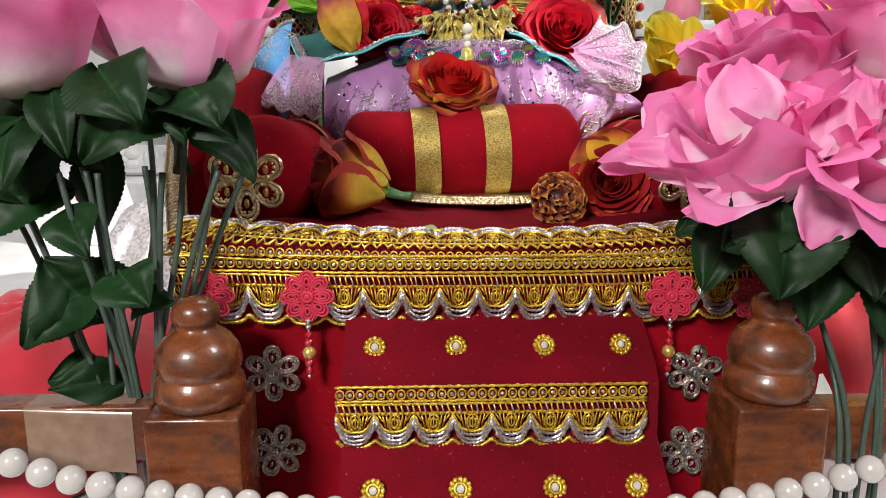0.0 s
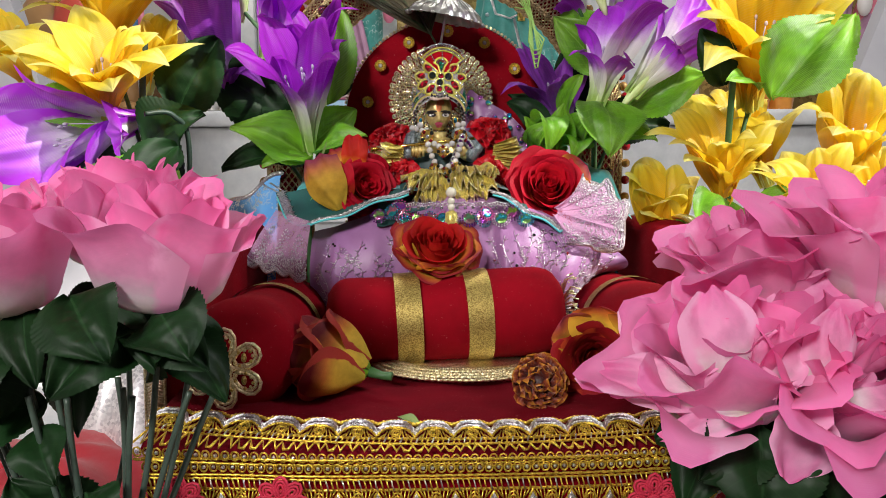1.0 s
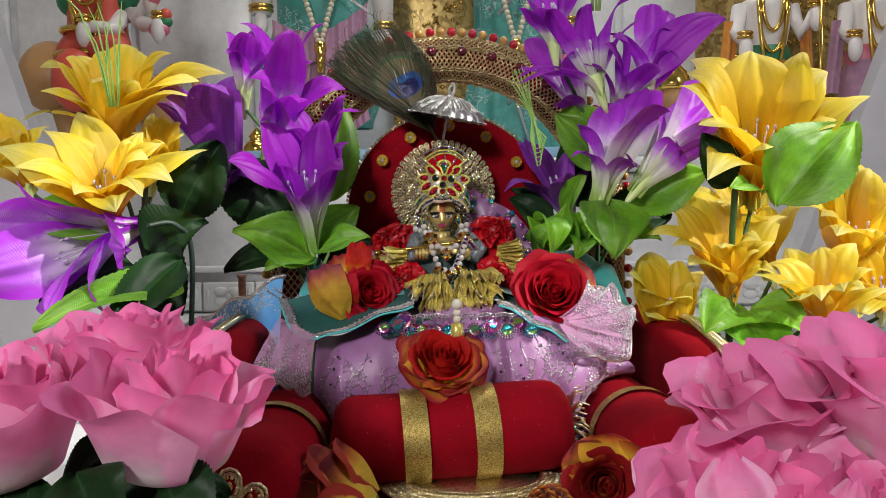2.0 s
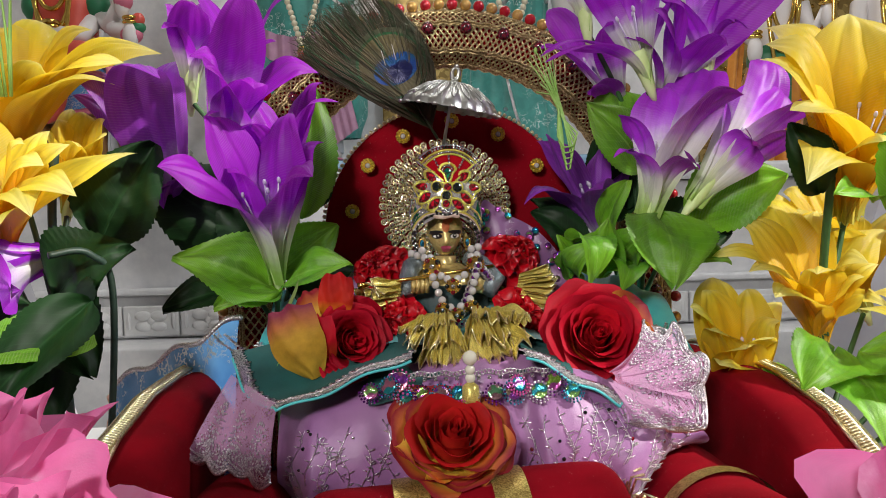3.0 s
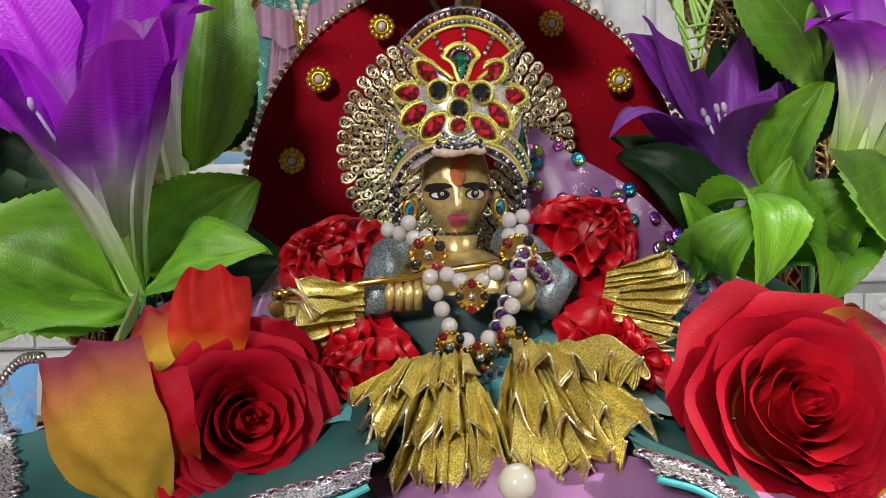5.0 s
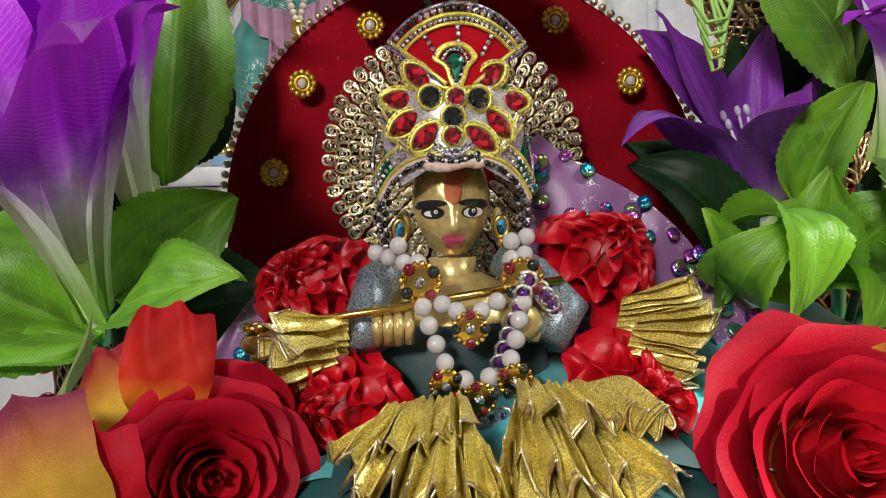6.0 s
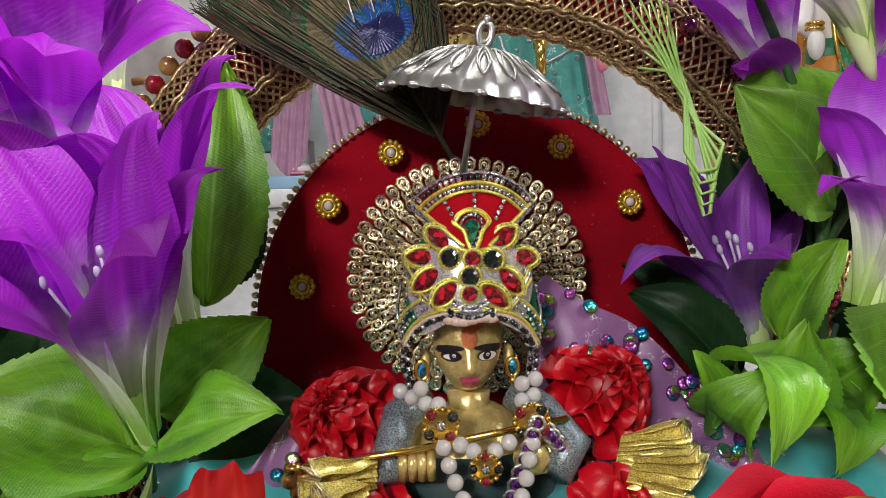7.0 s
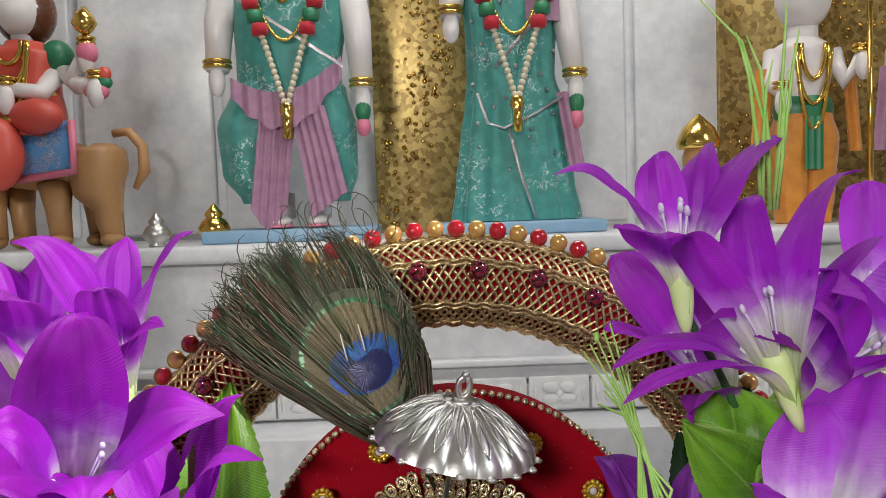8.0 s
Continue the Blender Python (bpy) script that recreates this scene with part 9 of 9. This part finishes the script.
def dhoti_figure():
    g, y = Geo(), 2.64
    loft(g, [(-0.470, y, 0.615, 0.062, 0.06), (-0.498, y, 0.70, 0.088, 0.075), (-0.492, y, 0.83, 0.104, 0.085), (-0.455, y, 0.94, 0.095, 0.08), (-0.42, y, 0.98, 0.08, 0.07)], 1, 48, 7, 0.05)
    loft(g, [(-0.275, y, 0.615, 0.050, 0.055), (-0.272, y, 0.70, 0.072, 0.07), (-0.285, y, 0.82, 0.086, 0.085), (-0.32, y, 0.94, 0.095, 0.08), (-0.36, y, 0.98, 0.08, 0.07)], 1, 48, 7, 0.05)
    loft(g, [(-0.385, y, 0.90, 0.150, 0.090), (-0.385, y, 1.00, 0.150, 0.088), (-0.378, y, 1.12, 0.160, 0.090), (-0.375, y, 1.25, 0.170, 0.092), (-0.375, y, 1.34, 0.13, 0.07), (-0.375, y, 1.37, 0.05, 0.05)], 1, 40)
    figure_top(g, -0.375, y, 1.355)
    # pink drape: ruffled sash over the hips and two pleated tails
    g.grid(lambda u, v: (-0.535 + 0.31 * u, 2.555 - 0.028 * math.sin(math.pi * u) - 0.007 * math.sin(46 * u), 0.965 - 0.085 * v * (0.7 + 0.5 * math.sin(math.pi * u)) - 0.07 * math.sin(math.pi * u) + 0.05 * u + 0.006 * math.sin(31 * u) * v), 70, 8, 2)
    g.grid(lambda u, v: (-0.455 + 0.10 * u - 0.035 * v, 2.545 - 0.006 * math.sin(30 * u) - 0.01 * v, 0.88 - (0.28 + 0.06 * math.sin(math.pi * u) * v) * v), 24, 12, 2)
    g.grid(lambda u, v: (-0.375 + 0.10 * u + 0.055 * v, 2.543 - 0.006 * math.sin(30 * u + 1) - 0.01 * v, 0.88 - (0.24 + 0.07 * (1 - u) * v) * v), 24, 12, 2)
    g.grid(lambda u, v: (-0.52 + 0.30 * u, 2.546 - 0.010 * math.sin(math.pi * u), 1.19 - 0.20 * u - 0.010 * v), 20, 2, 3)
    limb(g, [(-0.535, y, 1.28), (-0.575, y - 0.02, 1.13), (-0.580, y - 0.04, 0.99)], [0.046, 0.042, 0.032], 0)
    limb(g, [(-0.215, y, 1.28), (-0.185, y - 0.02, 1.12), (-0.172, y - 0.05, 0.925)], [0.046, 0.042, 0.030], 0)
    for fx in (-0.418, -0.312):
        g.tube([(fx, y, 0.64), (fx, y - 0.01, 0.57)], [0.032, 0.034], 12, False, 0)
        g.ball((fx, y - 0.05, 0.560), 0.038, 12, 8, (0.85, 1.5, 0.50), 0)
        g.ball((fx, y - 0.06, 0.5475), 0.040, 12, 8, (0.95, 1.5, 0.16), 5)
    solo("shrine_figure", g, [SKIN_STONE, SAREE, PINK_SILK, SILVER_THREAD, POLISHED_GOLD, PINK_PAINT], Matrix.Identity(4), "white marble shrine figure in teal dhoti and pink sash", "statue", "shrine figures")


def saree_figure():
    g, y = Geo(), 2.64
    loft(g, [(0.258, y, 0.543, 0.185, 0.090), (0.256, y, 0.65, 0.168, 0.088), (0.255, y, 0.78, 0.150, 0.086), (0.258, y, 0.88, 0.138, 0.082), (0.252, y, 0.96, 0.124, 0.078), (0.254, y, 1.08, 0.128, 0.080), (0.254, y, 1.24, 0.140, 0.085), (0.254, y, 1.33, 0.11, 0.07), (0.254, y, 1.36, 0.05, 0.05)], 1, 96, 13, 0.055)
    figure_top(g, 0.254, y, 1.345)
    for pts in ([(0.150, 2.552, 0.90), (0.175, 2.540, 0.815), (0.22, 2.535, 0.80), (0.30, 2.540, 0.835), (0.385, 2.565, 0.885)], [(0.235, 2.545, 0.80), (0.262, 2.543, 0.68), (0.305, 2.545, 0.548)], [(0.365, 2.57, 1.20), (0.30, 2.552, 1.08), (0.20, 2.55, 0.97)]):
        g.tube(pts, 0.007, 6, False, 3, None, 0.5)
    g.grid(lambda u, v: (0.372 + 0.045 * u + 0.035 * v, 2.57 + 0.01 * math.sin(9 * u), 0.90 - 0.22 * v), 8, 8, 2)
    g.grid(lambda u, v: (0.29 + 0.10 * u, 2.556 + 0.03 * u, 1.30 - 0.20 * v), 8, 8, 2)
    limb(g, [(0.130, y, 1.27), (0.088, y - 0.03, 1.19), (0.082, y - 0.06, 1.115)], [0.042, 0.038, 0.030], 0)
    limb(g, [(0.385, y, 1.27), (0.415, y - 0.02, 1.10), (0.430, y - 0.05, 0.935)], [0.042, 0.038, 0.028], 0)
    for k in range(26):
        g.lathe([(0.001, -0.003), (0.007, -0.002), (0.001, 0.002)], 9, 3, Matrix.Translation((0.254 + 0.115 * math.sin(2.4 * k), 2.553 + 0.03 * math.sin(2.4 * k) ** 2, 0.60 + 0.022 * k)) @ Matrix.Rotation(radians(80), 4, "X"))
    solo("shrine_figure", g, [SKIN_STONE, SAREE, PINK_SILK, SILVER_THREAD, POLISHED_GOLD], Matrix.Identity(4), "white marble shrine figure in a teal saree with silver border", "statue", "shrine figures")


def orange_figure(dx, m_leg, m_waist, label):
    g, y = Geo(), 2.64
    for fx in (1.065, 1.145):
        loft(g, [(fx, y, 0.507, 0.040, 0.045), (fx, y, 0.60, 0.050, 0.05), (fx, y, 0.75, 0.060, 0.06), (fx + 0.4 * (1.105 - fx), y, 0.82, 0.055, 0.06)], 1, 30, 6, 0.06)
    loft(g, [(1.105, y, 0.78, 0.080, 0.060), (1.105, y, 0.84, 0.086, 0.064), (1.105, y, 0.87, 0.075, 0.058)], 2, 30, 5, 0.03)
    loft(g, [(1.105, y, 0.86, 0.070, 0.055), (1.105, y, 0.94, 0.080, 0.060), (1.105, y, 1.01, 0.085, 0.060), (1.105, y, 1.045, 0.04, 0.04)], 0, 30)
    g.grid(lambda u, v: (1.078 + 0.055 * u, 2.572 - 0.004 * math.sin(18 * u), 0.81 - 0.15 * v), 12, 8, 2)
    figure_top(g, 1.105, y, 1.01)
    for sx, xe in ((-1, 1.015), (1, 1.245)):
        limb(g, [(1.105 + sx * 0.085, y, 1.00), (1.105 + sx * 0.11, y - 0.03, 0.91), (xe, y - 0.06, 0.88 if sx < 0 else 0.98)], [0.028, 0.025, 0.019], 0)
        g.grid(lambda u, v: (1.105 + sx * (0.10 + 0.045 * u + 0.02 * v), y - 0.03 + 0.01 * math.sin(8 * u), 0.95 - 0.24 * v), 8, 8, 1)
    for w, d in ((0.035, 0.10), (0.05, 0.17), (0.045, 0.24)):
        g.tube([(1.105 + w * math.cos(math.pi * k / 14), 2.575, 1.015 - d * math.sin(math.pi * k / 14)) for k in range(15)], 0.007, 6, False, 4)
    g.tube([(1.255, y - 0.09, 0.507), (1.25, y - 0.09, 1.12)], 0.008, 8, False, 4)
    solo("shrine_figure", g, [SKIN_STONE, m_leg, m_waist, SILVER_THREAD, POLISHED_GOLD], Matrix.Translation((dx, 0, 0)), label, "statue", "shrine figures")


IVORY_BALL = Geo().ball((0, 0, 0), 0.0085, 8, 6).mesh("bead", IVORY)


def long_garland(x, y, z, s):
    t = thing("bead_garland", Matrix.Translation((x, y, z)) @ Matrix.Scale(s, 4), "ivory bead garland with red and green pompoms on a shrine figure", "garland", "shrine garlands")
    line = lambda q: Vector((0.27 * (q - 0.5) * (0.9 + 0.2 * abs(2 * q - 1)), -0.100 - 0.012 * math.sin(math.pi * q), 0.76 - 0.47 * (1 - abs(2 * q - 1)) ** 0.95))
    for k in range(64):
        part("bead", IVORY_BALL, None, t, "", Matrix.Translation(line(k / 63)))
    for q in (0.215, 0.785, 0.285, 0.715, 0.25, 0.75):
        g = Geo().lathe([(0.004, -0.016), (0.019, -0.014), (0.021, 0.0), (0.019, 0.014), (0.004, 0.016)], 12)
        part("pompom", g, GREEN_PAINT if abs(abs(q - 0.5) - 0.25) < 0.01 else RED_CLOTH, t, "", Matrix.Translation(line(q)))
    g = Geo().ball((0, 0, 0), 0.018, 10, 8, (1, 0.7, 1.2)).tube([(0, 0, 0), (0, 0, -0.07)], 0.012, 8)
    part("pendant", g, POLISHED_GOLD, t, "gold pendant", Matrix.Translation(line(0.5)))
    g = Geo()
    for k in range(60):
        q = k / 59
        g.ball((0.20 * (q - 0.5), -0.092 - 0.012 * math.sin(math.pi * q), 0.74 - 0.28 * math.sin(math.pi * q) ** 0.7), 0.005, 6, 4)
    g.tube([(0.20 * (q / 30 - 0.5), -0.092 - 0.012 * math.sin(math.pi * q / 30), 0.74 - 0.28 * math.sin(math.pi * q / 30) ** 0.7) for q in range(31)], 0.0025, 5)
    c = part("gold_chain", g, POLISHED_GOLD, t, "gold chain")
    part("locket", Geo().ball((0, -0.108, 0.575), 0.026, 12, 8, (0.8, 0.4, 1.1)), POLISHED_GOLD, c, "round gold locket")


SZ = 0.541
for x, bud in ((-0.385, (-0.172, 2.575, 0.850)), (0.255, (0.430, 2.575, 0.855))):
    solo("figure_base", Geo().box((-0.24, -0.13, -0.035), (0.24, 0.13, 0), 0.006), BLUE_PAINT, Matrix.Translation((x, 2.64, SZ)), "blue painted base block under a shrine figure", "base", "figure bases")
    long_garland(x + (0.01 if x < 0 else 0), 2.64, SZ, 1.12)
    g = Geo().ball((0, 0, 0.015), 0.022, 10, 8, (1, 0.8, 1.6), 1).ball((0, 0, -0.028), 0.020, 10, 8, (1, 0.8, 1.5), 0)
    solo("held_bud", g, [PINK_PAINT, GREEN_PAINT], Matrix.Translation(bud), "pink lotus bud held by a shrine figure", "bud", "lotus buds")
dhoti_figure()
saree_figure()
orange_figure(0, ORANGE_SILK, GREEN_PAINT, "small marble shrine figure in orange and green with gold chains")
orange_figure(0.36, PINK_SILK, PINK_PAINT, "small marble shrine figure dressed in pink")

# seated figure on a lion, plain shapes in one mesh
g = Geo()
X, Y0, Z0 = -1.0, 2.64, 0.506
loft(g, [(-0.925, Y0, 0.80, 0.03, 0.05), (-0.94, Y0, 0.78, 0.07, 0.085), (-0.95, Y0, 0.74, 0.085, 0.09), (-0.945, Y0 - 0.02, 0.66, 0.065, 0.07), (-0.915, Y0 - 0.03, 0.60, 0.036, 0.04), (-0.905, Y0 - 0.03, 0.52, 0.030, 0.034)], 0, 24)
g.ball((-1.10, Y0 + 0.01, 0.745), 0.10, 20, 12, (1.9, 0.85, 0.72), 0)
g.ball((-1.30, Y0, 0.80), 0.11, 16, 12, (1, 0.9, 1.1), 0)
for lx, t in ((-0.905, 0.0), (-0.965, 0.05), (-1.045, -0.02), (-1.24, 0.0), (-1.19, 0.06)):
    g.tube([(lx - 0.02, Y0 + t, 0.69), (lx - 0.01, Y0 + t - 0.01, 0.61), (lx, Y0 + t - 0.02, 0.53)], [0.048, 0.034, 0.030], 12, False, 0)
    g.ball((lx + 0.005, Y0 + t - 0.045, 0.526), 0.032, 12, 8, (1.0, 1.4, 0.62), 0)
g.tube([(-0.90, Y0, 0.83), (-0.855, Y0, 0.835), (-0.818, Y0, 0.79), (-0.815, Y0, 0.72), (-0.845, Y0, 0.67)], [0.012, 0.014, 0.015, 0.017, 0.008], 10, False, 0)
# saddle cloth with a pink border
g.grid(lambda u, v: (-1.13 + 0.16 * u, Y0 - 0.090 - 0.012 * math.sin(math.pi * v), 0.86 - 0.15 * v), 8, 8, 3)
g.tube([(-0.972, Y0 - 0.096, 0.86), (-0.970, Y0 - 0.102, 0.72), (-1.13, Y0 - 0.102, 0.70)], 0.012, 6, False, 6)
# robe, shoulders and bands
loft(g, [(-1.15, Y0 - 0.03, 0.82, 0.13, 0.11), (-1.14, Y0 - 0.03, 0.88, 0.12, 0.10), (-1.13, Y0 - 0.02, 0.96, 0.095, 0.08), (-1.125, Y0 - 0.02, 1.05, 0.10, 0.075), (-1.125, Y0 - 0.02, 1.09, 0.05, 0.05)], 1, 40, 9, 0.03)
g.ball((-1.155, Y0 - 0.15, 0.77), 0.075, 16, 12, (1.0, 0.7, 1.35), 1)
g.ball((-1.05, Y0 - 0.13, 0.87), 0.06, 14, 10, (1.2, 0.8, 0.8), 1)
for dz, w in ((0.86, 0.11), (0.94, 0.09)):
    g.ring((-1.14, Y0 - 0.03, dz), w * 1.08, 0.011, 28, 6, 5, "z")
for w, d in ((0.04, 0.06), (0.055, 0.12), (0.05, 0.19)):
    g.tube([(-1.125 + w * math.cos(math.pi * k / 14), Y0 - 0.115, 1.075 - d * math.sin(math.pi * k / 14)) for k in range(15)], 0.008, 6, False, 5)
g.ball((-1.035, Y0 - 0.02, 1.045), 0.046, 12, 8, (1, 1, 1.1), 4)
g.ball((-1.215, Y0 - 0.02, 1.045), 0.046, 12, 8, (1, 1, 1.1), 4)
limb(g, [(-1.02, Y0 - 0.02, 1.02), (-0.985, Y0 - 0.05, 0.97), (-0.93, Y0 - 0.07, 1.06)], [0.028, 0.026, 0.018], 2, 5)
limb(g, [(-1.01, Y0 - 0.02, 1.00), (-0.96, Y0 - 0.06, 0.96), (-0.905, Y0 - 0.08, 0.965)], [0.028, 0.026, 0.018], 2, 5)
limb(g, [(-1.04, Y0 - 0.04, 0.99), (-1.05, Y0 - 0.10, 0.935), (-1.12, Y0 - 0.14, 0.945)], [0.028, 0.026, 0.018], 2, 5)
g.ball((-0.925, Y0 - 0.08, 1.045), 0.030, 12, 8, (1, 0.8, 1.1), 6)
g.ball((-0.905, Y0 - 0.08, 0.94), 0.030, 12, 8, (1.2, 0.8, 0.9), 6)
g.lathe([(0.002, -0.035), (0.022, -0.02), (0.034, 0.0), (0.022, 0.025), (0.006, 0.045)], 18, 5, Matrix.Translation((-0.928, Y0 - 0.08, 1.125)))
g.ball((-0.882, Y0 - 0.08, 0.985), 0.02, 10, 8, (1, 0.8, 1.1), 1)
g.ball((-0.886, Y0 - 0.08, 0.962), 0.022, 10, 8, (1.2, 0.8, 0.9), 4)
g.lathe([(0.03, 0.0), (0.03, 0.06)], 14, 2, Matrix.Translation((-1.13, Y0 - 0.02, 1.07)))
g.ball((-1.13, Y0 - 0.03, 1.18), 0.07, 16, 12, (0.85, 0.9, 1.1), 2)
g.ball((-1.13, Y0 + 0.005, 1.18), 0.085, 16, 12, (1, 0.8, 1.15), 7)
g.lathe([(0.075, 0.0), (0.08, 0.03), (0.05, 0.10), (0.01, 0.14)], 18, 5, Matrix.Translation((-1.13, Y0 - 0.02, 1.235)))
solo("lion_rider_figure", g, [TAN_PAINT, CORAL_PAINT, SKIN_STONE, BLUE_SILK, GREEN_PAINT, POLISHED_GOLD, PINK_PAINT, WOOD], Matrix.Identity(4), "painted shrine figure in coral seated on a tan lion", "statue", "shrine figures")

# brass vessels on the ledge
def lota(x, y, z, s, mat, label):
    prof = [(0.001, 0), (0.03, 0), (0.034, 0.006), (0.028, 0.012), (0.05, 0.035), (0.052, 0.055), (0.038, 0.078), (0.024, 0.086), (0.032, 0.098), (0.020, 0.112), (0.008, 0.128), (0.001, 0.134)]
    solo("brass_vessel", Geo().lathe([(r * s, q * s) for r, q in prof], 28), mat, Matrix.Translation((x, y, z)), label, "vessel", "ledge vessels")


lota(-0.60, 2.56, 0.506, 0.85, POLISHED_GOLD, "small golden pot on the marble ledge")
lota(-0.74, 2.50, 0.506, 0.7, SILVER, "small silver pot on the marble ledge")
solo("dark_stick_holder", Geo().lathe([(0.001, 0), (0.03, 0), (0.03, 0.012), (0.012, 0.02), (0.012, 0.12), (0.018, 0.13), (0.001, 0.13)], 16), WOOD, Matrix.Translation((-0.62, 2.385, 0.021)), "dark wooden incense stand on the step", "incense stand")
g = Geo()
g.lathe([(0.001, 0), (0.05, 0), (0.06, 0.05), (0.045, 0.10), (0.03, 0.12)], 24, 0)
g.ball((0, -0.01, 0.19), 0.055, 16, 12, (0.9, 0.9, 1.1), 1)
g.lathe([(0.06, 0.0), (0.062, 0.02), (0.045, 0.06), (0.02, 0.085), (0.004, 0.10)], 24, 2, Matrix.Translation((0, 0, 0.225)))
solo("crowned_bust", g, [PINK_PAINT, TAN_PAINT, POLISHED_GOLD], Matrix.Translation((0.79, 2.62, 0.506)) @ Matrix.Diagonal((1, 1, 1.0, 1)), "small bust with a golden crown on the ledge", "statue")
